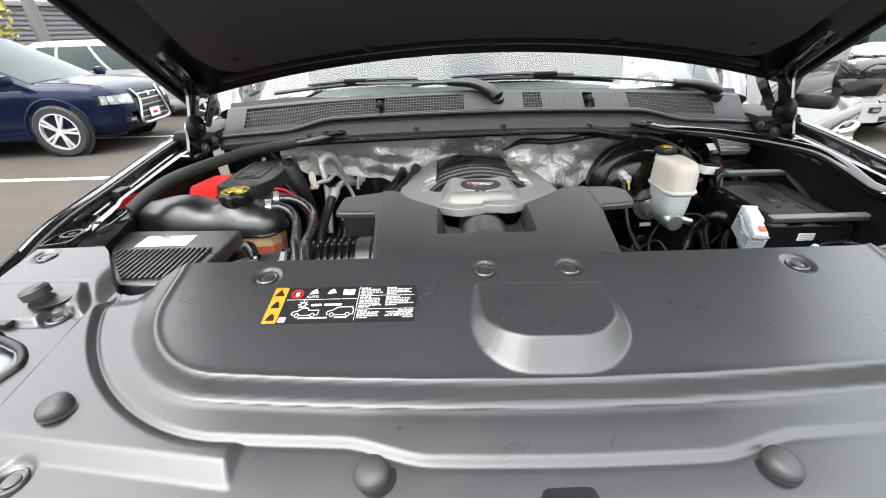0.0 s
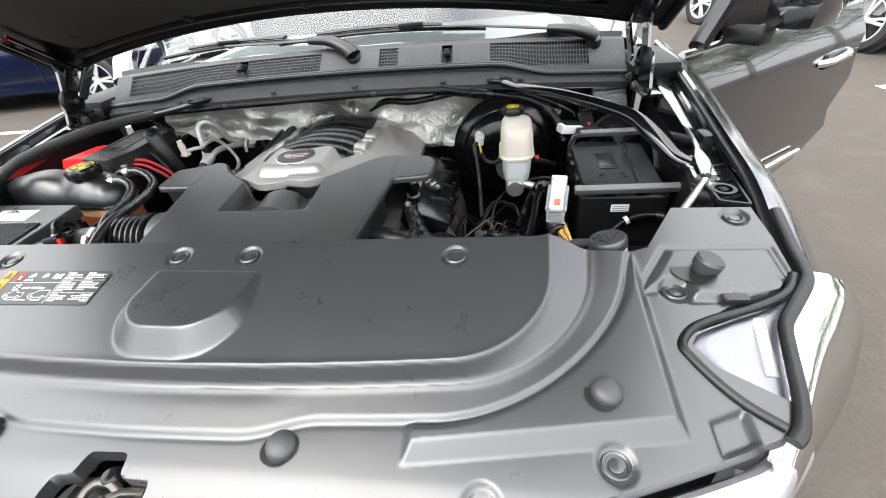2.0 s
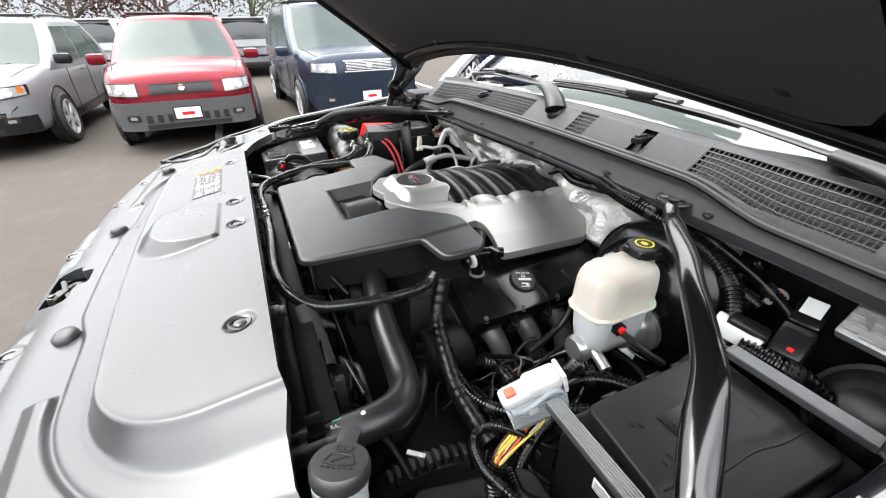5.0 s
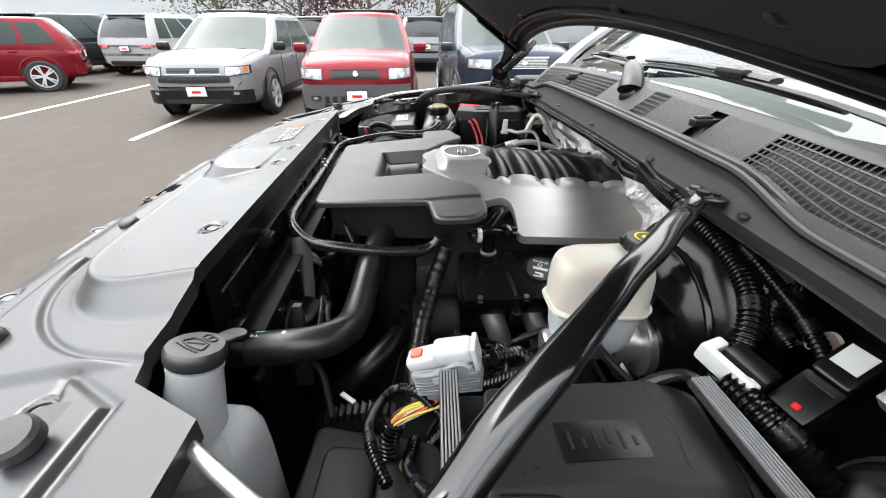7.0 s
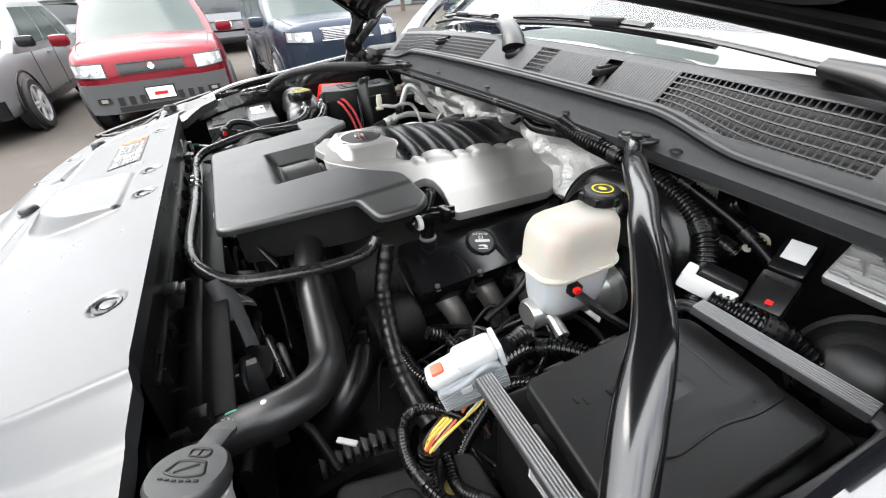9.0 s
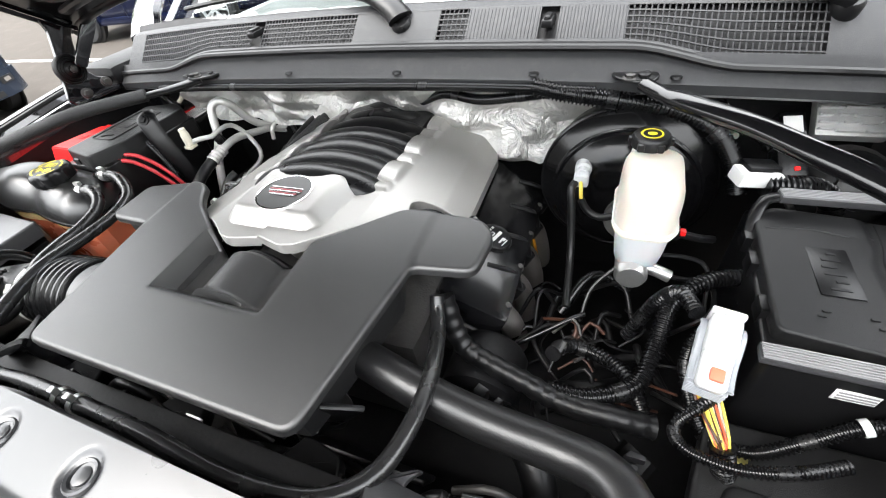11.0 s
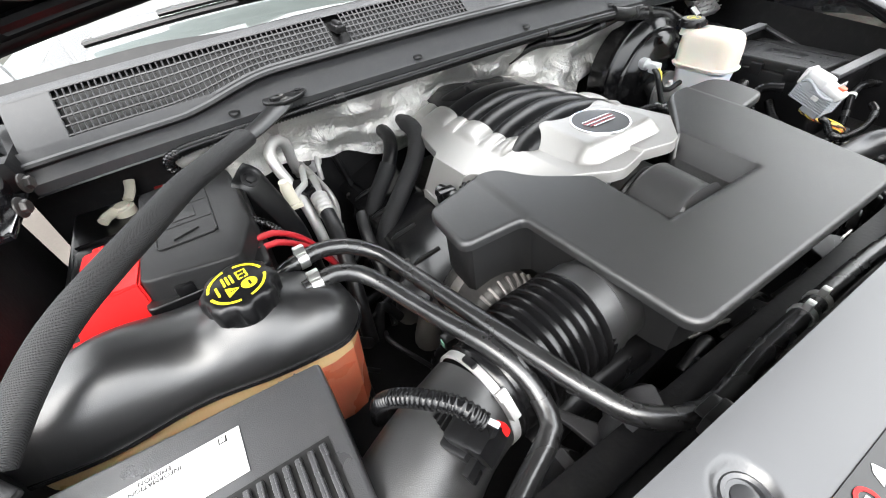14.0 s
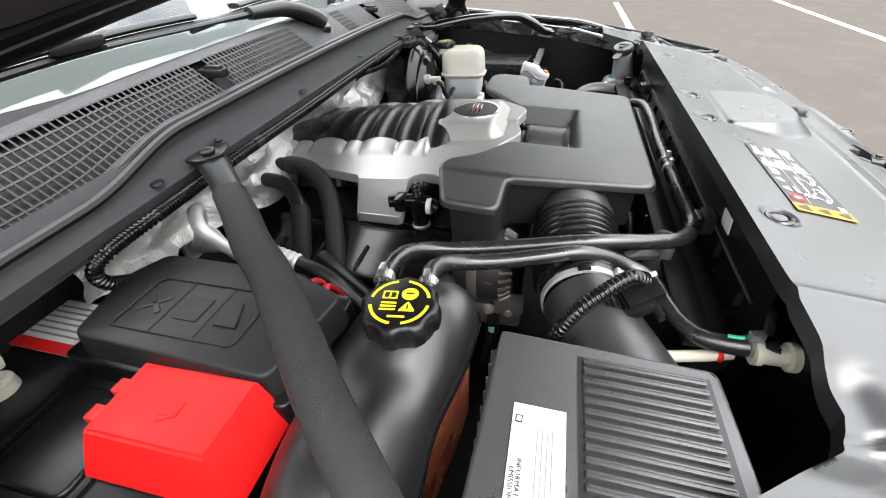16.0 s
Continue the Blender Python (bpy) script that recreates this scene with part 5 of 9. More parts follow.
part("throttle_body", lathe([(0.05, 0), (0.05, 0.10)], 28, Matrix.Translation((-0.04, 0.40, 1.10)) @ pose(0, 0, 0, -90, 0, 0)), M_ALU, engine)
OCM = Matrix.Translation((0.262, 0.545, 1.036)) @ pose(0, 0, 0, 0, 24, 0)
oc = part("oil_filler_cap", lathe([(0.031, 0), (0.031, 0.009), (0.029, 0.013), (0.0265, 0.0135), (0.0255, 0.0122), (0.0, 0.0122)], 36, OCM), M_BLACK, engine, "black oil filler cap with white print")
for q in range(16):
    part("grip_rib", rbox((0, 0, 0), (0.003, 0.005, 0.010), 0.001, OCM @ pose(0, 0, 0, 0, 0, 22.5 * q) @ Matrix.Translation((0.031, 0, 0.005))), M_BLACK, oc)
OCP = OCM @ pose(0, 0, 0.0126, 0, 0, 72)
lettering("SAE 0W-20", 0.0065, OCP @ Matrix.Translation((0, 0.0165, 0)), M_WHT, oc)
for u, v, w, h in ((0.0, 0.0085, 0.009, 0.0062), (0.002, 0.0, 0.030, 0.0062), (0.0, -0.0115, 0.016, 0.0035), (0.006, -0.0145, 0.008, 0.004), (0.0, -0.019, 0.020, 0.0022)):
    part("print_bar", rbox((0, 0, 0), (w, h, 0.0005), 0.0, OCP @ Matrix.Translation((u, v, 0))), M_WHT, oc)
part("print_gap", rbox((0, 0, 0), (0.006, 0.0036, 0.0006), 0.0, OCP @ Matrix.Translation((0, 0.0085, 0.0001))), M_BLACK, oc)
for sx, nx0, ny0, ex, hx, hy in ((1, 0.230, 0.446, 0.247, 0.165, 0.486), (-1, -0.268, 0.474, -0.278, -0.238, 0.474)):
    neck = part("breather_neck", cat(lathe([(0.0165, 0), (0.0165, 0.012), (0.013, 0.016), (0.013, 0.105), (0.0105, 0.112)], 20, Matrix.Translation((nx0, ny0, 1.0))), lathe([(0.0155, 0.035), (0.0155, 0.062)], 20, Matrix.Translation((nx0, ny0, 1.0)))), M_GLOSS, engine, "black crankcase breather neck")
    for z in (1.031, 1.066):
        part("clamp_band", lathe([(0.0158, 0), (0.0168, 0.001), (0.0168, 0.005), (0.0158, 0.006)], 20, Matrix.Translation((nx0, ny0, z))), M_ALU, neck, "bright metal band")
    tee = part("quick_connector", cat(tube([(ex, ny0 + 0.052, 1.118), (nx0, ny0, 1.119), (ex, ny0 - 0.040, 1.112)], 0.0115, 14, 0.012), rbox((ex, ny0 + 0.030, 1.119), (0.030, 0.018, 0.026), 0.004), rbox((nx0, ny0, 1.110), (0.026, 0.026, 0.030), 0.005)), M_GLOSS, engine, "black snap connector of the breather hose")
    part("connector_ring", lathe([(0.0125, -0.004), (0.014, -0.004), (0.014, 0.004), (0.0125, 0.004)], 18, Matrix.Translation((ex, ny0 - 0.022, 1.115)) @ pose(0, 0, 0, 90, 0, 0)), M_WHT, tee, "white lock ring")
    part("ribbed_hose", tube([(nx0, ny0, 1.122), ((nx0 + hx) / 2, (ny0 + hy) / 2 + 0.006, 1.136), (hx, hy, 1.128), (hx - 0.03 * sx, hy + 0.01, 1.105)], 0.0098, 12, 0.01, pitch=0.0048, depth=0.2), M_LOOM, tee)
part("dipstick", cat(tube([(0.33, 0.66, 0.86), (0.31, 0.68, 0.93), (0.302, 0.687, 0.985)], 0.0035, 8, 0.02),
                     tube([(0.300 + 0.009 * math.cos(a), 0.688 + 0.003 * math.sin(a), 0.995 + 0.011 * math.sin(a)) for a in np.linspace(-1.5, 4.7, 18)], 0.0045, 8, 0.006)), M_ORP, engine, "yellow dipstick loop")

# ---- cooling fan shroud and front of the bay ----
M_TANKB = mat("black moulded radiator tank", (0.008, 0.008, 0.0085), 0.33, bump=0.2, dust=0.02, spec=0.6)
shroud = thing("fan_shroud", (0, 0.06, 0.9), "black plastic radiator fan shroud", "radiator shroud")
part("shroud_panel", rbox((0, 0.066, 0.966), (1.0, 0.02, 0.24), 0.006), M_BLACK, shroud)
part("shroud_lip", rbox((0, 0.075, 1.102), (1.0, 0.035, 0.008), 0.003), M_DEEP, shroud)
for i in range(9):
    part("shroud_rib", rbox((-0.45 + 0.112 * i, 0.082, 1.02), (0.006, 0.03, 0.16), 0.002), M_BLACK, shroud)
for i, x in enumerate((0.32, 0.10, -0.12, -0.34)):
    blade = rounded([(x, 0.085), (x + 0.10, 0.085), (x + 0.085, 0.125), (x + 0.03, 0.135)], 0.01)
    part("fan_guard", prism(blade, 1.02, 1.045, 0.004), M_BLACK, shroud)
part("radiator_tank", tube([(-0.47, 0.046, 1.062), (-0.44, 0.047, 1.072), (0.0, 0.048, 1.078), (0.44, 0.047, 1.072), (0.47, 0.046, 1.062)], 0.026, 18, 0.05), M_TANKB, shroud, "rounded black radiator end tank")
for i in range(12):
    part("tank_clip", rbox((-0.44 + 0.08 * i, 0.033, 1.104), (0.005, 0.016, 0.006), 0.0015), M_BLACK, shroud)
for s in (1, -1):
    sp = [(0.318 * s, 0.082, 1.128), (0.335 * s, 0.092, 1.122), (0.348 * s, 0.099, 1.08), (0.357 * s, 0.104, 1.02), (0.362 * s, 0.108, 0.94)]
    if s > 0:
        sp = [(0.262, 0.085, 1.128), (0.285, 0.090, 1.100), (0.315, 0.095, 1.060), (0.345, 0.100, 1.020), (0.366, 0.106, 0.94)]
    bk_ = part("shroud_bracket", tube(sp, 0.017, 8, 0.014, flat=0.30), M_RIBD, shroud, "dusty grey moulded arm with two fins")
    for z0, x0, w in (((1.090, 0.268, 0.026), (1.030, 0.340, 0.030), (0.970, 0.352, 0.035)) if s > 0 else ((1.112, 0.338, 0.045), (1.060, 0.350, 0.062), (0.995, 0.360, 0.070))):
        fin = [(x0 - 0.016, 0.098), (x0 + 0.016, 0.096), (x0 + 0.022, 0.104 + w * 0.45), (x0 + 0.034, 0.102 + w), (x0 + 0.024, 0.100 + w), (x0 + 0.004, 0.106 + w * 0.35)]
        fin = rounded(fin, 0.004) if s > 0 else rounded([(-a, b) for a, b in fin][::-1], 0.004)
        part("fin", prism(fin, z0 - 0.004, z0 + 0.003, 0.0015), M_RIBD, bk_)
    part("side_strip", rbox((0.415 * s, 0.090, 1.0), (0.014, 0.05, 0.16), 0.003, pose(0, 0, 0, 0, -6 * s, 0)), M_AIRBOX, shroud)
part("shroud_label", rbox((0.452, 0.0755, 1.03), (0.02, 0.0015, 0.035), 0.0004, pose(0, 0, 0, 0, 8, 0)), M_WHT, shroud, "white barcode sticker")
fan = thing("fan_clutch", (0, 0.2, 0.9), "dark engine cooling fan and pulley", "fan")
part("pulley", lathe([(0.07, 0), (0.075, 0.004), (0.075, 0.03), (0.06, 0.034), (0.02, 0.04), (0, 0.04)], 32, Matrix.Translation((0.05, 0.22, 0.97)) @ pose(0, 0, 0, 90, 0, 0)), M_CAST, fan)
for i in range(7):
    a = i * 2 * math.pi / 7
    m = Matrix.Translation((0.05, 0.16, 0.93)) @ pose(0, 0, 0, 0, math.degrees(a), 0)
    part("blade", rbox((0, 0, 0), (0.20, 0.008, 0.055), 0.003, m @ Matrix.Translation((0.12, 0, 0)) @ pose(0, 0, 0, 25, 0, 0)), M_BLACK, fan)
alt = thing("alternator", (0.34, 0.32, 0.95), "dull metal alternator with a ribbed pulley", "alternator")
part("housing", lathe([(0.055, 0), (0.062, 0.01), (0.062, 0.09), (0.05, 0.10), (0, 0.10)], 28, Matrix.Translation((0.30, 0.38, 0.94)) @ pose(0, 0, 0, 90, 0, 0)), M_DEEP, alt)
part("pulley", lathe([(0.03, 0), (0.034, 0.002), (0.030, 0.006), (0.034, 0.010), (0.030, 0.014), (0.034, 0.018), (0.03, 0.02), (0, 0.02)], 24, Matrix.Translation((0.30, 0.275, 0.94)) @ pose(0, 0, 0, 90, 0, 0)), M_BLACK, alt)
alt2 = thing("accessory_drive", (-0.30, 0.36, 1.0), "cast aluminium accessory housing beside the air hose", "engine accessory")
AM = Matrix.Translation((-0.312, 0.400, 1.030)) @ pose(0, 0, 0, 90, 0, 0)
part("housing", lathe([(0.03, 0), (0.052, 0.004), (0.060, 0.014), (0.062, 0.03), (0.062, 0.080), (0.058, 0.092), (0.044, 0.102), (0.02, 0.106), (0, 0.106)], 40, AM), M_CAST, alt2)
for i in range(26):
    part("fin", rbox((0, 0, 0), (0.012, 0.0045, 0.022), 0.0015, AM @ pose(0, 0, 0, 0, 0, 360 / 26 * i) @ Matrix.Translation((0.0555, 0, 0.090)) @ pose(0, 0, 0, 0, -32, 0)), M_PORT, alt2)
part("end_ring", lathe([(0.063, 0.030), (0.0645, 0.032), (0.0645, 0.044), (0.063, 0.046)], 40, AM), M_PORT, alt2)
part("rusty_plate", prism(rounded([(-0.36, 0.43), (-0.31, 0.405), (-0.30, 0.425), (-0.33, 0.47), (-0.37, 0.475)], 0.006), 0.945, 0.951, 0.001), M_RUST, alt2, "rusty stamped plate")
part("pulley_cap", lathe([(0.024, 0), (0.024, 0.006), (0.018, 0.010), (0, 0.011)], 24, Matrix.Translation((-0.352, 0.461, 0.920)) @ pose(0, 0, 0, 20, -25, 0)), M_BRASS, alt2, "yellowed round metal cap")
part("boot", lathe([(0.020, 0), (0.026, 0.006), (0.026, 0.03), (0.018, 0.036), (0, 0.037)], 22, Matrix.Translation((-0.398, 0.415, 1.030)) @ pose(0, 0, 0, 25, -20, 0)), M_RUBBER, alt2)
part("web", cat(rbox((-0.352, 0.352, 1.0), (0.012, 0.09, 0.10), 0.004), rbox((-0.352, 0.335, 1.035), (0.05, 0.014, 0.014), 0.003), rbox((-0.352, 0.37, 1.01), (0.05, 0.012, 0.012), 0.003)), M_CAST, alt2)
bracket_ = part("bracket", cat(rbox((-0.345, 0.340, 0.955), (0.03, 0.12, 0.05), 0.008), rbox((-0.352, 0.300, 0.980), (0.026, 0.05, 0.03), 0.006), rbox((-0.350, 0.385, 0.975), (0.024, 0.03, 0.05), 0.006)), M_PORT, alt2, "dull cast bracket")
for y in (0.300, 0.335, 0.372):
    part("bolt", bolt((-0.361, y, 0.97), 0.007, 0.009, (-1, 0, 0.2)), M_ALUD, bracket_)
for y in (0.325, 0.372):
    plug_ = part("connector", cat(rbox((-0.372, y, 0.945), (0.03, 0.022, 0.03), 0.004), tube([(-0.384, y, 0.938), (-0.400, y + 0.004, 0.915), (-0.405, y + 0.01, 0.88)], 0.008, 10, 0.01)), M_BLACK, alt2)
    part("green_tag", rbox((-0.388, y, 0.948), (0.002, 0.010, 0.012), 0.0004), mat("pale green tag", (0.25, 0.5, 0.38), 0.5), plug_)
# ---- hoses ----
def hose(name, pts, r, label, material=M_RUBBER, cat_="hose", clamps=(), **kw):
    t = thing(name, pts[0], label, cat_)
    part("hose_body", tube(pts, r, **kw), material, t)
    for p, ax, w in clamps:
        m = Matrix.Translation(p) @ Vector(ax).to_track_quat("Z", "Y").to_matrix().to_4x4()
        part("clamp", cat(lathe([(r * 1.12, -w), (r * 1.14, -w), (r * 1.14, w), (r * 1.12, w)], 20, m), rbox((0, 0, 0), (r * 0.7, r * 1.0, w * 2.2), 0.001, m @ Matrix.Translation((0, r * 1.4, 0)))), M_ALU if r < 0.015 else M_BLACK, t)
    return t


hose("vent_hose", [(-0.545, 0.428, 1.172), (-0.515, 0.432, 1.174), (-0.480, 0.425, 1.170), (-0.445, 0.402, 1.154), (-0.427, 0.353, 1.147), (-0.414, 0.290, 1.150), (-0.401, 0.211, 1.158), (-0.388, 0.161, 1.156), (-0.372, 0.115, 1.150), (-0.350, 0.075, 1.145),
                   (-0.295, 0.052, 1.137), (-0.21, 0.056, 1.140), (-0.122, 0.057, 1.142), (0.0, 0.056, 1.140), (0.12, 0.050, 1.138), (0.20, 0.055, 1.140), (0.240, 0.070, 1.134), (0.266, 0.106, 1.118), (0.277, 0.163, 1.112), (0.271, 0.232, 1.099), (0.252, 0.300, 1.086), (0.240, 0.330, 1.090), (0.236, 0.345, 1.105)],
     0.0105, "long thin black rubber vent hose across the bay", M_VENT, clamps=[((-0.532, 0.430, 1.173), (1, 0.1, 0), 0.006), ((-0.135, 0.057, 1.1415), (1, 0, 0), 0.004), ((-0.105, 0.057, 1.142), (1, 0, 0), 0.004)])
h1 = hose("coolant_hose", [(-0.545, 0.377, 1.172), (-0.51, 0.380, 1.174), (-0.483, 0.371, 1.165), (-0.464, 0.345, 1.155), (-0.448, 0.300, 1.152), (-0.434, 0.252, 1.155), (-0.419, 0.208, 1.155), (-0.407, 0.170, 1.142), (-0.405, 0.145, 1.130), (-0.413, 0.121, 1.122), (-0.441, 0.108, 1.116), (-0.472, 0.096, 1.113), (-0.495, 0.080, 1.114), (-0.505, 0.055, 1.117), (-0.508, 0.030, 1.120), (-0.510, 0.010, 1.121)],
          0.0105, "black rubber coolant return hose with a green stripe", M_VENT, clamps=[((-0.532, 0.378, 1.172), (1, 0.1, 0), 0.006), ((-0.506, 0.032, 1.121), (0.25, -1, 0), 0.007)])
part("stripe", tube([(-0.504, 0.056, 1.1285), (-0.505, 0.048, 1.1295), (-0.5055, 0.041, 1.1300)], 0.0022, 6, 0.01), mat("green print", (0.05, 0.45, 0.30), 0.5), h1)
fit_ = thing("radiator_fitting", (-0.53, 0.03, 1.1), "brass and plastic hose fitting on the radiator", "fitting")
part("collar", lathe([(0.0155, 0), (0.0155, 0.012), (0.011, 0.014), (0.011, 0.036), (0.0135, 0.037), (0.0135, 0.044)], 24, Matrix.Translation((-0.512, -0.012, 1.118)) @ pose(0, 0, 0, -90, 0, 0)), M_CREAM, fit_)
part("body", lathe([(0.018, -0.020), (0.020, -0.018), (0.020, 0.002), (0.0165, 0.005), (0.0165, 0.009)], 24, Matrix.Translation((-0.512, -0.018, 1.118)) @ pose(0, 0, 0, -90, 0, 0)), M_RIBD, fit_)
part("flange", lathe([(0.022, 0), (0.024, 0.004), (0.024, 0.010), (0.02, 0.013)], 24, Matrix.Translation((-0.512, -0.020, 1.118)) @ pose(0, 0, 0, -90, 0, 0)), M_RUBBER, fit_)
part("bracket", tube([(-0.50, 0.02, 1.135), (-0.49, 0.022, 1.155), (-0.45, 0.022, 1.158), (-0.445, 0.022, 1.13)], 0.006, 8, 0.01, flat=0.6), M_DEEP, fit_)
pp_ = hose("pale_pipe", [(-0.520, 0.16, 1.075), (-0.513, 0.118, 1.088), (-0.503, 0.066, 1.092), (-0.498, 0.040, 1.096)], 0.0068, "yellowed plastic pipe with a red ring", M_CREAM, "pipe")
part("red_ring", lathe([(0.0069, 0), (0.0076, 0.001), (0.0076, 0.005), (0.0069, 0.006)], 16, Matrix.Translation((-0.5010, 0.056, 1.093)) @ pose(0, 0, 0, 90, 0, 0)), M_RED, pp_)
hs = hose("upper_radiator_hose", [(0.17, 0.232, 1.092), (0.265, 0.214, 1.079), (0.342, 0.207, 1.064), (0.430, 0.200, 1.062), (0.474, 0.188, 1.074), (0.500, 0.162, 1.081), (0.509, 0.125, 1.083), (0.507, 0.085, 1.080), (0.504, 0.040, 1.078)],
          0.0245, "thick black rubber upper radiator hose", M_HOSE, clamps=[((0.505, 0.060, 1.079), (0, -1, 0), 0.009)], n=20)
part("paint_dot", lathe([(0.0035, 0), (0.0025, 0.001)], 12, Matrix.Translation((0.508, 0.120, 1.1072))), M_WHT, hs)
part("print_bar", rbox((0.500, 0.086, 1.1038), (0.005, 0.012, 0.001), 0.0003, pose(0, 0, 0, 0, -10, 0)), mat("teal print", (0.15, 0.5, 0.42), 0.5), hs)
lettering("RAD", 0.008, Matrix.Translation((0.511, 0.084, 1.1042)) @ pose(0, 0, 0, 0, 10, 90), M_WHT, hs)
part("radiator_neck", lathe([(0.020, 0), (0.027, 0.002), (0.027, 0.012), (0.023, 0.014), (0.023, 0.06)], 28, Matrix.Translation((0.504, -0.005, 1.078)) @ pose(0, 0, 0, -90, 0, 0)), M_BLACK, hs)
part("clamp_tongue", cat(rbox((0.495, 0.060, 1.108), (0.012, 0.016, 0.012), 0.003), rbox((0.516, 0.058, 1.105), (0.008, 0.022, 0.006), 0.002)), M_BLACK, hs)
hose("lower_radiator_hose", [(0.26, 0.295, 0.955), (0.313, 0.275, 0.953), (0.37, 0.250, 0.950), (0.41, 0.205, 0.93), (0.42, 0.15, 0.88), (0.42, 0.11, 0.82)], 0.024, "thick black rubber lower radiator hose", n=18, clamps=[((0.313, 0.275, 0.953), (0.9, -0.35, 0), 0.008), ((0.340, 0.264, 0.952), (0.9, -0.4, 0), 0.004)])
hose("overflow_pipe", [(0.55, 0.085, 1.06), (0.50, 0.10, 1.06), (0.475, 0.12, 1.04), (0.48, 0.15, 1.0), (0.53, 0.17, 0.96)], 0.006, "thin grey pipe beside the radiator", M_DEEP, "pipe")
# heater hoses with braided sleeves at the firewall
for lab, pts in (("braided black heater hose", [(-0.217, 0.832, 1.137), (-0.214, 0.775, 1.142), (-0.215, 0.717, 1.137), (-0.245, 0.668, 1.115), (-0.295, 0.637, 1.075), (-0.355, 0.612, 1.02), (-0.385, 0.60, 0.95)]),
                 ("second braided black heater hose", [(-0.256, 0.81, 1.132), (-0.261, 0.745, 1.124), (-0.290, 0.705, 1.095), (-0.338, 0.688, 1.04), (-0.373, 0.683, 0.96)])):
    hh = hose("heater_hose", pts, 0.0145, lab, M_RUBBER, n=16, clamps=[((pts[0][0], 0.795, pts[0][2]), (0, -1, 0.05), 0.007)])
    C = [tuple(q) for q in spline(pts, 0.012)]
    part("sleeve", tube(C[int(len(C) * (0.18 if pts[0][0] > -0.23 else 0.42)):], 0.0172, 18, 0.012), M_SLEEVE, hh, "braided black sleeve")
fq = thing("heater_pipe_fitting", (-0.23, 0.82, 1.14), "yellowed brass heater pipe fittings on the firewall", "fitting")
for dx in (0.0, 0.036):
    part("nipple", lathe([(0.013, 0), (0.013, 0.03), (0.016, 0.03), (0.016, 0.045), (0.012, 0.046), (0.012, 0.06)], 18, Matrix.Translation((-0.254 + dx, 0.80, 1.132 + dx * 0.15)) @ pose(0, 0, 0, -90, 0, 0)), M_BRASS, fq)
# bellows of the intake
bel = thing("intake_bellows", (-0.40, 0.21, 1.05), "ribbed black rubber intake bellows", "air hose")
part("bellows", tube([(-0.405, 0.202, 1.098), (-0.36, 0.207, 1.101), (-0.30, 0.21, 1.103)], 0.0600, 40, pitch=0.0128, depth=0.13), M_BELLOW, bel)
part("end_cuff", lathe([(0.055, 0), (0.0605, 0.002), (0.0605, 0.014), (0.0585, 0.016), (0.0585, 0.020), (0.0605, 0.022), (0.0605, 0.028), (0.056, 0.030)], 40, Matrix.Translation((-0.304, 0.2095, 1.103)) @ pose(0, 0, 0, 0, 90, 3)), M_BELLOW, bel, "smooth rubber cuff with a raised bead")
part("cuff", lathe([(0.050, 0), (0.0545, 0.001), (0.0545, 0.010), (0.057, 0.013), (0.0575, 0.018), (0.0555, 0.022), (0.0575, 0.027), (0.0585, 0.032), (0.0565, 0.037), (0.058, 0.042), (0.05, 0.044)], 40, Matrix.Translation((-0.446, 0.196, 1.094)) @ pose(0, 0, 0, 0, 89, 8)), M_BELLOW, bel, "smooth rolled rubber cuff")
M_BAND = mat("bright steel band", (0.58, 0.575, 0.57), 0.40, 0.6, var=0.1, coarse=30)
BANDM = Matrix.Translation((-0.446, 0.196, 1.094)) @ pose(0, 0, 0, 0, 89, 8)
part("clamp_ring", lathe([(0.0542, 0.0005), (0.0558, 0.0005), (0.0558, 0.0095), (0.0542, 0.0095)], 40, BANDM), M_BAND, bel, "worm-drive clamp ring")
part("clamp_notch", rbox((0, 0, 0), (0.006, 0.016, 0.007), 0.0015, BANDM @ pose(0, 0, 0, 0, 0, 172) @ Matrix.Translation((0.057, 0, 0.005))), M_BLACK, bel)
part("clamp_screw", cat(rbox((0, 0, 0), (0.010, 0.022, 0.010), 0.002, BANDM @ pose(0, 0, 0, 0, 0, 228) @ Matrix.Translation((0.060, 0, 0.005))), rbox((0, 0, 0), (0.008, 0.010, 0.012), 0.002, BANDM @ pose(0, 0, 0, 0, 0, 215) @ Matrix.Translation((0.060, 0, 0.005)))), M_BAND, bel)
part("lower_duct", tube([(-0.40, 0.150, 1.020), (-0.36, 0.155, 1.035), (-0.30, 0.160, 1.040), (-0.22, 0.162, 1.040)], 0.022, 18, 0.012), M_BLACK, bel, "smooth black pipe below the bellows")

# ---- passenger side: air box ----
airbox = thing("air_filter_box", (-0.65, 0.19, 0.9), "dark grey ribbed air filter box with a white label", "air filter box")
ab = rounded([(-0.566, 0.290), (-0.572, 0.088), (-0.692, 0.082), (-0.80, 0.22), (-0.815, 0.300)], [0.006, 0.01, 0.02, 0.03, 0.01])


def ab_z(x, y, d):
    return 1.150 + 0.035 * (y - 0.1) - 0.006 * smooth(0.008, 0, d) ** 2 + 0 * x


part("lid", rimmed(ab, ab_z, 0.01, 0.004, 0.026), M_AIRBOX, airbox)
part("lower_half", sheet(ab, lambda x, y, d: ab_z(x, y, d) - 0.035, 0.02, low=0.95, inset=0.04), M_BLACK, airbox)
def abox(c, size, yaw=0.0):
    return rbox((c[0], c[1], ab_z(0, c[1], 1) + c[2]), size, 0.001, pose(0, 0, 0, math.degrees(math.atan(0.035)), 0, yaw))


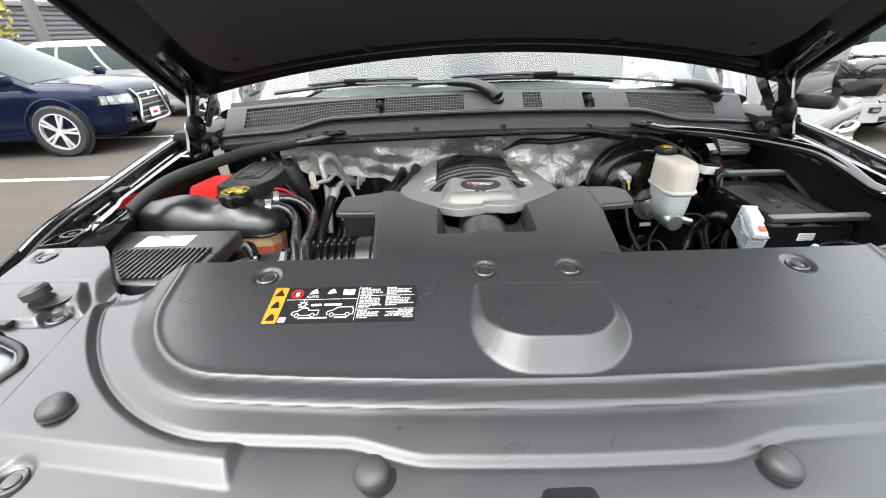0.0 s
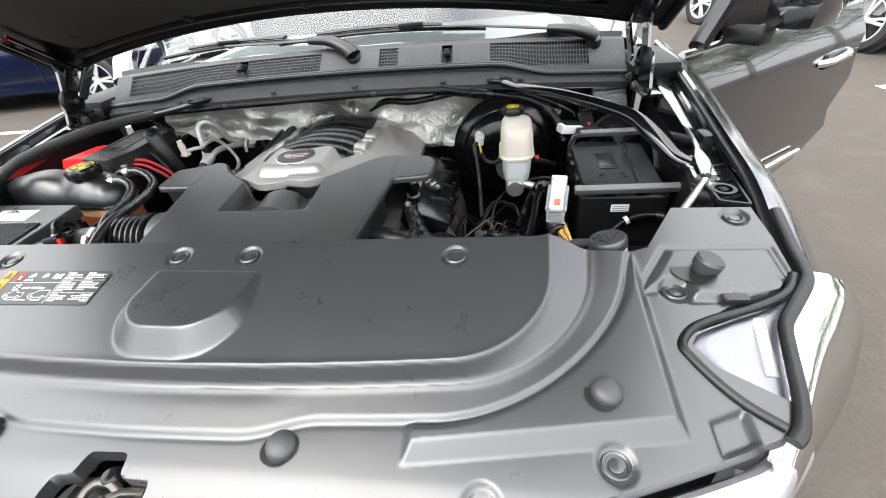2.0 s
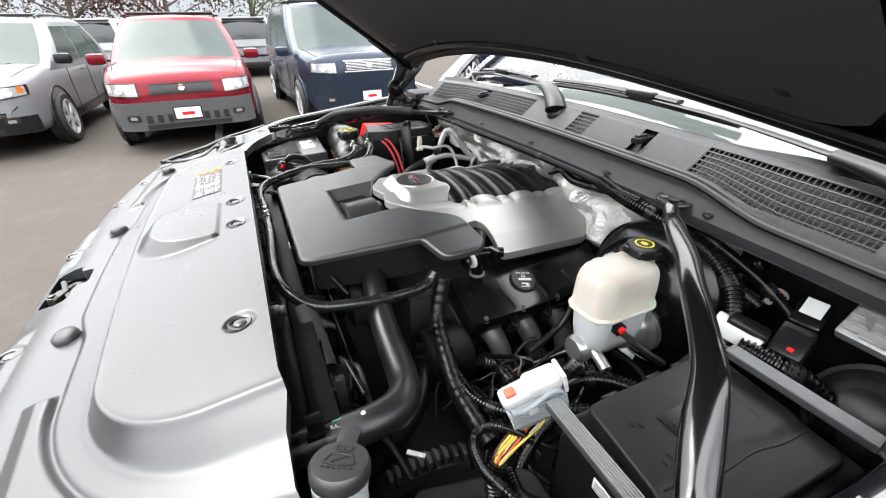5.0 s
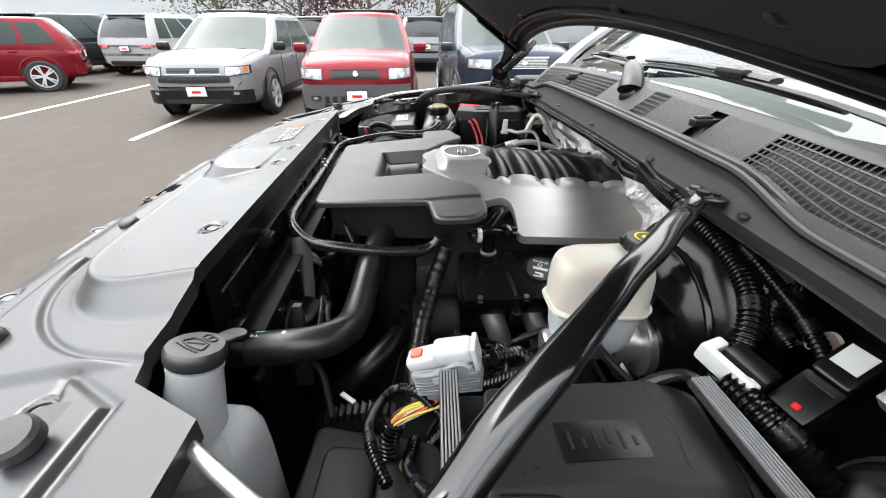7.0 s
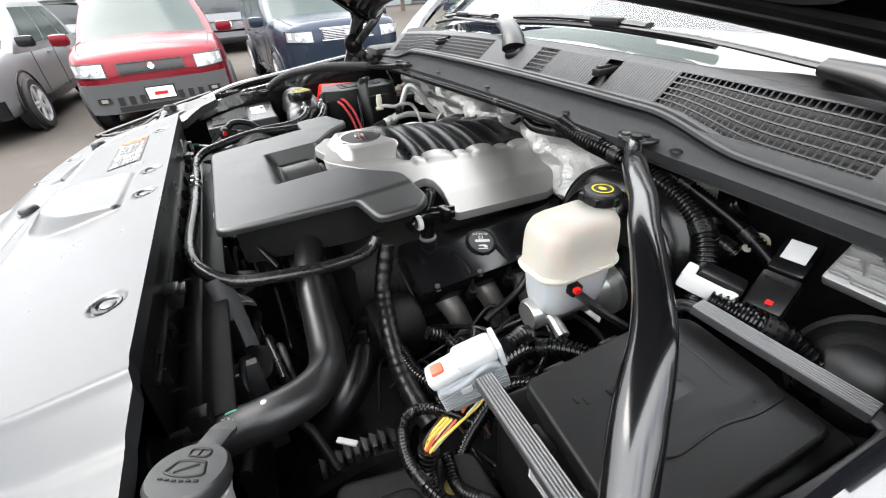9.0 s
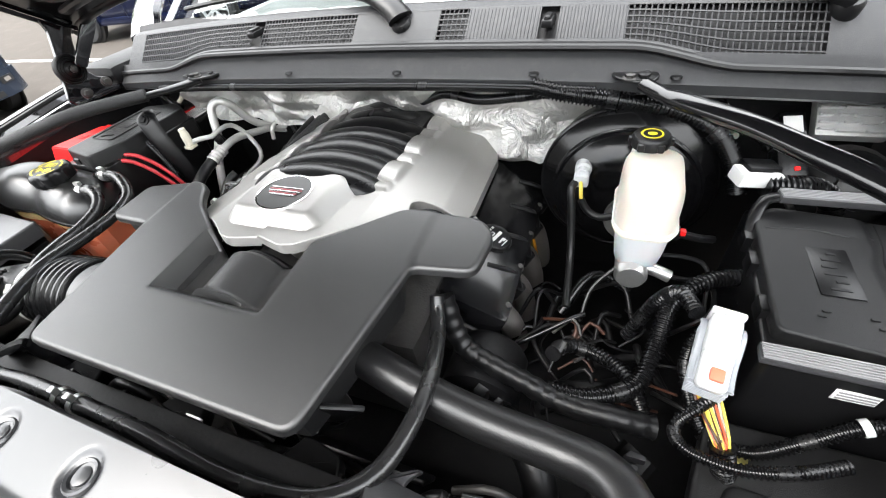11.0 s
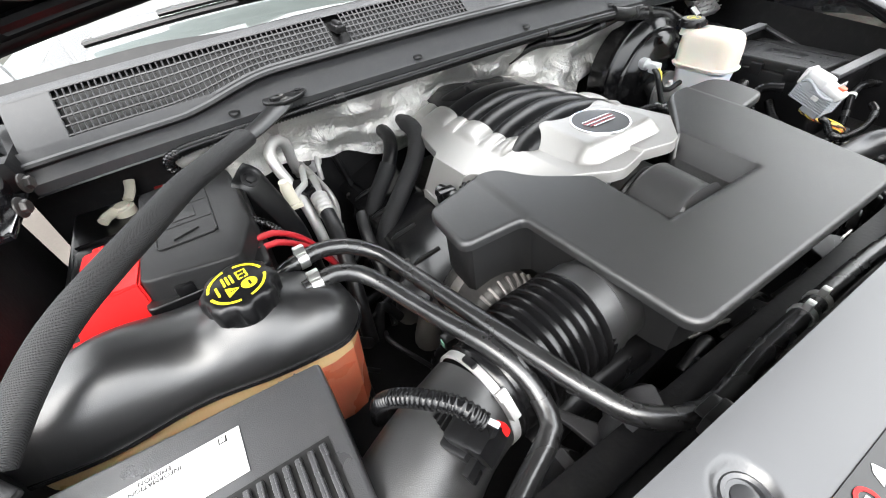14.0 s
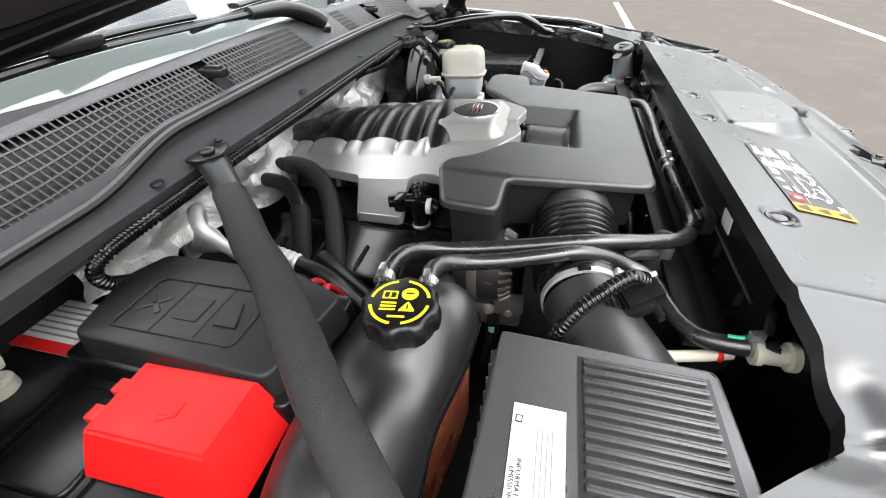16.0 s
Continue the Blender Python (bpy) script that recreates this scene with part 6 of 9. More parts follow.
# black sheet that paints the shade in the gaps between the lid's ribs
part("rib_gap_shade", sheet([(-0.584, 0.214), (-0.584, 0.098), (-0.700, 0.096), (-0.735, 0.14), (-0.770, 0.19), (-0.775, 0.214)], lambda x, y, d: ab_z(x, y, 1) + 0.0006, 0.02), M_BLKP, airbox)
for i in range(18):
    x = -0.591 - 0.0104 * i
    y0 = 0.103 if x > -0.695 else 0.103 + (-0.695 - x) * 1.15
    part("rib", abox((x, (y0 + 0.209) / 2, 0.0022), (0.0056, 0.209 - y0, 0.0042)), M_AIRBOX, airbox)
    part("rib_crest", abox((x + 0.0012, (y0 + 0.209) / 2, 0.0046), (0.0016, 0.207 - y0, 0.0012)), M_AIRBOX, airbox)
for i in range(14):
    part("edge_tooth", prism([(-0.585 - 0.0155 * i, 0.288), (-0.597 - 0.0155 * i, 0.288), (-0.591 - 0.0155 * i, 0.297)], 1.10, 1.150, 0.001), M_AIRBOX, airbox)
em = part("emission_label", rbox((-0.70, 0.2455, ab_z(0, 0.2455, 1) + 0.001), (0.105, 0.044, 0.0012), 0.0004, pose(0, 0, 0, 2, 0, 0)), M_WHT, airbox, "white emission information label")
for txt, yy in (("EMISSION", 0.2635), ("INFORMATION", 0.2585)):
    lettering(txt, 0.0058, Matrix.Translation((-0.715, yy, ab_z(0, yy, 1) + 0.0018)) @ pose(0, 0, 0, 0, 0, 180), M_BLKP, em)
rb = random.Random(3)
for i in range(4):
    part("text_bar", rbox((-0.705 + rb.uniform(-0.004, 0.004), 0.246 - 0.004 * i, ab_z(0, 0.246 - 0.004 * i, 1) + 0.0018), (0.075 + rb.uniform(-0.01, 0.01), 0.0011, 0.0004), 0), M_RIB, em)
part("square_mark", rbox((-0.662, 0.262, ab_z(0, 0.262, 1) + 0.0018), (0.007, 0.006, 0.0004), 0), M_BLKP, em)
part("square_mark", rbox((-0.662, 0.262, ab_z(0, 0.262, 1) + 0.0021), (0.0045, 0.004, 0.0004), 0), M_WHT, em)
maf = part("sensor_tube", tube([(-0.60, 0.130, 1.065), (-0.56, 0.150, 1.078), (-0.50, 0.178, 1.090), (-0.445, 0.196, 1.094)], lambda q: 0.062 - 0.0085 * min(1, q * 1.3), 36, 0.012), M_DUCT, airbox, "black intake tube with the airflow sensor")
MAFM = Matrix.Translation((-0.489, 0.160, 1.140)) @ pose(0, 0, 0, -22, -8, 22)
sens = part("sensor_body", cat(rbox((0, 0, 0), (0.036, 0.050, 0.012), 0.003, MAFM), rbox((0.004, -0.012, 0.010), (0.026, 0.030, 0.020), 0.004, MAFM), rbox((0.012, -0.026, 0.014), (0.030, 0.022, 0.026), 0.004, MAFM), rbox((0.004, -0.030, 0.002), (0.040, 0.008, 0.016), 0.002, MAFM)), M_BLACK, maf, "black airflow sensor and plug")
for k in range(4):
    part("rib", rbox((-0.002, 0.004 + 0.006 * k, 0.0075), (0.020, 0.0018, 0.006), 0.0005, MAFM), M_BLACK, sens)
part("red_lock", rbox((0.029, -0.026, 0.016), (0.008, 0.011, 0.013), 0.003, MAFM), M_RED, maf, "red connector lock")
part("pale_latch", rbox((0.021, -0.022, 0.030), (0.005, 0.016, 0.004), 0.001, MAFM), M_PALE, maf)
for q_ in ((-0.014, 0.022, 0.005), (0.012, 0.024, 0.005)):
    part("screw_boss", cat(lathe([(0.0075, 0), (0.0075, 0.006), (0.005, 0.0065), (0.0035, 0.004), (0, 0.004)], 16, MAFM @ Matrix.Translation(q_))), M_ALUD, maf)
hose("sensor_loom", [(-0.471, 0.142, 1.166), (-0.484, 0.162, 1.176), (-0.505, 0.190, 1.168), (-0.522, 0.215, 1.150), (-0.533, 0.235, 1.118), (-0.535, 0.255, 1.06)], 0.0085, "corrugated black wiring loom to the airflow sensor", M_LOOM, "wiring", pitch=0.0052, depth=0.14, n=14)

# ---- passenger side: coolant tank ----
tank = thing("coolant_tank", (-0.66, 0.39, 1.0), "black and orange coolant surge tank with yellow-printed cap", "coolant tank")
tk = rounded([(-0.497, 0.352), (-0.502, 0.395), (-0.545, 0.448), (-0.65, 0.462), (-0.75, 0.452), (-0.84, 0.425), (-0.86, 0.385), (-0.845, 0.345), (-0.765, 0.330), (-0.68, 0.338), (-0.60, 0.322), (-0.525, 0.318)], 0.03, 4)


def tank_z(x, y, d):
    dome = np.sqrt(np.maximum(0.0, 1 - (1 - np.minimum(d / 0.052, 1)) ** 2))
    wave = 0.007 * np.sin((x + 0.60) * 36) * smooth(-0.63, -0.70, x) * smooth(0, 0.03, d)
    return 1.136 + 0.044 * dome + wave + 0.012 * smooth(0.06, 0.02, np.hypot(x + 0.603, y - 0.382)) + 0.02 * smooth(-0.62, -0.82, x) * dome


part("upper_shell", sheet(tk, tank_z, 0.007, skirt=0.009), M_TANKS, tank, "moulded black upper shell")
part("seam", tube([(x, y, 1.127) for x, y in tk] + [(*tk[0], 1.127)], 0.0035, 6, 0.02), M_GLOSS, tank)
part("lower_shell", sheet([tuple(p) for p in offset(np.array(tk), -0.007)], lambda x, y, d: 1.126 + 0 * x, 0.03, low=1.096, inset=0.006), M_AMBERT, tank, "yellowed translucent shell above the coolant")
part("coolant_level", sheet([tuple(p) for p in offset(np.array(tk), -0.0085)], lambda x, y, d: 1.0955 + 0 * x, 0.03, low=0.97, inset=0.05), M_ORANGE, tank, "translucent shell with orange coolant")
CAPM = Matrix.Translation((-0.603, 0.382, 1.186))


def lobed(prof, lobes, n=96):
    """A turned grip whose radius swells in lobes; prof holds (radius, height, swell)."""
    V = [((r + w * (0.5 + 0.5 * math.tanh(3.0 * math.cos(lobes * 2 * math.pi * k / n)))) * math.cos(2 * math.pi * k / n), (r + w * (0.5 + 0.5 * math.tanh(3.0 * math.cos(lobes * 2 * math.pi * k / n)))) * math.sin(2 * math.pi * k / n), z)
         for r, z, w in prof for k in range(n)]
    F = [(i * n + k, i * n + (k + 1) % n, (i + 1) * n + (k + 1) % n, (i + 1) * n + k) for i in range(len(prof) - 1) for k in range(n)]
    return np.array(V), F + [tuple(range(n))[::-1], tuple(range((len(prof) - 1) * n, len(prof) * n))]


cap = part("cap", moved(lobed([(0.031, -0.012, 0.0), (0.033, 0.0, 0.0), (0.0345, 0.004, 0.0035), (0.0355, 0.018, 0.004), (0.0350, 0.024, 0.0035), (0.0335, 0.0275, 0.002), (0.031, 0.029, 0.0)], 8), CAPM), M_BLACK, tank, "black lobed cap with yellow warning print")
part("neck_collar", lathe([(0.040, -0.022), (0.039, -0.010), (0.033, -0.006)], 36, CAPM), M_GLOSS, tank)
CZ = 1.2153


def cap_arc(a0, a1, r0, r1):
    n = 12
    V = []
    for i in range(n + 1):
        a = a0 + (a1 - a0) * i / n
        V += [(-0.603 + r * math.cos(a), 0.382 + r * math.sin(a), CZ) for r in (r0, r1)]
    return np.array(V), [(2 * i, 2 * i + 1, 2 * i + 3, 2 * i + 2) for i in range(n)]


for k in range(4):
    part("printed_arc", cap_arc(k * math.pi / 2 + 0.95 - 0.60, k * math.pi / 2 + 0.95 + 0.60, 0.0262, 0.0292), M_YEL, cap)
CAPP = Matrix.Translation((-0.603, 0.382, CZ)) @ pose(0, 0, 0, 0, 0, -82)


def cap_print(name, pts, holes=()):
    f = lambda q: tuple((CAPP @ Vector((q[0], q[1], 0)))[:2])
    part(name, sheet([f(q) for q in pts], lambda x, y, d: CZ + 0 * x, 0.0011, holes=[[f(q) for q in h] for h in holes]), M_YEL, cap)


cap_print("printed_disc", oval(0.0085, 0.010, 0.0082, 0.0082, 22), [[(0.0045, 0.0095), (0.0125, 0.0095), (0.0125, 0.0120), (0.0045, 0.0120)]])
cap_print("printed_book", [(-0.0175, 0.003), (-0.0030, 0.003), (-0.0030, 0.0135), (-0.0175, 0.0135)], [[(-0.0158, 0.0048), (-0.0112, 0.0048), (-0.0112, 0.0118), (-0.0158, 0.0118)], [(-0.0094, 0.0048), (-0.0048, 0.0048), (-0.0048, 0.0118), (-0.0094, 0.0118)]])
cap_print("printed_triangle", [(0.000, -0.0125), (0.0165, -0.0125), (0.0085, 0.0005)], [[(0.0077, -0.0105), (0.0093, -0.0105), (0.0093, -0.0035), (0.0077, -0.0035)]])
for k in range(3):
    cap_print("printed_bar", [(-0.0175, -0.0035 - 0.0042 * k), (-0.0025, -0.0035 - 0.0042 * k), (-0.0025, -0.0011 - 0.0042 * k), (-0.0175, -0.0011 - 0.0042 * k)])
cap_print("printed_bar", [(-0.008, -0.0205), (0.008, -0.0205), (0.008, -0.0180), (-0.008, -0.0180)])
for y, z in ((0.428, 1.172), (0.378, 1.170)):
    part("hose_nipple", tube([(-0.575, y, z - 0.012), (-0.55, y, z), (-0.53, y, z)], 0.009, 10, 0.01), M_GLOSS, tank)

# ---- passenger side: battery, red terminal cover, fuse box ----
tray = thing("battery_tray", (-0.8, 0.6, 0.98), "black battery tray with grit and a ribbed edge", "battery tray")
part("base", rbox((-0.76, 0.62, 0.985), (0.28, 0.50, 0.03), 0.006), M_DEEP, tray)
for i in range(12):
    part("rib", rbox((-0.828, 0.44 + 0.034 * i, 1.03), (0.016, 0.006, 0.07), 0.002), M_BLACK, tray)
part("hold_down", cat(rbox((-0.832, 0.50, 1.045), (0.03, 0.06, 0.03), 0.006), rbox((-0.84, 0.455, 1.02), (0.04, 0.05, 0.03), 0.006)), M_BLACK, tray)
for q_ in ((-0.838, 0.52, 1.062), (-0.835, 0.61, 1.04), (-0.846, 0.462, 1.037)):
    part("bolt", bolt(q_, 0.007, 0.008), M_ALUD, tray)
battery = thing("battery", (-0.78, 0.62, 0.95), "black car battery with its white label", "battery")
part("case", prism(rounded([(-0.815, 0.48), (-0.60, 0.48), (-0.60, 0.86), (-0.815, 0.86)], 0.01), 0.95, 1.140, 0.006), M_BLACK, battery)
part("top_recess", prism(rounded([(-0.805, 0.61), (-0.71, 0.61), (-0.71, 0.70), (-0.805, 0.70)], 0.012), 1.138, 1.1445, 0.004), M_BLACK, battery)
lb = part("label", rbox((-0.652, 0.775, 1.1445), (0.072, 0.130, 0.0015), 0.0004), M_WHT, battery, "white label with a red strip")
part("red_strip", rbox((-0.681, 0.775, 1.1457), (0.014, 0.130, 0.001), 0.0003), M_RED, lb)
for i in range(6):
    part("text_bar", rbox((-0.666 + 0.008 * i, 0.775, 1.1456), (0.0025, 0.11, 0.0006), 0), M_RIB, lb)
for y in (0.60, 0.715):
    part("top_ridge", rbox((-0.755, y, 1.1415), (0.10, 0.004, 0.005), 0.0015), M_BLACK, battery)
part("terminal_clamp", cat(tube([(-0.712, 0.812, 1.178), (-0.716, 0.800, 1.166), (-0.724, 0.786, 1.158)], 0.009, 10, 0.006, flat=0.6), lathe([(0.017, 0), (0.017, 0.012), (0.012, 0.013), (0.012, 0.017), (0, 0.018)], 20, Matrix.Translation((-0.735, 0.778, 1.140))), tube([(-0.746, 0.772, 1.152), (-0.757, 0.762, 1.152), (-0.764, 0.752, 1.150)], 0.008, 10, 0.006)), M_CREAM, battery, "pale negative terminal clamp")
junk = random.Random(5)
for i in range(16):
    part("stone_chip", rbox((0, 0, 0), (junk.uniform(0.004, 0.012), 0.004, 0.003), 0.001, Matrix.Translation((junk.uniform(-0.86, -0.822), junk.uniform(0.45, 0.70), 1.003)) @ pose(0, 0, 0, 0, 0, junk.uniform(0, 180))), junk.choice((M_PALE, M_CREAM, M_RUST, M_DEEP)), tray)
red = thing("terminal_cover", (-0.735, 0.53, 1.13), "bright red plastic battery terminal cover", "terminal cover")
V = np.array([(-0.696, 0.460, 1.142), (-0.780, 0.460, 1.142), (-0.784, 0.606, 1.145), (-0.692, 0.606, 1.145), (-0.699, 0.476, 1.197), (-0.765, 0.477, 1.197), (-0.764, 0.600, 1.187), (-0.694, 0.606, 1.184)])
bm = bmesh.new()
vs = [bm.verts.new(v) for v in V]
for f in ((4, 7, 6, 5), (0, 4, 5, 1), (1, 5, 6, 2), (2, 6, 7, 3), (3, 7, 4, 0), (0, 1, 2, 3)):
    bm.faces.new([vs[i] for i in f])
bmesh.ops.recalc_face_normals(bm, faces=bm.faces[:])
bmesh.ops.bevel(bm, geom=bm.edges[:], offset=0.0024, segments=2, affect="EDGES")
part("shell", of_bm(bm), M_RED, red)
for x in (-0.748, -0.722):
    part("tab", rbox((x, 0.604, 1.181), (0.014, 0.014, 0.009), 0.0015), M_RED, red)
part("front_tab", cat(rbox((-0.786, 0.474, 1.142), (0.010, 0.026, 0.012), 0.002), rbox((-0.792, 0.462, 1.136), (0.012, 0.012, 0.008), 0.002)), M_RED, red)
part("raised_mark", rbox((-0.735, 0.535, 1.1925), (0.012, 0.018, 0.002), 0.0008, pose(0, 0, 0, -4, 0, 0)), M_RED, red)
for dx, dy, yw in ((-0.008, 0.0, 25), (0.008, 0.0, -25), (0.0, -0.008, 90)):
    part("raised_bar", rbox((-0.735 + dx, 0.535 + dy, 1.1930), (0.002, 0.014, 0.0012), 0.0008, pose(0, 0, 0, -4, 0, yw)), M_RED, red)
fb2 = thing("auxiliary_fuse_box", (-0.63, 0.58, 1.05), "black fuse box with an embossed lid", "fuse box")
part("base", prism(rounded([(-0.705, 0.455), (-0.565, 0.455), (-0.555, 0.70), (-0.70, 0.715)], 0.01), 1.05, 1.172, 0.003), M_BLACK, fb2)
lid = part("lid", prism(rounded([(-0.697, 0.470), (-0.592, 0.450), (-0.565, 0.52), (-0.565, 0.69), (-0.61, 0.712), (-0.692, 0.690)], 0.012), 1.165, 1.200, 0.004, draft=0.004), M_LID, fb2, "embossed black lid")
em2 = [(-0.675, 0.52), (-0.605, 0.52), (-0.605, 0.66), (-0.675, 0.66)]
part("embossed_frame", tube([(x, y, 1.2012) for x, y in rounded(em2, 0.01) + [em2[0]]][:-1] + [(*rounded(em2, 0.01)[0], 1.2005)], 0.0012, 6, 0.01), M_LID, lid)
for y in (0.565, 0.615):
    part("embossed_rule", tube([(-0.675, y, 1.2004), (-0.605, y, 1.2004)], 0.0010, 6, 0.02), M_LID, lid)
part("embossed_mark", rbox((-0.64, 0.59, 1.2004), (0.03, 0.028, 0.0018), 0.001), M_LID, lid)
part("embossed_mark", rbox((-0.64, 0.638, 1.2004), (0.006, 0.035, 0.0018), 0.001, pose(0, 0, 0, 0, 0, 40)), M_LID, lid)
part("embossed_mark", rbox((-0.64, 0.638, 1.2004), (0.006, 0.035, 0.0018), 0.001, pose(0, 0, 0, 0, 0, -40)), M_LID, lid)
part("embossed_mark", prism([(-0.655, 0.53), (-0.625, 0.542), (-0.655, 0.555)], 1.2, 1.2025, 0.0), M_LID, lid)
for x in (-0.66, -0.61):
    part("lid_latch", rbox((x, 0.462, 1.175), (0.02, 0.012, 0.02), 0.003), M_BLACK, lid)
for dy, dz in ((0, 0), (0.016, 0.006)):
    hose("battery_cable", [(-0.572, 0.490 + dy, 1.168 + dz), (-0.548, 0.500 + dy, 1.162 + dz), (-0.515, 0.514 + dy, 1.128 + dz), (-0.488, 0.522 + dy, 1.082), (-0.468, 0.528 + dy, 1.02)], 0.0044, "red battery cable out of the fuse box", M_REDW, "cable")
br = thing("bay_brace_sleeved", (-0.62, 0.5, 1.2), "black diagonal brace bar in a woven fabric sleeve", "brace")
part("bar", tube([(-0.452, 0.690, 1.270), (-0.47, 0.668, 1.268), (-0.51, 0.622, 1.267), (-0.585, 0.54, 1.270)], lambda q: 0.0195 - 0.0045 * min(1, q * 1.6), 14, 0.01, flat=0.4), M_BRACE, br, "flattened black enamelled end")
part("sleeve", tube([(-0.528, 0.603, 1.269), (-0.568, 0.559, 1.271), (-0.612, 0.514, 1.271), (-0.650, 0.468, 1.267), (-0.728, 0.390, 1.250), (-0.768, 0.345, 1.229), (-0.800, 0.310, 1.202)], 0.0178, 24, 0.012, flat=0.72), M_SLEEVE, br, "woven black sleeve")
part("foot", rbox((-0.815, 0.294, 1.190), (0.035, 0.05, 0.008), 0.003, pose(0, 0, 0, 0, 0, 40)), M_BLACK, br)
part("bolt", bolt((-0.459, 0.683, 1.277), 0.009, 0.008), M_DEEP, br)
part("bolt", bolt((-0.822, 0.289, 1.194), 0.009, 0.008), M_DEEP, br)
bk = thing("cowl_bracket", (-0.459, 0.685, 1.25), "black steel brace bracket on the cowl", "bracket", "brace brackets")
part("plate", prism(rounded([(-0.478, 0.690), (-0.470, 0.674), (-0.450, 0.668), (-0.430, 0.676), (-0.412, 0.690), (-0.405, 0.708), (-0.476, 0.708)], 0.006), 1.2745, 1.2785, 0.0015), M_BLACK, bk)
part("bolt", bolt((-0.452, 0.686, 1.278), 0.0075, 0.007), M_CAST, bk)
part("bolt", bolt((-0.420, 0.698, 1.278), 0.005, 0.005), M_DEEP, bk)

# ---- air conditioning pipes and valves at the firewall ----
M_PIPE = mat("whitish oxidised aluminium", (0.47, 0.465, 0.45), 0.42, 0.45, var=0.12, coarse=40, dust=0.05)
ac = thing("air_conditioning_pipes", (-0.48, 0.72, 1.05), "bare aluminium air conditioning pipes and expansion valve", "pipes")
part("loop_pipe", tube([(-0.470, 0.60, 1.00), (-0.473, 0.640, 1.085), (-0.481, 0.678, 1.130), (-0.492, 0.698, 1.165), (-0.495, 0.712, 1.190), (-0.480, 0.725, 1.202), (-0.462, 0.740, 1.188), (-0.455, 0.770, 1.135), (-0.448, 0.795, 1.108), (-0.436, 0.815, 1.100)], 0.0098, 16, 0.010), M_PIPE, ac)
part("branch_pipe", tube([(-0.494, 0.614, 1.150), (-0.480, 0.634, 1.150), (-0.466, 0.652, 1.147), (-0.460, 0.672, 1.152), (-0.452, 0.705, 1.150), (-0.436, 0.722, 1.120), (-0.416, 0.724, 1.072), (-0.414, 0.705, 1.050), (-0.425, 0.675, 1.038), (-0.432, 0.655, 1.030)], 0.0056, 12, 0.010), M_PIPE, ac)
part("hose_pipe", tube([(-0.432, 0.812, 1.092), (-0.437, 0.760, 1.105), (-0.443, 0.70, 1.120), (-0.448, 0.665, 1.117), (-0.451, 0.645, 1.113)], 0.0092, 14, 0.010), M_PIPE, ac)
part("service_valve", cat(tube([(-0.4965, 0.611, 1.139), (-0.498, 0.612, 1.150), (-0.5005, 0.614, 1.176), (-0.501, 0.614, 1.184)], lambda q: 0.0098 - 0.002 * (q > 0.75), 14, 0.005), rbox((-0.4965, 0.6105, 1.142), (0.022, 0.022, 0.008), 0.002)), M_CREAM, ac, "cream plastic service valve cap")
part("clip", cat(rbox((-0.468, 0.668, 1.132), (0.030, 0.022, 0.026), 0.005, pose(0, 0, 0, 20, 0, -30)), rbox((-0.458, 0.662, 1.115), (0.016, 0.016, 0.03), 0.004)), M_BLACK, ac, "black pipe clip")
part("expansion_valve", rbox((-0.428, 0.838, 1.095), (0.045, 0.03, 0.05), 0.005), M_PIPE, ac)
part("flange_plate", prism(rounded([(-0.034, -0.014), (0.030, -0.016), (0.036, 0.004), (0.024, 0.016), (-0.026, 0.015)], 0.007), -0.003, 0.003, 0.001, Matrix.Translation((-0.424, 0.822, 1.100)) @ pose(0, 0, 0, 76, 0, 4)), M_PIPE, ac)
part("flange_bolt", bolt((-0.421, 0.819, 1.103), 0.006, 0.008, (0, -1, 0.3)), M_CAST, ac)
part("flange_stub", tube([(-0.408, 0.822, 1.105), (-0.405, 0.800, 1.112), (-0.409, 0.785, 1.100), (-0.411, 0.778, 1.075)], 0.0052, 10, 0.008), M_PIPE, ac)
part("crimp", tube([(-0.4505, 0.650, 1.1145), (-0.4515, 0.632, 1.110), (-0.4525, 0.610, 1.104)], 0.0145, 18, 0.006, pitch=0.0085, depth=0.12), M_PIPE, ac)
part("lower_crimp", tube([(-0.429, 0.665, 1.034), (-0.433, 0.652, 1.027), (-0.438, 0.640, 1.018)], 0.0085, 12, 0.005, pitch=0.006, depth=0.14), M_PIPE, ac)
hose("air_conditioning_hose", [(-0.4525, 0.612, 1.1045), (-0.455, 0.574, 1.092), (-0.460, 0.54, 1.07), (-0.470, 0.49, 1.02), (-0.48, 0.45, 0.94)], 0.0128, "thick black air conditioning hose", n=16)
hose("thin_cooling_hose", [(-0.437, 0.642, 1.019), (-0.446, 0.615, 1.0), (-0.455, 0.58, 0.94)], 0.0075, "thin black hose below the aluminium pipes", n=12)
hose("firewall_hose", [(-0.395, 0.822, 1.142), (-0.375, 0.815, 1.135), (-0.363, 0.815, 1.093), (-0.350, 0.805, 1.038), (-0.345, 0.78, 0.97)], 0.0065, "thin black hose down the foil firewall", n=12)
hose("bracket_loom", [(-0.566, 0.563, 1.172), (-0.552, 0.560, 1.160), (-0.530, 0.555, 1.128), (-0.515, 0.55, 1.085), (-0.51, 0.545, 1.02)], 0.0062, "thin corrugated loom beside the fuse box", M_LOOM, "wiring", pitch=0.005, depth=0.14, n=12)
hose("service_hose", [(-0.395, 0.61, 1.075), (-0.405, 0.58, 1.06), (-0.41, 0.52, 1.0)], 0.011, "short black hose below the pipes")
bkt = thing("firewall_bracket", (-0.52, 0.60, 1.0), "black bracket with a connector beside the fuse box", "bracket")
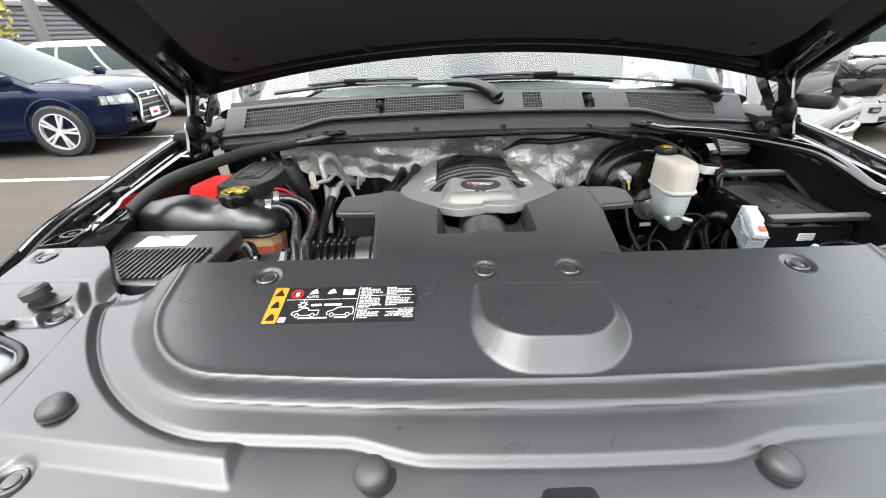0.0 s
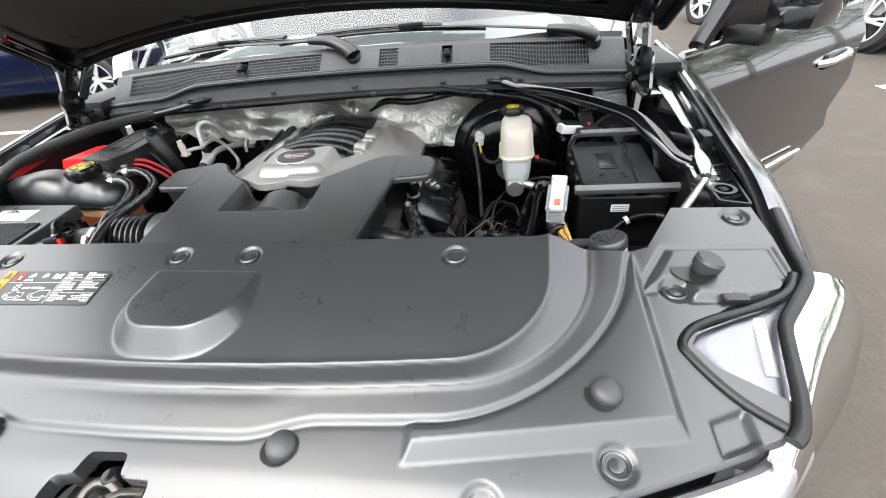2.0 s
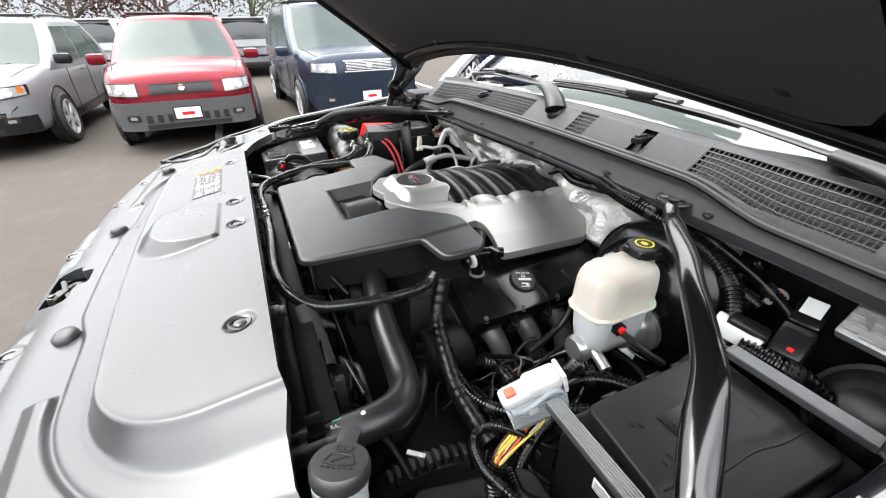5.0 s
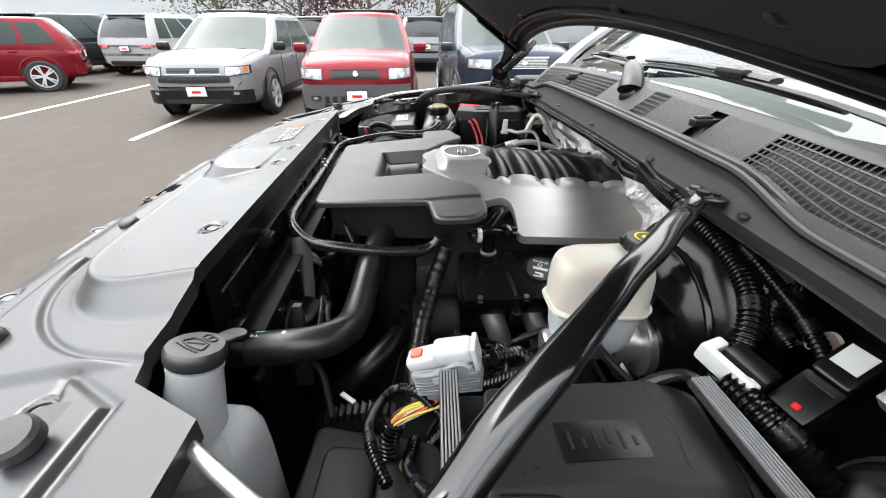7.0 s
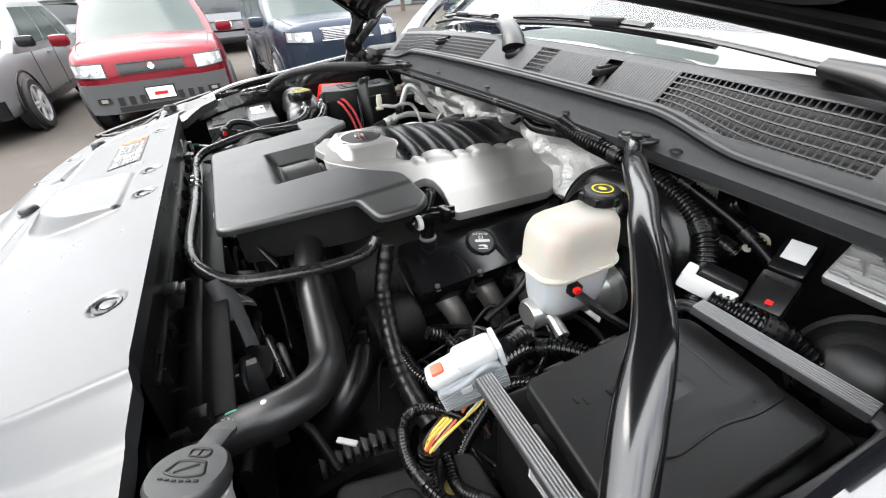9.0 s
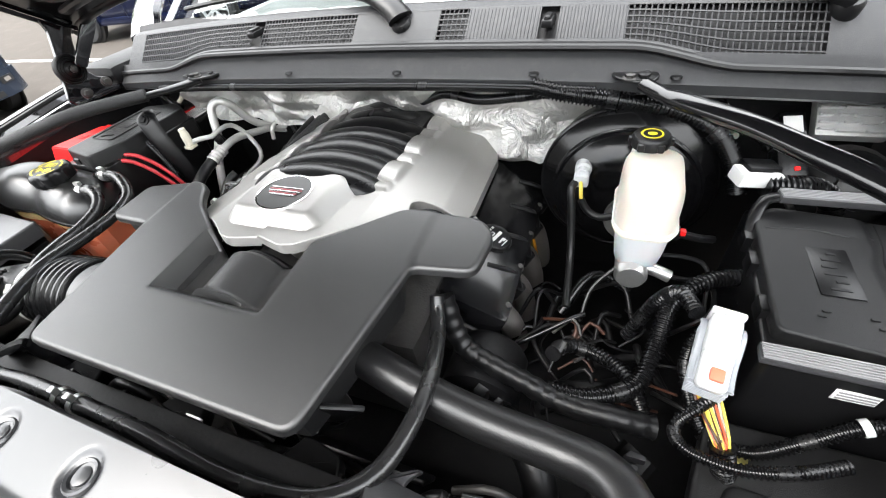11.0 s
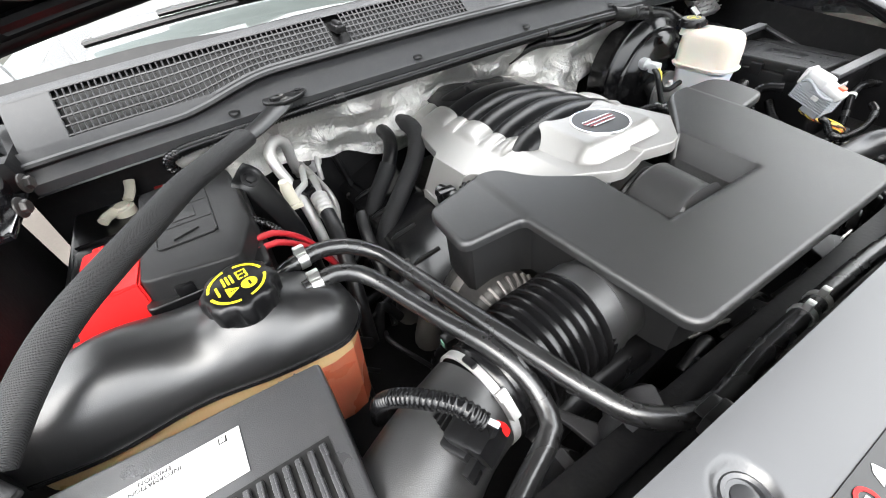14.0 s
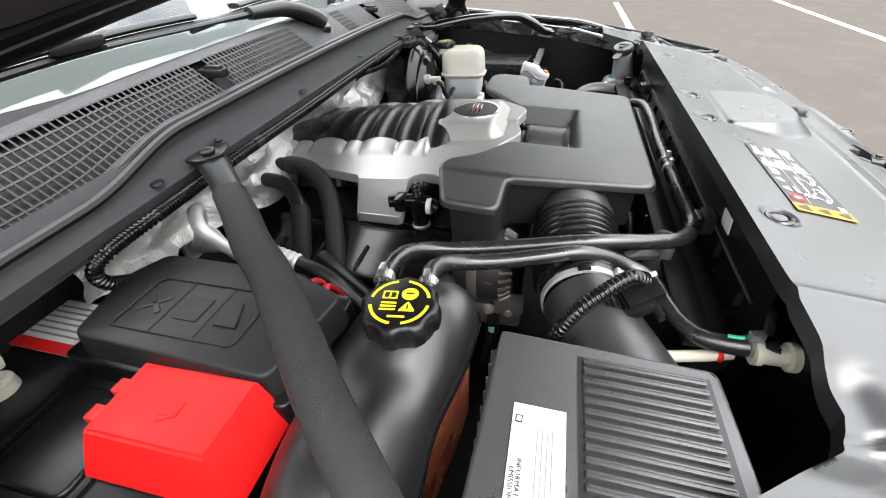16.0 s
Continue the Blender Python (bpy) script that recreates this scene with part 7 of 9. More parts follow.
part("arm", tube([(-0.556, 0.590, 1.228), (-0.543, 0.580, 1.221), (-0.534, 0.575, 1.195), (-0.522, 0.573, 1.160), (-0.508, 0.575, 1.10), (-0.50, 0.58, 0.98)], lambda q: 0.022 - 0.006 * min(1, q * 1.5), 12, 0.008, flat=0.3, up=(0.5, -0.6, 0.3)), M_BRACE, bkt)
part("bolt", bolt((-0.544, 0.575, 1.224), 0.008, 0.008, (0.3, -0.7, 0.6)), M_DEEP, bkt)

# ---- driver side: brake master cylinder and booster ----
brake = thing("brake_master_cylinder", (0.49, 0.58, 1.0), "milky brake fluid reservoir on its aluminium master cylinder", "brake reservoir")


def loft(sections, z_list):
    """Stacks outlines of equal length at rising heights into a closed body."""
    n = len(sections[0])
    V = [(x, y, z) for s, z in zip(sections, z_list) for x, y in s]
    F = [(i * n + k, i * n + (k + 1) % n, (i + 1) * n + (k + 1) % n, (i + 1) * n + k) for i in range(len(sections) - 1) for k in range(n)]
    return np.array(V), F + [tuple(range(n))[::-1], tuple(range((len(sections) - 1) * n, len(sections) * n))]


def grown(poly, g, c):
    return [(c[0] + (x - c[0]) * g, c[1] + (y - c[1]) * g) for x, y in poly]


rp = rounded([(0.468, 0.488), (0.522, 0.488), (0.536, 0.508), (0.538, 0.60), (0.522, 0.620), (0.470, 0.620), (0.456, 0.60), (0.456, 0.508)], 0.020, 5)
rc = (0.497, 0.553)
res = part("reservoir", loft([grown(rp, g, rc) for g in (0.92, 1.0, 1.05, 1.05, 1.0, 0.99, 0.975, 0.94, 0.87, 0.74, 0.5)], [1.126, 1.129, 1.132, 1.138, 1.141, 1.172, 1.186, 1.197, 1.205, 1.210, 1.212]), M_MILK, brake, "yellowed translucent upper reservoir")
part("reservoir_foot", loft([grown(rp, g, rc) for g in (0.66, 0.80, 0.87, 0.915)], [1.060, 1.068, 1.09, 1.1275]), M_TANKW, res, "bluish white lower half")
part("reservoir_rib", tube([(x, y, 1.1365) for x, y in grown(rp, 1.035, rc)] + [(*grown(rp, 1.035, rc)[0], 1.1365)], 0.0028, 6, 0.02), M_MILK, res)
part("reservoir_neck", lathe([(0.024, 0), (0.022, 0.012), (0.022, 0.02)], 24, Matrix.Translation((0.488, 0.606, 1.196))), M_MILK, res)
cap = part("cap", lathe([(0.024, 0), (0.0265, 0.002), (0.0265, 0.014), (0.024, 0.018), (0, 0.0185)], 30, Matrix.Translation((0.488, 0.608, 1.211))), M_BLACK, brake, "black brake fluid cap with yellow print")
for q in range(6):
    a = q * math.pi / 3
    part("grip", rbox((0.488 + 0.0255 * math.cos(a), 0.608 + 0.0255 * math.sin(a), 1.219), (0.010, 0.010, 0.012), 0.003), M_BLACK, cap)
part("printed_ring", sheet(oval(0.488, 0.608, 0.0150, 0.0150, 24), lambda x, y, d: 1.2302 + 0 * x, 0.001, holes=[oval(0.488, 0.608, 0.0125, 0.0125, 20)]), M_YEL, cap)
part("printed_symbol", sheet(oval(0.488, 0.608, 0.0065, 0.005, 16), lambda x, y, d: 1.2302 + 0 * x, 0.0015), M_YEL, cap)
part("cylinder", lathe([(0.0, 0), (0.020, 0.0), (0.024, 0.006), (0.024, 0.10), (0.030, 0.102), (0.030, 0.14), (0.05, 0.142), (0.05, 0.155)], 28, Matrix.Translation((0.492, 0.488, 1.052)) @ pose(0, 0, 0, -90, 0, 0)), M_ALU, brake, "aluminium master cylinder")
part("port", tube([(0.492, 0.52, 1.06), (0.53, 0.515, 1.05), (0.548, 0.512, 1.045)], 0.010, 12, 0.01), M_ALU, brake)
part("mount_web", rbox((0.49, 0.55, 1.07), (0.018, 0.06, 0.03), 0.004), M_ALU, brake)
part("level_sensor", cat(rbox((0.535, 0.53, 1.118), (0.022, 0.018, 0.016), 0.003), tube([(0.545, 0.53, 1.116), (0.575, 0.545, 1.10), (0.60, 0.57, 1.08)], 0.006, 8, 0.01)), M_BLACK, brake)
part("red_lock", rbox((0.548, 0.525, 1.124), (0.008, 0.010, 0.008), 0.002), M_RED, brake)
for pts in ([(0.548, 0.512, 1.045), (0.60, 0.50, 1.05), (0.60, 0.46, 1.035), (0.57, 0.45, 1.0), (0.55, 0.47, 0.94)], [(0.515, 0.56, 1.04), (0.57, 0.555, 1.05), (0.60, 0.54, 1.045), (0.605, 0.50, 1.0)], [(0.475, 0.53, 1.035), (0.44, 0.50, 1.0), (0.43, 0.46, 0.96)]):
    part("brake_line", tube(pts, 0.0035, 8, 0.01), M_BLACK, brake, "thin steel brake line")
M_BOOST = mat("baked black enamel", (0.003, 0.003, 0.0033), 0.16, spec=0.4, bump=0.05, dust=0.01)
booster = thing("brake_booster", (0.48, 0.74, 0.95), "large glossy black brake booster drum", "brake booster")
part("drum", lathe([(0.04, -0.03), (0.075, -0.026), (0.105, -0.012), (0.112, -0.002), (0.118, 0.002), (0.135, 0.012), (0.143, 0.022), (0.147, 0.026), (0.147, 0.036), (0.142, 0.04), (0.136, 0.09), (0.08, 0.12)], 48, Matrix.Translation((0.468, 0.668, 1.082)) @ pose(0, 0, 0, -90, 0, 0)), M_BOOST, booster)
part("crimp_ring", lathe([(0.1475, 0.024), (0.150, 0.026), (0.150, 0.036), (0.1475, 0.038)], 48, Matrix.Translation((0.468, 0.668, 1.082)) @ pose(0, 0, 0, -90, 0, 0)), M_BOOST, booster)
for q in (0.9, 2.3, 4.0, 5.4):
    part("crimp_tab", rbox((0.475 + 0.132 * math.cos(q), 0.708, 1.075 + 0.132 * math.sin(q)), (0.012, 0.012, 0.012), 0.002), M_BLACK, booster)
part("vacuum_port", cat(lathe([(0.014, 0), (0.014, 0.02), (0.010, 0.022), (0.010, 0.035)], 18, Matrix.Translation((0.398, 0.66, 1.14)) @ pose(0, 0, 0, 90, 0, 0)), rbox((0.398, 0.618, 1.137), (0.024, 0.022, 0.022), 0.005)), M_GREY, booster, "grey sensor on the booster")
part("sticker", rbox((0.490, 0.634, 0.985), (0.034, 0.0012, 0.011), 0.0004, pose(0, 0, 0, -12, 0, 3)), M_WHT, booster, "small white paper sticker")
part("face_ring", lathe([(0.1185, -0.001), (0.1205, -0.003), (0.1225, -0.001), (0.124, 0.003)], 48, Matrix.Translation((0.468, 0.668, 1.082)) @ pose(0, 0, 0, -90, 0, 0)), M_GLOSS, booster)
part("sensor_wire", tube([(0.398, 0.612, 1.140), (0.400, 0.600, 1.128), (0.402, 0.598, 1.112)], 0.003, 8, 0.006), M_WIRE_Y, booster, "yellow sensor wire")
hose("brake_vacuum_pipe", [(0.402, 0.600, 1.108), (0.415, 0.596, 1.088), (0.436, 0.590, 1.082), (0.455, 0.585, 1.092), (0.470, 0.580, 1.098)], 0.0062, "short black hose to the brake reservoir", n=14)
hose("vacuum_hose", [(0.398, 0.625, 1.135), (0.385, 0.60, 1.13), (0.39, 0.585, 1.09), (0.398, 0.55, 1.02), (0.404, 0.47, 0.98)], 0.0065, "black vacuum hose at the booster", n=14)

# ---- driver side: main fuse box ----
fbx = thing("main_fuse_box", (0.72, 0.47, 0.95), "black main fuse box with a flat embossed lid", "fuse box")
part("base", prism(rounded([(0.625, 0.345), (0.815, 0.335), (0.83, 0.61), (0.64, 0.625)], 0.012), 0.95, 1.105, 0.004), M_BLACK, fbx)
lp = rounded([(0.635, 0.375), (0.805, 0.355), (0.815, 0.585), (0.66, 0.60), (0.637, 0.565)], 0.012)
lid = part("lid", rimmed(lp, lambda x, y, d: 1.1215 + 0.02 * (y - 0.37) + 0.004 * smooth(0.756, 0.750, x - 0.008 * smooth(0.50, 0.53, y)) + 0 * d, 0.005, 0.004, 0.018), M_LID, fbx, "flat black lid with embossed writing panel", angle=50)
def lidz(y):
    return 1.1255 + 0.02 * (y - 0.37)


part("embossed_panel", rbox((0.707, 0.479, lidz(0.479) + 0.0002), (0.042, 0.084, 0.0014), 0.0006), M_BLACK, lid, "dark embossed panel")
for i, (w, dx) in enumerate(((0.020, 0.0), (0.012, 0.004), (0.022, 0.0), (0.016, -0.003), (0.020, 0.001), (0.010, 0.003))):
    part("embossed_bar", rbox((0.707 + dx, 0.448 + 0.0125 * i, lidz(0.479) + 0.0012), (w, 0.0036, 0.0012), 0.0005), M_LID, lid)
for x, y in ((0.68, 0.404), (0.686, 0.412), (0.732, 0.398), (0.728, 0.41)):
    part("embossed_mark", rbox((x, y, lidz(y) + 0.001), (0.008, 0.003, 0.002), 0.0008), M_LID, lid)
for pts_ in ([(0.752, 0.372), (0.756, 0.42), (0.764, 0.445), (0.764, 0.50), (0.772, 0.54), (0.774, 0.582)], [(0.648, 0.55), (0.70, 0.555), (0.735, 0.548), (0.764, 0.552)]):
    part("lid_ridge", tube([(x, y, lidz(y) + 0.0002 - 0.004 * (x > 0.757)) for x, y in pts_], 0.0016, 6, 0.01), M_LID, lid)
for y in (0.42, 0.50, 0.55):
    part("lid_clip", rbox((0.634, y, 1.105), (0.014, 0.028, 0.026), 0.003), M_BLACK, lid)
for x in (0.69, 0.76):
    part("lid_clip", rbox((x, 0.355, 1.103), (0.03, 0.014, 0.024), 0.003), M_BLACK, lid)


def ribbed_rail(a, b, name, label, w=0.021):
    t = thing(name, a, label, "rail", "fuse box rails")
    a, b = Vector(a), Vector(b)
    d = (b - a).normalized()
    side = d.cross(Vector((0, 0, 1))).normalized()
    L = (b - a).length
    m = Matrix.Translation((a + b) / 2) @ Matrix((d, side, d.cross(side) * -1)).transposed().to_4x4()
    part("strip", rbox((0, 0, 0), (L, w, 0.010), 0.002, m), M_RIBD, t)
    for i in range(6):
        part("groove_rib", rbox((0, 0, 0), (L * 0.985, w * 0.085, 0.004), 0.0006, m @ Matrix.Translation((0, w * (-0.40 + 0.16 * i), 0.006))), M_RIB, t)
    return t


r1 = ribbed_rail((0.612, 0.338, 1.126), (0.826, 0.330, 1.130), "hold_down_strap", "grey ribbed hold-down strap along the fuse box")
part("strap_foot", rbox((0.831, 0.330, 1.11), (0.012, 0.022, 0.05), 0.004), M_RIBD, r1)
r2 = ribbed_rail((0.662, 0.594, 1.152), (0.826, 0.603, 1.148), "hold_down_strap", "second grey ribbed hold-down strap")
part("strap_foot", tube([(0.822, 0.603, 1.147), (0.838, 0.600, 1.145), (0.842, 0.585, 1.138), (0.836, 0.52, 1.118), (0.828, 0.48, 1.10)], 0.0085, 10, 0.012, flat=0.7), M_RIBD, r2)
part("strap_hook", tube([(0.664, 0.594, 1.150), (0.648, 0.590, 1.146), (0.638, 0.572, 1.130), (0.634, 0.55, 1.11)], 0.0085, 10, 0.01, flat=0.7), M_BLACK, r2)
side = thing("fuse_box_sticker", (0.70, 0.30, 1.1), "small white printed sticker on the fuse box side", "sticker")
part("paper", rbox((0.715, 0.3400, 1.078), (0.040, 0.0014, 0.018), 0.0004), M_WHT, side)
for i in range(3):
    part("print_bar", rbox((0.715, 0.3390, 1.073 + 0.005 * i), (0.034, 0.0008, 0.002), 0), M_RIB, side)
tray = thing("battery_tray", (0.70, 0.20, 0.95), "black stamped tray panel ahead of the fuse box", "tray")
part("panel", prism(rounded([(0.56, 0.16), (0.80, 0.14), (0.82, 0.33), (0.60, 0.33)], 0.02), 0.96, 0.985, 0.006), M_LID, tray)
part("raised_panel", prism(rounded([(0.60, 0.18), (0.76, 0.17), (0.76, 0.24), (0.61, 0.25)], 0.02), 0.984, 0.996, 0.006), M_LID, tray)
part("bolt", bolt((0.70, 0.21, 0.996), 0.008, 0.008), M_DEEP, tray)
part("green_mark", lathe([(0.010, 0), (0.008, 0.002)], 14, Matrix.Translation((0.63, 0.285, 0.987))), M_BRASS, tray)
comb = thing("ribbed_crossmember", (0.52, 0.24, 0.93), "dark toothed plastic strip low in the bay", "bracket")
part("strip", tube([(0.530, 0.275, 0.945), (0.505, 0.235, 0.925), (0.490, 0.19, 0.905), (0.483, 0.13, 0.885)], 0.024, 8, 0.02, flat=0.5), M_DEEP, comb)
for i in range(10):
    y_ = 0.262 - 0.0125 * i
    x_, z_ = float(np.interp(y_, (0.13, 0.19, 0.235, 0.275), (0.483, 0.490, 0.505, 0.530))), float(np.interp(y_, (0.13, 0.19, 0.235, 0.275), (0.897, 0.917, 0.937, 0.957)))
    part("tooth", prism([(x_ - 0.014, y_ - 0.004), (x_ + 0.012, y_ - 0.004), (x_ + 0.012, y_ + 0.002), (x_ - 0.006, y_ + 0.005)], z_ - 0.008, z_ + 0.014, 0.001), M_RIBD, comb)
part("white_tag", rbox((0.50, 0.19, 0.965), (0.03, 0.008, 0.004), 0.001, pose(0, 0, 0, 0, 0, 50)), M_WHT, comb)

# grey module connector with its bundle of wires
cn = thing("module_connector", (0.575, 0.335, 1.05), "pale grey lever connector with a bundle of wires", "connector")
mc_ = Matrix.Translation((0.577, 0.336, 1.107)) @ pose(0, 0, 0, 15, 0, -11)
M_CONN = mat("blue grey connector plastic", (0.27, 0.285, 0.305), 0.42, var=0.1, coarse=40)
part("housing", rbox((0, 0, 0), (0.034, 0.078, 0.038), 0.003, mc_ @ Matrix.Translation((0, 0, -0.014))), M_CONN, cn)
hood_ = part("shell", cat(rbox((0, 0, 0), (0.032, 0.052, 0.026), 0.011, mc_ @ Matrix.Translation((0, 0.016, 0.018)), seg=4), rbox((0, 0, 0), (0.030, 0.050, 0.020), 0.009, mc_ @ Matrix.Translation((0, -0.020, 0.012)) @ pose(0, 0, 0, 8, 0, 0), seg=4)), M_PALE, cn, "off-white connector hood")
part("end_plate", rbox((0, 0, 0), (0.034, 0.007, 0.034), 0.003, mc_ @ Matrix.Translation((0, 0.043, 0.013))), M_PALE, hood_)
for k in (-1, 1):
    part("lever", cat(tube([mc_ @ Vector((0.0185 * k, y, z)) for y, z in ((-0.038, 0.004), (-0.022, 0.000), (-0.004, 0.003), (0.012, 0.011), (0.026, 0.014), (0.036, 0.006))], 0.0042, 8, 0.006, flat=0.6), lathe([(0.0105, 0), (0.0105, 0.002), (0.006, 0.003), (0, 0.003)], 18, mc_ @ Matrix.Translation((0.0172 * k, 0.020, 0.002)) @ pose(0, 0, 0, 0, 90 * k, 0))), M_CONN, cn, "grey locking lever")
    part("latch", rbox((0, 0, 0), (0.006, 0.014, 0.009), 0.002, mc_ @ Matrix.Translation((0.018 * k, -0.008, -0.010))), M_PALE, cn)
for i in range(7):
    part("side_rib", rbox((0, 0, 0), (0.0385, 0.082, 0.0020), 0.0005, mc_ @ Matrix.Translation((0, 0.001, -0.032 + 0.0048 * i))), M_CONN, cn)
part("orange_lock", rbox((0, 0, 0), (0.014, 0.015, 0.007), 0.003, mc_ @ Matrix.Translation((0.002, -0.030, 0.022))), mat("orange plastic", (0.75, 0.14, 0.08), 0.45), cn, "orange lock tab")
part("skirt", rbox((0, 0, 0), (0.028, 0.040, 0.018), 0.005, mc_ @ Matrix.Translation((0, -0.014, -0.040))), M_CONN, cn)
wr = random.Random(11)
for i in range(20):
    a, b = wr.uniform(-0.011, 0.011), wr.uniform(-0.030, 0.006)
    p0 = mc_ @ Vector((a, b, -0.046))
    part("wire", tube([p0, p0 + Vector((0.002, -0.008, -0.010)), Vector((0.597 + a * 0.7, 0.278 + b * 0.3, 1.036 + wr.uniform(-0.004, 0.004))), Vector((0.604 + a * 0.3, 0.266, 1.018)), Vector((0.612 + a * 0.2, 0.262, 0.985))], 0.0016, 6, 0.008),
         (M_WIRE_Y, M_WIRE_W, M_WIRE_Y, M_WIRE_R, M_WIRE_B)[i % 5], cn)
part("wire_sleeve", tube([(0.600, 0.272, 1.030), (0.606, 0.264, 1.008), (0.614, 0.262, 0.98), (0.63, 0.26, 0.95)], 0.0125, 14, 0.004, pitch=0.006, depth=0.15), M_LOOM, cn, "corrugated black sleeve")

# looms and hoses on the driver side
def loom(pts, r, label, pitch=0.005):
    t = hose("wiring_loom", pts, r, label, M_LOOM, "wiring", pitch=pitch, depth=0.24, n=12)
    C = spline(pts, 0.004)
    for q in (0.3, 0.72):
        k = int(len(C) * q)
        part("tape_band", tube(C[k:k + 5], r * 1.12, 12, 0.006), M_RUBBER, t)
    return t


loom([(0.600, 0.330, 1.040), (0.572, 0.300, 1.050), (0.550, 0.276, 1.036), (0.562, 0.255, 1.034), (0.606, 0.243, 1.045), (0.653, 0.248, 1.062), (0.70, 0.270, 1.060)], 0.0065, "corrugated loom curling round the grey connector")
loom([(0.598, 0.295, 0.99), (0.64, 0.288, 1.0), (0.68, 0.300, 1.03), (0.725, 0.318, 1.06), (0.775, 0.322, 1.07), (0.815, 0.30, 1.07), (0.835, 0.27, 1.05)], 0.0075, "corrugated loom with a white clip along the tray")
part("loom_clip", lathe([(0.0095, -0.004), (0.0095, 0.004)], 14, Matrix.Translation((0.725, 0.318, 1.06)) @ pose(0, 0, 0, 0, 65, 15)), M_WHT, bpy.data.objects["wiring_loom.001"])
loom([(0.565, 0.40, 1.10), (0.55, 0.44, 1.09), (0.53, 0.46, 1.04), (0.50, 0.44, 0.97)], 0.0095, "thick corrugated loom behind the connector", 0.006)
loom([(0.30, 0.69, 1.262), (0.36, 0.69, 1.250), (0.43, 0.695, 1.240), (0.50, 0.70, 1.226), (0.55, 0.703, 1.208), (0.59, 0.695, 1.185), (0.618, 0.675, 1.150), (0.632, 0.65, 1.11)], 0.0135, "thick corrugated loom below the cowl", 0.0062)
loom([(0.45, 0.715, 1.243), (0.53, 0.72, 1.225), (0.58, 0.728, 1.205), (0.62, 0.735, 1.185), (0.66, 0.732, 1.165), (0.672, 0.725, 1.15)], 0.009, "corrugated loom to the relay")
loom([(0.60, 0.745, 1.215), (0.575, 0.74, 1.19), (0.585, 0.73, 1.165), (0.62, 0.735, 1.15)], 0.011, "short corrugated loom loop at the firewall", 0.006)
loom([(0.655, 0.635, 1.140), (0.70, 0.645, 1.135), (0.735, 0.665, 1.12), (0.765, 0.675, 1.09), (0.77, 0.665, 1.04)], 0.0155, "thick corrugated loom behind the fuse box", 0.007)
loom([(-0.602, 0.712, 1.186), (-0.628, 0.712, 1.205), (-0.634, 0.706, 1.228), (-0.612, 0.700, 1.240), (-0.55, 0.694, 1.246), (-0.40, 0.69, 1.252), (-0.2, 0.682, 1.258), (0.0, 0.682, 1.262), (0.2, 0.684, 1.262), (0.40, 0.688, 1.256)], 0.0075, "corrugated loom clipped along the cowl")
loom([(0.06, 0.76, 1.20), (0.12, 0.74, 1.225), (0.20, 0.71, 1.228), (0.28, 0.70, 1.24), (0.36, 0.70, 1.252)], 0.0085, "corrugated loom rising behind the engine")
loom([(0.40, 0.36, 1.00), (0.41, 0.39, 0.98), (0.44, 0.40, 0.97), (0.48, 0.385, 0.975), (0.51, 0.35, 0.985), (0.535, 0.30, 0.97)], 0.0105, "taped corrugated loom low beside the engine", 0.006)
loom([(0.664, 0.524, 1.06), (0.597, 0.497, 1.065), (0.55, 0.455, 1.05), (0.535, 0.40, 1.015), (0.515, 0.345, 0.995), (0.46, 0.315, 0.985), (0.40, 0.31, 0.985)], 0.0115, "thick corrugated loom looping below the brake reservoir", 0.006)
loom([(0.60, 0.43, 1.05), (0.575, 0.40, 1.03), (0.575, 0.36, 1.0), (0.60, 0.31, 0.97), (0.65, 0.29, 0.96)], 0.009, "corrugated loom beside the grey connector", 0.006)
hose("taped_harness", [(0.238, 0.36, 1.085), (0.262, 0.336, 1.030), (0.290, 0.325, 1.006), (0.363, 0.308, 0.996), (0.424, 0.298, 0.982), (0.485, 0.294, 0.985), (0.54, 0.30, 0.975)], 0.0155, "thick cloth-taped wiring harness", M_RUBBER, "wiring", n=16, pitch=0.019, depth=0.10)
hose("steel_pipe", [(0.319, 0.391, 0.936), (0.37, 0.416, 0.962), (0.421, 0.442, 0.990), (0.435, 0.452, 0.99)], 0.0042, "thin black metal pipe beside the engine", M_GLOSS, "pipe")
clut = random.Random(21)
for i in range(26):
    x, y = clut.uniform(0.34, 0.60), clut.uniform(0.30, 0.62)
    z = clut.uniform(0.86, 0.95)
    a = clut.uniform(0, 6.28)
    L = clut.uniform(0.05, 0.13)
    hose("engine_wire", [(x, y, z), (x + L * 0.5 * math.cos(a), y + L * 0.5 * math.sin(a), z + clut.uniform(0, 0.04)), (x + L * math.cos(a + 0.5), y + L * math.sin(a + 0.5), z - 0.02)], clut.choice((0.003, 0.004, 0.006, 0.009)),
         "thin wire among the dark engine parts", clut.choice((M_RUBBER, M_RUBBER, M_DEEP, M_LOOM, M_DEEP)), "wiring")
for i in range(16):
    x, y, z = clut.uniform(0.40, 0.50), clut.uniform(0.36, 0.46), clut.uniform(0.92, 0.98)
    a, L = clut.uniform(0, 6.28), clut.uniform(0.04, 0.09)
    hose("loose_wire", [(x, y, z), (x + L * 0.5 * math.cos(a), y + L * 0.5 * math.sin(a), z + clut.uniform(0.0, 0.03)), (x + L * math.cos(a + 0.8), y + L * math.sin(a + 0.8), z - 0.01)], clut.choice((0.002, 0.003)),
         "coloured wire low beside the engine", clut.choice((M_WIRE_B, M_WIRE_B, M_RUBBER, M_DEEP, M_CAST)), "wiring")
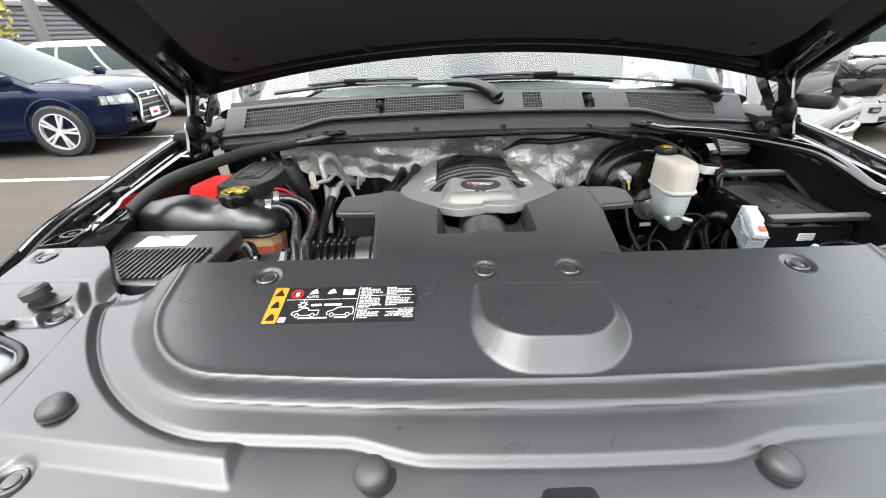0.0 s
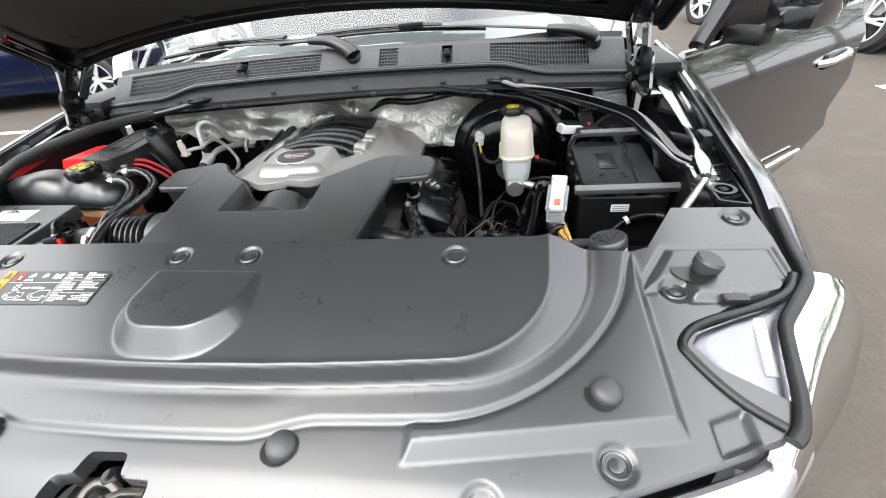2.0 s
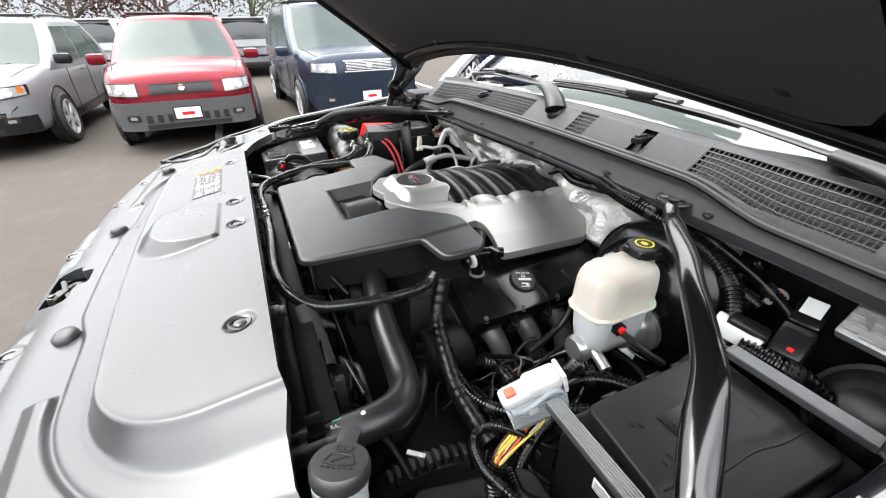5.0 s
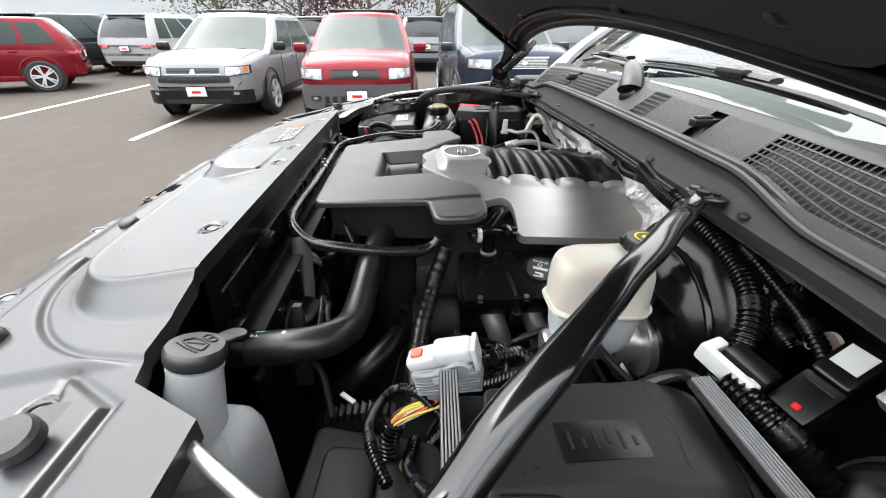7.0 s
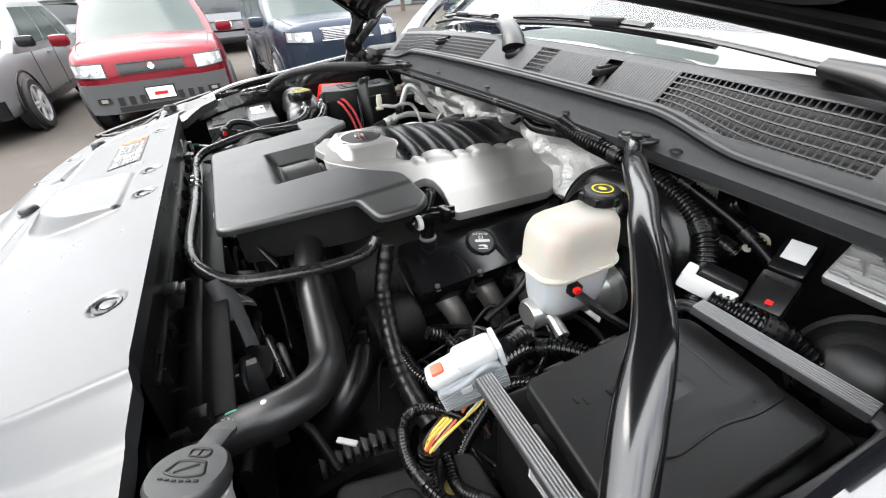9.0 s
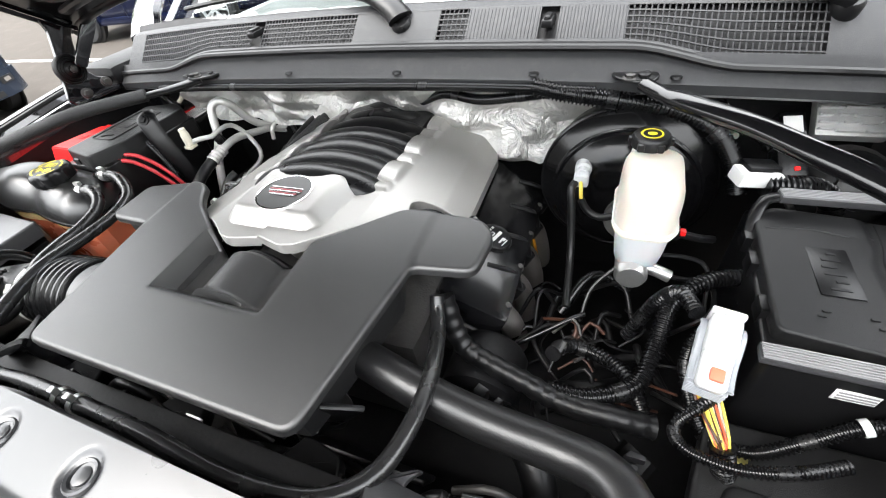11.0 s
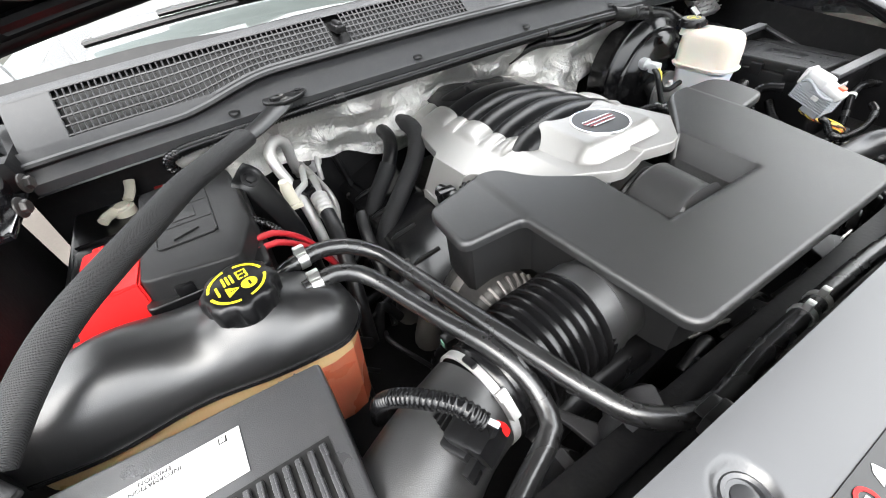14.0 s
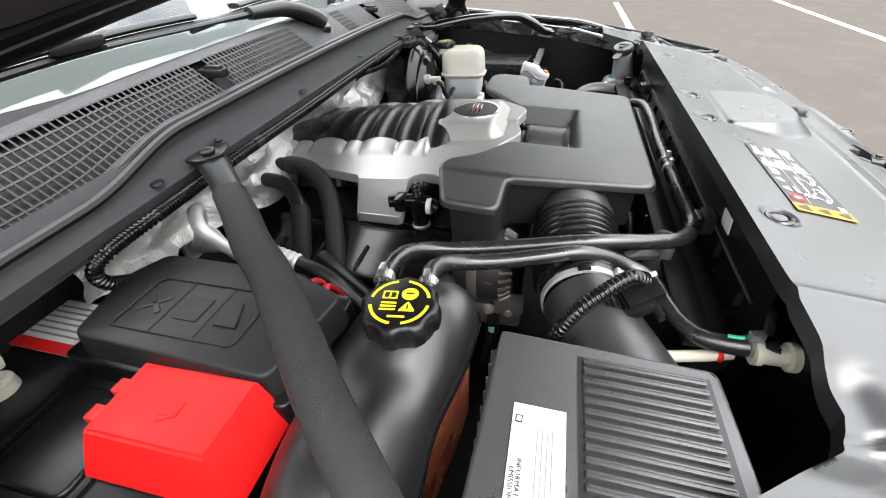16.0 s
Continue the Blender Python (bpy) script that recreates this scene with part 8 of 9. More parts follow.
for i in range(22):
    x, y = clut.uniform(-0.52, -0.30), clut.uniform(0.40, 0.70)
    z = clut.uniform(0.88, 0.97)
    a = clut.uniform(0, 6.28)
    L = clut.uniform(0.05, 0.13)
    hose("engine_wire", [(x, y, z), (x + L * 0.5 * math.cos(a), y + L * 0.5 * math.sin(a), z + clut.uniform(0, 0.05)), (x + L * math.cos(a + 0.5), y + L * math.sin(a + 0.5), z - 0.02)], clut.choice((0.003, 0.004, 0.006, 0.009)),
         "thin wire among the dark engine parts", clut.choice((M_RUBBER, M_RUBBER, M_DEEP, M_LOOM, M_DEEP)), "wiring")

for i in range(20):
    x, y, z = clut.uniform(-0.32, 0.46), clut.uniform(0.088, 0.14), clut.uniform(0.98, 1.05)
    a, L = clut.uniform(-0.5, 0.5), clut.uniform(0.06, 0.14)
    hose("fan_wire", [(x, y, z), (x + L * 0.5 * math.cos(a), y + L * 0.3 * math.sin(a), z + clut.uniform(-0.01, 0.03)), (x + L * math.cos(a), y + L * 0.5 * math.sin(a), z - clut.uniform(0.0, 0.05))], clut.choice((0.003, 0.005, 0.008)),
         "thin black wire behind the radiator shroud", clut.choice((M_RUBBER, M_LOOM, M_VENT, M_CAST)), "wiring")

# relay, module, white clip, boot
rl = thing("relay", (0.684, 0.735, 1.15), "black relay with a white sticker", "relay")
mr = Matrix.Translation((0.684, 0.730, 1.178)) @ pose(0, 0, 0, 38, 0, 10)
part("case", rbox((0, 0, 0), (0.037, 0.050, 0.04), 0.005, mr), M_GLOSS, rl)
part("sticker", rbox((0, 0, 0), (0.025, 0.026, 0.001), 0.0003, mr @ Matrix.Translation((0, 0.004, 0.0205))), M_WHT, rl)
part("socket", rbox((0, 0, 0), (0.040, 0.05, 0.03), 0.005, mr @ Matrix.Translation((0.0, -0.05, 0.0))), M_BLACK, rl)
part("red_lock", rbox((0, 0, 0), (0.008, 0.007, 0.006), 0.002, mr @ Matrix.Translation((0.004, -0.064, 0.014))), M_RED, rl)
part("latch_rib", rbox((0, 0, 0), (0.03, 0.004, 0.004), 0.001, mr @ Matrix.Translation((0, -0.034, 0.0155))), M_BLACK, rl)
ecm = thing("control_module", (0.76, 0.735, 1.15), "finned bare aluminium control module on the firewall", "control module")
me_ = Matrix.Translation((0.760, 0.748, 1.196)) @ pose(0, 0, 0, 40, 0, 0)
part("case", rbox((0, 0, 0), (0.090, 0.066, 0.022), 0.004, me_), M_ALUD, ecm)
fr_ = random.Random(8)
for i in range(5):
    x = -0.042
    while x < 0.036:
        w = fr_.uniform(0.012, 0.04)
        w = min(w, 0.043 - x)
        part("fin", rbox((0, 0, 0), (w, 0.0035, 0.008), 0.001, me_ @ Matrix.Translation((x + w / 2, -0.025 + 0.012 * i + fr_.uniform(-0.0015, 0.0015), 0.013))), M_ALUD, ecm)
        x += w + fr_.uniform(0.002, 0.008)
part("connector", rbox((0, 0, 0), (0.07, 0.03, 0.02), 0.004, me_ @ Matrix.Translation((0, 0.055, -0.004))), M_BLACK, ecm)
nt = thing("body_plug", (0.624, 0.79, 1.15), "pale plastic plug in the firewall", "plug")
part("head", lathe([(0.013, 0), (0.013, 0.006), (0.006, 0.008), (0.006, 0.03)], 18, Matrix.Translation((0.624, 0.775, 1.16)) @ pose(0, 0, 0, 90, 0, 0)), M_MILK, nt)
wc = thing("fuse_link_clip", (0.64, 0.64, 1.12), "white plastic cable clip with a black plug", "clip")
mw = Matrix.Translation((0.642, 0.645, 1.150)) @ pose(0, 0, 0, 0, 10, 20)
part("clip_body", cat(rbox((0, 0, 0), (0.062, 0.012, 0.022), 0.004, mw @ Matrix.Translation((0, -0.012, 0))), rbox((0, 0, 0), (0.014, 0.03, 0.022), 0.004, mw @ Matrix.Translation((-0.024, 0.0, 0))), rbox((0, 0, 0), (0.014, 0.022, 0.018), 0.004, mw @ Matrix.Translation((0.026, 0, 0)))), M_WHT, wc)
part("plug", rbox((0, 0, 0), (0.05, 0.03, 0.026), 0.005, mw @ Matrix.Translation((0.01, 0.012, 0.002))), M_BLACK, wc)
bt = thing("steering_boot", (0.80, 0.73, 1.0), "dusty ribbed rubber boot at the firewall", "boot")
part("boot", lathe([(0.030, 0.05), (0.045, 0.045), (0.038, 0.035), (0.055, 0.028), (0.047, 0.018), (0.063, 0.010), (0.055, 0.0), (0.07, -0.01), (0.06, -0.02)], 28, Matrix.Translation((0.79, 0.725, 1.085)) @ pose(0, 0, 0, 55, 0, 0)), M_DEEP, bt)
part("collar", lathe([(0.022, 0.045), (0.032, 0.047), (0.032, 0.058), (0.022, 0.062), (0, 0.062)], 24, Matrix.Translation((0.79, 0.725, 1.085)) @ pose(0, 0, 0, 55, 0, 0)), M_BLACK, bt)
part("clamp_ring", lathe([(0.0705, -0.013), (0.0725, -0.012), (0.0725, -0.006), (0.0705, -0.005)], 28, Matrix.Translation((0.79, 0.725, 1.085)) @ pose(0, 0, 0, 55, 0, 0)), M_CAST, bt)
# brace on the driver side
b2 = thing("bay_brace", (0.65, 0.48, 1.2), "glossy black tubular diagonal brace", "brace")
part("tube_bar", tube([(0.468, 0.678, 1.272), (0.492, 0.652, 1.269), (0.54, 0.603, 1.271), (0.591, 0.556, 1.272), (0.635, 0.508, 1.270), (0.676, 0.468, 1.266), (0.729, 0.414, 1.256), (0.762, 0.369, 1.232), (0.795, 0.329, 1.202), (0.820, 0.304, 1.194)],
                     lambda q: 0.0155 - 0.003 * (q < 0.08) + 0.003 * max(0.0, min(1.0, (q - 0.6) / 0.2)) - 0.004 * max(0.0, (q - 0.85) / 0.15), 18, 0.012, flat=0.8), M_BRACEG, b2)
part("foot", rbox((0.820, 0.304, 1.196), (0.034, 0.048, 0.010), 0.004, pose(0, 0, 0, 6, 0, -45)), M_PAINT, b2)
part("bolt", bolt((0.826, 0.299, 1.200), 0.010, 0.010), M_DEEP, b2)
part("bolt", bolt((0.466, 0.684, 1.278), 0.009, 0.008), M_DEEP, b2)
bk2 = thing("cowl_bracket", (0.466, 0.69, 1.25), "black steel brace bracket on the cowl", "bracket", "brace brackets")
part("plate", prism(rounded([(0.488, 0.692), (0.480, 0.676), (0.460, 0.669), (0.440, 0.676), (0.424, 0.692), (0.420, 0.708), (0.486, 0.710)], 0.006), 1.2745, 1.2785, 0.0015), M_BLACK, bk2)
part("bolt", bolt((0.447, 0.684, 1.278), 0.0075, 0.007), M_CAST, bk2)
part("bolt", bolt((0.470, 0.700, 1.278), 0.005, 0.005), M_DEEP, bk2)
st = thing("fender_stay", (0.78, 0.18, 1.15), "thin grey steel stay from the fender to the support", "stay")
part("rod", tube([(0.812, 0.225, 1.201), (0.785, 0.189, 1.196), (0.750, 0.143, 1.190), (0.735, 0.124, 1.187)], 0.0062, 14, 0.02), M_ALU, st)
part("end_plate", rbox((0.818, 0.233, 1.200), (0.028, 0.030, 0.008), 0.003, pose(0, 0, 0, 0, 0, 52)), M_CAST, st)

# washer reservoir
wz = thing("washer_reservoir", (0.63, 0.08, 0.95), "translucent white washer reservoir with a flat black cap", "washer reservoir")
mz = Matrix.Translation((0.622, 0.072, 1.165)) @ pose(0, 0, 0, -10, -14, 0) @ pose(0, 0, 0, 0, 0, 62)
part("neck", lathe([(0.040, -0.125), (0.036, -0.095), (0.031, -0.06), (0.0285, -0.03), (0.0265, -0.012), (0.0275, 0.0)], 32, mz), M_TANKW, wz)
wp = rounded([(0.585, 0.000), (0.668, 0.000), (0.690, 0.115), (0.604, 0.125)], 0.024)
part("tank", loft([grown(wp, g, (0.636, 0.062)) for g in (0.92, 1.0, 1.0, 0.97, 0.86, 0.62)], [0.86, 0.90, 1.03, 1.062, 1.080, 1.090]), M_TANKW, wz)
part("mould_seam", tube([(0.690, 0.112, 0.90), (0.690, 0.114, 1.03), (0.678, 0.110, 1.075), (0.655, 0.095, 1.092)], 0.0018, 6, 0.02), M_TANKW, wz)
M_CAPG = mat("worn black cap plastic", (0.022, 0.022, 0.023), 0.36, spec=0.9, bump=0.2, dust=0.04)
cp = part("cap", lathe([(0.028, -0.004), (0.0295, 0.0), (0.0295, 0.010), (0.027, 0.014), (0, 0.0145)], 36, mz @ Matrix.Translation((0, 0, 0.008))), M_CAPG, wz, "flat black washer cap with a screen symbol")
part("tether", cat(rbox((0, 0, 0), (0.022, 0.026, 0.004), 0.0018, mz @ Matrix.Translation((-0.004, 0.038, 0.014))), lathe([(0.011, 0), (0.011, 0.004), (0.006, 0.0045)], 16, mz @ Matrix.Translation((-0.004, 0.052, 0.011)))), M_CAPG, cp)
M_PRINTG = mat("moulded black relief", (0.006, 0.006, 0.0065), 0.5)


def cap_line(nm, pts, r=0.0010):
    return part(nm, tube([mz @ Vector((x, y, 0.0226)) for x, y in pts], r, 6, 0.002), M_PRINTG, cp)


cap_line("screen_symbol", [(-0.015, -0.004), (-0.008, -0.0065), (0.0, -0.0072), (0.008, -0.0065), (0.015, -0.004), (0.0125, 0.002), (0.0105, 0.0065), (0.005, 0.0078), (0.0, 0.0082), (-0.005, 0.0078), (-0.0105, 0.0065), (-0.0125, 0.002), (-0.015, -0.004)])
cap_line("wiper_symbol", [(-0.008, -0.004), (0.0, 0.001), (0.007, 0.005)])
for k in range(6):
    part("spray_mark", rbox((0, 0, 0), (0.0034, 0.0014, 0.0012), 0.0003, mz @ Matrix.Translation((-0.0135 + 0.0054 * k, -0.0115 + 0.0005 * abs(k - 2.5), 0.0228))), M_PRINTG, cp)
cap_line("book_symbol", [(-0.007, 0.0125), (0.007, 0.0125), (0.007, 0.0195), (-0.007, 0.0195), (-0.007, 0.0125)], 0.0008)
cap_line("book_symbol", [(0.0, 0.0125), (0.0, 0.016), (0.0, 0.0195)], 0.0008)

# ---- the lot: parked cars ----
def car_paint(name, c, rough=0.22, metal=0.3):
    return mat(name, c, rough, metal, coat=0.16, var=0.06, rvar=0.03, coarse=2, spec=0.2)


def grid_patch(fn, u, v, back):
    """A curved panel fn(u, v, lift) with its border turned back."""
    nu, nv = len(u), len(v)
    V = [fn(a, b, 1.0) for a in u for b in v]
    F = [(i * nv + j, (i + 1) * nv + j, (i + 1) * nv + j + 1, i * nv + j + 1) for i in range(nu - 1) for j in range(nv - 1)]
    rim = [i * nv for i in range(nu)] + [(nu - 1) * nv + j for j in range(1, nv)] + [i * nv + nv - 1 for i in range(nu - 2, -1, -1)] + [j for j in range(nv - 2, 0, -1)]
    ab = [(u[k // nv], v[k % nv]) for k in rim]
    n0 = len(V)
    V += [fn(a, b, back) for a, b in ab]
    m = len(rim)
    F += [(rim[k], n0 + k, n0 + (k + 1) % m, rim[(k + 1) % m]) for k in range(m)]
    return np.array(V), F


def suv_car(name, label, paint, L=4.5, W=1.85, H=1.68, hood=1.02, nose=0.95, lower=None, roof_rack=False, style="bars", rear_view=False, wheel_r=0.35, low_top=0.56):
    """A parked SUV, nose towards +x, its middle at the origin."""
    t = thing(name, (0, 0, 0), label, "car", "parked cars")
    hw, f, r = W / 2, L / 2, -L / 2
    cowl_x = f - 1.08
    top_k = ((r, 0.72), (r + 0.03, 0.90), (r + 0.10, 1.00), (r + 0.3, 1.04), (0.2, 1.03), (cowl_x, hood + 0.05), (f - 0.65, hood + 0.035), (f - 0.30, hood - 0.015), (f - 0.13, nose - 0.01), (f - 0.06, nose - 0.07), (f - 0.02, nose - 0.16), (f, nose - 0.28))
    low_k = ((r, 0.50), (r + 0.08, 0.34), (r + 0.3, 0.27), (f - 0.3, 0.27), (f - 0.08, 0.30), (f, 0.42))
    wid_k = ((r, 0.78), (r + 0.05, 0.88), (r + 0.2, 0.955), (r + 0.5, 0.985), (0, 1.0), (f - 0.7, 0.99), (f - 0.35, 0.955), (f - 0.17, 0.90), (f - 0.06, 0.80), (f, 0.64))
    ev = lambda k, x: float(np.mean([np.interp(x + o, [a for a, b in k], [b for a, b in k]) for o in (-0.045, -0.022, 0.0, 0.022, 0.045)])) if r + 0.05 < x < f - 0.05 else float(np.interp(x, [a for a, b in k], [b for a, b in k]))
    xs = sorted(set([round(float(q), 3) for q in np.linspace(r, f, 60)] + [k[0] for k in top_k + wid_k]))
    V, F = [], []
    for x in xs:
        zt, zs, w = ev(top_k, x), ev(low_k, x), hw * ev(wid_k, x)
        flare = 0.016 * max(math.exp(-((x - (f - 0.90)) / 0.34) ** 4), math.exp(-((x - (r + 0.82)) / 0.34) ** 4))
        half = [(w * 0.86, zs), (w * 0.95, zs + 0.05), (w * 0.985 + flare, zs + 0.16), (w * 0.992 + flare, zs * 0.45 + zt * 0.55), (w + flare * 0.4, zt - 0.21), (w * 0.978, zt - 0.12), (w * 0.945, zt - 0.055), (w * 0.885, zt - 0.020),
                (w * 0.80, zt - 0.004), (w * 0.60, zt + 0.012), (w * 0.30, zt + 0.026), (0, zt + 0.030)]
        ring = [(-a, b) for a, b in half] + half[-2::-1]
        V += [(x, a, b) for a, b in ring]
    k, n = 23, len(xs)
    F = [(i * k + j, i * k + (j + 1) % k, (i + 1) * k + (j + 1) % k, (i + 1) * k + j) for i in range(n - 1) for j in range(k)]
    F += [tuple(range(k))[::-1], tuple(range((n - 1) * k, n * k))]
    part("body", (np.array(V), F), paint, t, angle=50)

    # greenhouse: plan outlines shrinking from the belt to the roof
    def cabin_pt(kind, a, v, off=0.0):
        """kind front, rear or side; a across (-1..1) or along (0 front..1 rear); v from belt to roof."""
        z = 1.0 + (H - 0.06 - 1.0) * v
        xf = cowl_x + 0.06 + (0.18 - cowl_x - 0.02) * max(v, 0.0) ** 0.90
        xr = r + 0.06 + 0.22 * v + 0.18 * v * v
        wv = hw * (0.955 - 0.06 * v - 0.13 * v * v)
        if kind == "front":
            return (xf + 0.17 * (1 - a * a) - 0.05 * a ** 6 + off * 0.7, a * wv * 0.965, z + 0.02 * v * (1 - a * a) + off * 0.7)
        if kind == "rear":
            return (xr - 0.09 * (1 - a * a) - off, a * wv * 0.955, z + off * 0.4)
        s, q = (1, a) if a >= 0 else (-1, -a)
        return (xf - 0.10 + (xr + 0.16 - xf) * q, s * (wv + off), z + off * 0.3)

    V, rings = [], []
    for v in (-0.15, 0.0, 0.2, 0.4, 0.6, 0.8, 1.0):
        ring = [cabin_pt("front", a, v) for a in np.linspace(-1, 1, 13)] + [cabin_pt("side", a, v) for a in np.linspace(0.0001, 1, 6)] + [cabin_pt("rear", a, v) for a in np.linspace(1, -1, 7)] + [cabin_pt("side", a, v) for a in np.linspace(-1, -0.0001, 6)]
        rings.append(ring)
    for g, dz in ((0.985, 0.018), (0.955, 0.034), (0.90, 0.047), (0.78, 0.058), (0.45, 0.068)):
        top = rings[6]
        cx, cy = np.mean([p[0] for p in top]), 0.0
        rings.append([(cx + (p[0] - cx) * g, p[1] * g, p[2] + dz) for p in top])
    n = len(rings[0])
    V = [p for ring in rings for p in ring]
    F = [(i * n + j, i * n + (j + 1) % n, (i + 1) * n + (j + 1) % n, (i + 1) * n + j) for i in range(len(rings) - 1) for j in range(n)]
    F.append(tuple(range((len(rings) - 1) * n, len(rings) * n)))
    part("cabin", (np.array(V), F), paint, t, angle=45)
    pane = lambda kind: (lambda a, v, q: cabin_pt(kind, a, v, 0.008 if q > 0 else -0.02))
    part("windshield", grid_patch(pane("front"), np.linspace(-0.92, 0.92, 15), np.linspace(0.07, 0.96, 7), -1), M_CARGLASS, t, "windshield mirroring the sky")
    part("rear_window", grid_patch(pane("rear"), np.linspace(0.88, -0.88, 9), np.linspace(0.16, 0.90, 6), -1), M_TINT, t, "dark tinted rear window")
    part("windshield_shade", grid_patch(lambda a, v, q: cabin_pt("front", a, v, 0.012 if q > 0 else 0.0), np.linspace(-0.94, 0.94, 15), np.linspace(0.02, 0.085, 2), -1), M_BLKP, t)
    for s in (1, -1):
        for a0, a1 in ((0.10, 0.42), (0.45, 0.73), (0.76, 0.93)):
            part("side_window", grid_patch(lambda a, v, q: cabin_pt("side", s * a, v, 0.008 if q > 0 else -0.02), np.linspace(a0, a1, 5), np.linspace(0.10, 0.90, 5), -1), M_CARGLASS, t)
        mi = part("mirror", rbox((cowl_x - 0.20, s * (hw + 0.11), 1.12), (0.12, 0.22, 0.15), 0.055), M_BLACK if style == "twin" else paint, t)

    # front end pieces follow the nose
    wx = [b for a, b in wid_k if a >= f - 0.71][::-1]
    wa = [a for a, b in wid_k if a >= f - 0.71][::-1]
    tz = [b for a, b in top_k if a >= f - 0.31][::-1]
    ta = [a for a, b in top_k if a >= f - 0.31][::-1]

    def nose_pt(y, z, off):
        return (min(float(np.interp(abs(y) / hw, wx, wa)), float(np.interp(z, tz, ta))) + off, y, z)

    def front_piece(nm, y0, y1, z0, z1, mt, parent, lift=0.012, lab="", slant=0.0, n=8, taper=0.0):
        ys = np.linspace(y0 * hw, y1 * hw, n)
        fn = lambda y, v, q: nose_pt(y, z0 + (z1 - z0) * v + (slant + taper * (0.5 - v)) * abs(y) / hw, lift if q > 0 else -0.04)
        return part(nm, grid_patch(fn, ys, np.linspace(0, 1, 4), -1), mt, parent, lab)

    low_m = lower or paint
    for s in (1, -1):
        pts_ = [(x, s * hw * ev(wid_k, x) * 0.845, ev(top_k, x) - 0.008) for x in np.linspace(cowl_x + 0.05, f - 0.22, 8)]
        part("hood_seam", tube(pts_, 0.005, 6, 0.1), M_BLKP, t)
        part("hood_crease", tube([(x, s * hw * ev(wid_k, x) * 0.50, ev(top_k, x) + 0.010) for x in np.linspace(cowl_x + 0.05, f - 0.30, 8)], 0.016, 8, 0.1, flat=0.5), paint, t)
    for s in (1, -1):
        y0, y1 = sorted((0.55 * s, 0.90 * s)) if style != "spindle" else sorted((0.50 * s, 0.92 * s))
        sl, tp = (0.085, 0.05) if style == "twin" else (0.045, 0.03)
        z0, z1 = (nose - 0.275, nose - 0.125) if style != "slots" else (nose - 0.265, nose - 0.105)
        front_piece("lamp_recess", y0 - 0.012, y1 + 0.012, z0 - 0.012, z1 + 0.012, M_BLKP, t, 0.008, "", sl, 10, tp)
        hl = front_piece("headlight", y0, y1, z0, z1, M_LAMPG, t, 0.014, "clear headlight", sl, 10, tp)
        front_piece("indicator", *sorted((0.84 * s, 0.885 * s)), z0 + 0.05, z1 - 0.02, M_AMBER if style == "twin" else M_RIM, hl, 0.019, "corner lens", sl, 4)
        for q, rr_ in ((0.62, 0.036), (0.75, 0.044)):
            c = nose_pt(q * hw * s, (z0 + z1) / 2 + sl * q, 0.014)
            bw_ = part("reflector_bowl", lathe([(rr_, 0), (rr_ * 1.06, 0.005), (rr_ * 0.7, 0.001), (rr_ * 0.4, 0.003), (0.0, 0.004)], 18, Matrix.Translation(c) @ pose(0, 0, 0, 0, 72, 22 * s)), M_RIM, hl)
            part("bulb", lathe([(rr_ * 0.32, 0.003), (rr_ * 0.25, 0.012), (0, 0.014)], 12, Matrix.Translation(c) @ pose(0, 0, 0, 0, 72, 22 * s)), M_LAMPG, bw_)
        fl = front_piece("fog_light", *sorted((0.60 * s, 0.76 * s)), 0.44, 0.51, M_BLKP, t, 0.03)
        front_piece("lens", *sorted((0.64 * s, 0.72 * s)), 0.455, 0.495, M_CHROME, fl, 0.036, n=4)
        tl = part("taillight", grid_patch(lambda y, z, q: (r + float(np.interp(abs(y) / hw, (0.78, 0.88, 0.955), (0.0, 0.05, 0.2))) - (0.022 if q > 0 else -0.06) + max(0.0, z - 0.86) * 0.5, y, z), np.linspace(0.94 * hw * s, 0.55 * hw * s, 7), np.linspace(0.83, 1.0, 3), -1), mat_tail, t, "red tail light")
    if style == "spindle":
        gp = [(0.30, nose - 0.05), (0.20, 0.72), (0.48, 0.40), (-0.48, 0.40), (-0.20, 0.72), (-0.30, nose - 0.05)]
        gr = front_piece("grille", -0.46, 0.46, 0.38, nose - 0.06, M_BLKP, t, 0.010, "black spindle grille")
        for i in range(11):
            z = 0.41 + (nose - 0.09 - 0.41) * i / 10
            wv = float(np.interp(z, (0.40, 0.72, nose - 0.05), (0.45, 0.34, 0.40)))
            front_piece("grille_bar", -wv, wv, z - 0.008, z + 0.008, M_ALU if i % 2 else M_BLACK, gr, 0.02)
        for s in (1, -1):
            part("chrome_frame", tube([nose_pt(a * hw * s, z, 0.03) for a, z in ((0.40, nose - 0.05), (0.345, 0.78), (0.36, 0.68), (0.46, 0.42), (0.30, 0.37), (0.0, 0.37))], 0.02, 8, 0.05), M_ALU, gr)
    elif style == "twin":
        gr = front_piece("grille", -0.44, 0.44, nose - 0.175, nose - 0.095, M_BLKP, t, 0.014, "black upper grille")
        front_piece("grille_bar", -0.44, 0.44, nose - 0.140, nose - 0.130, M_BLACK, gr, 0.022)
        front_piece("grille_rim", -0.46, 0.46, nose - 0.196, nose - 0.180, M_RIM, gr, 0.022)
        g2 = front_piece("lower_grille", -0.60, 0.60, nose - 0.325, nose - 0.225, M_BLKP, t, 0.014, "wide black lower grille", 0.03)
        front_piece("grille_bar", -0.58, 0.58, nose - 0.28, nose - 0.268, M_BLACK, g2, 0.022, "", 0.03)
    else:
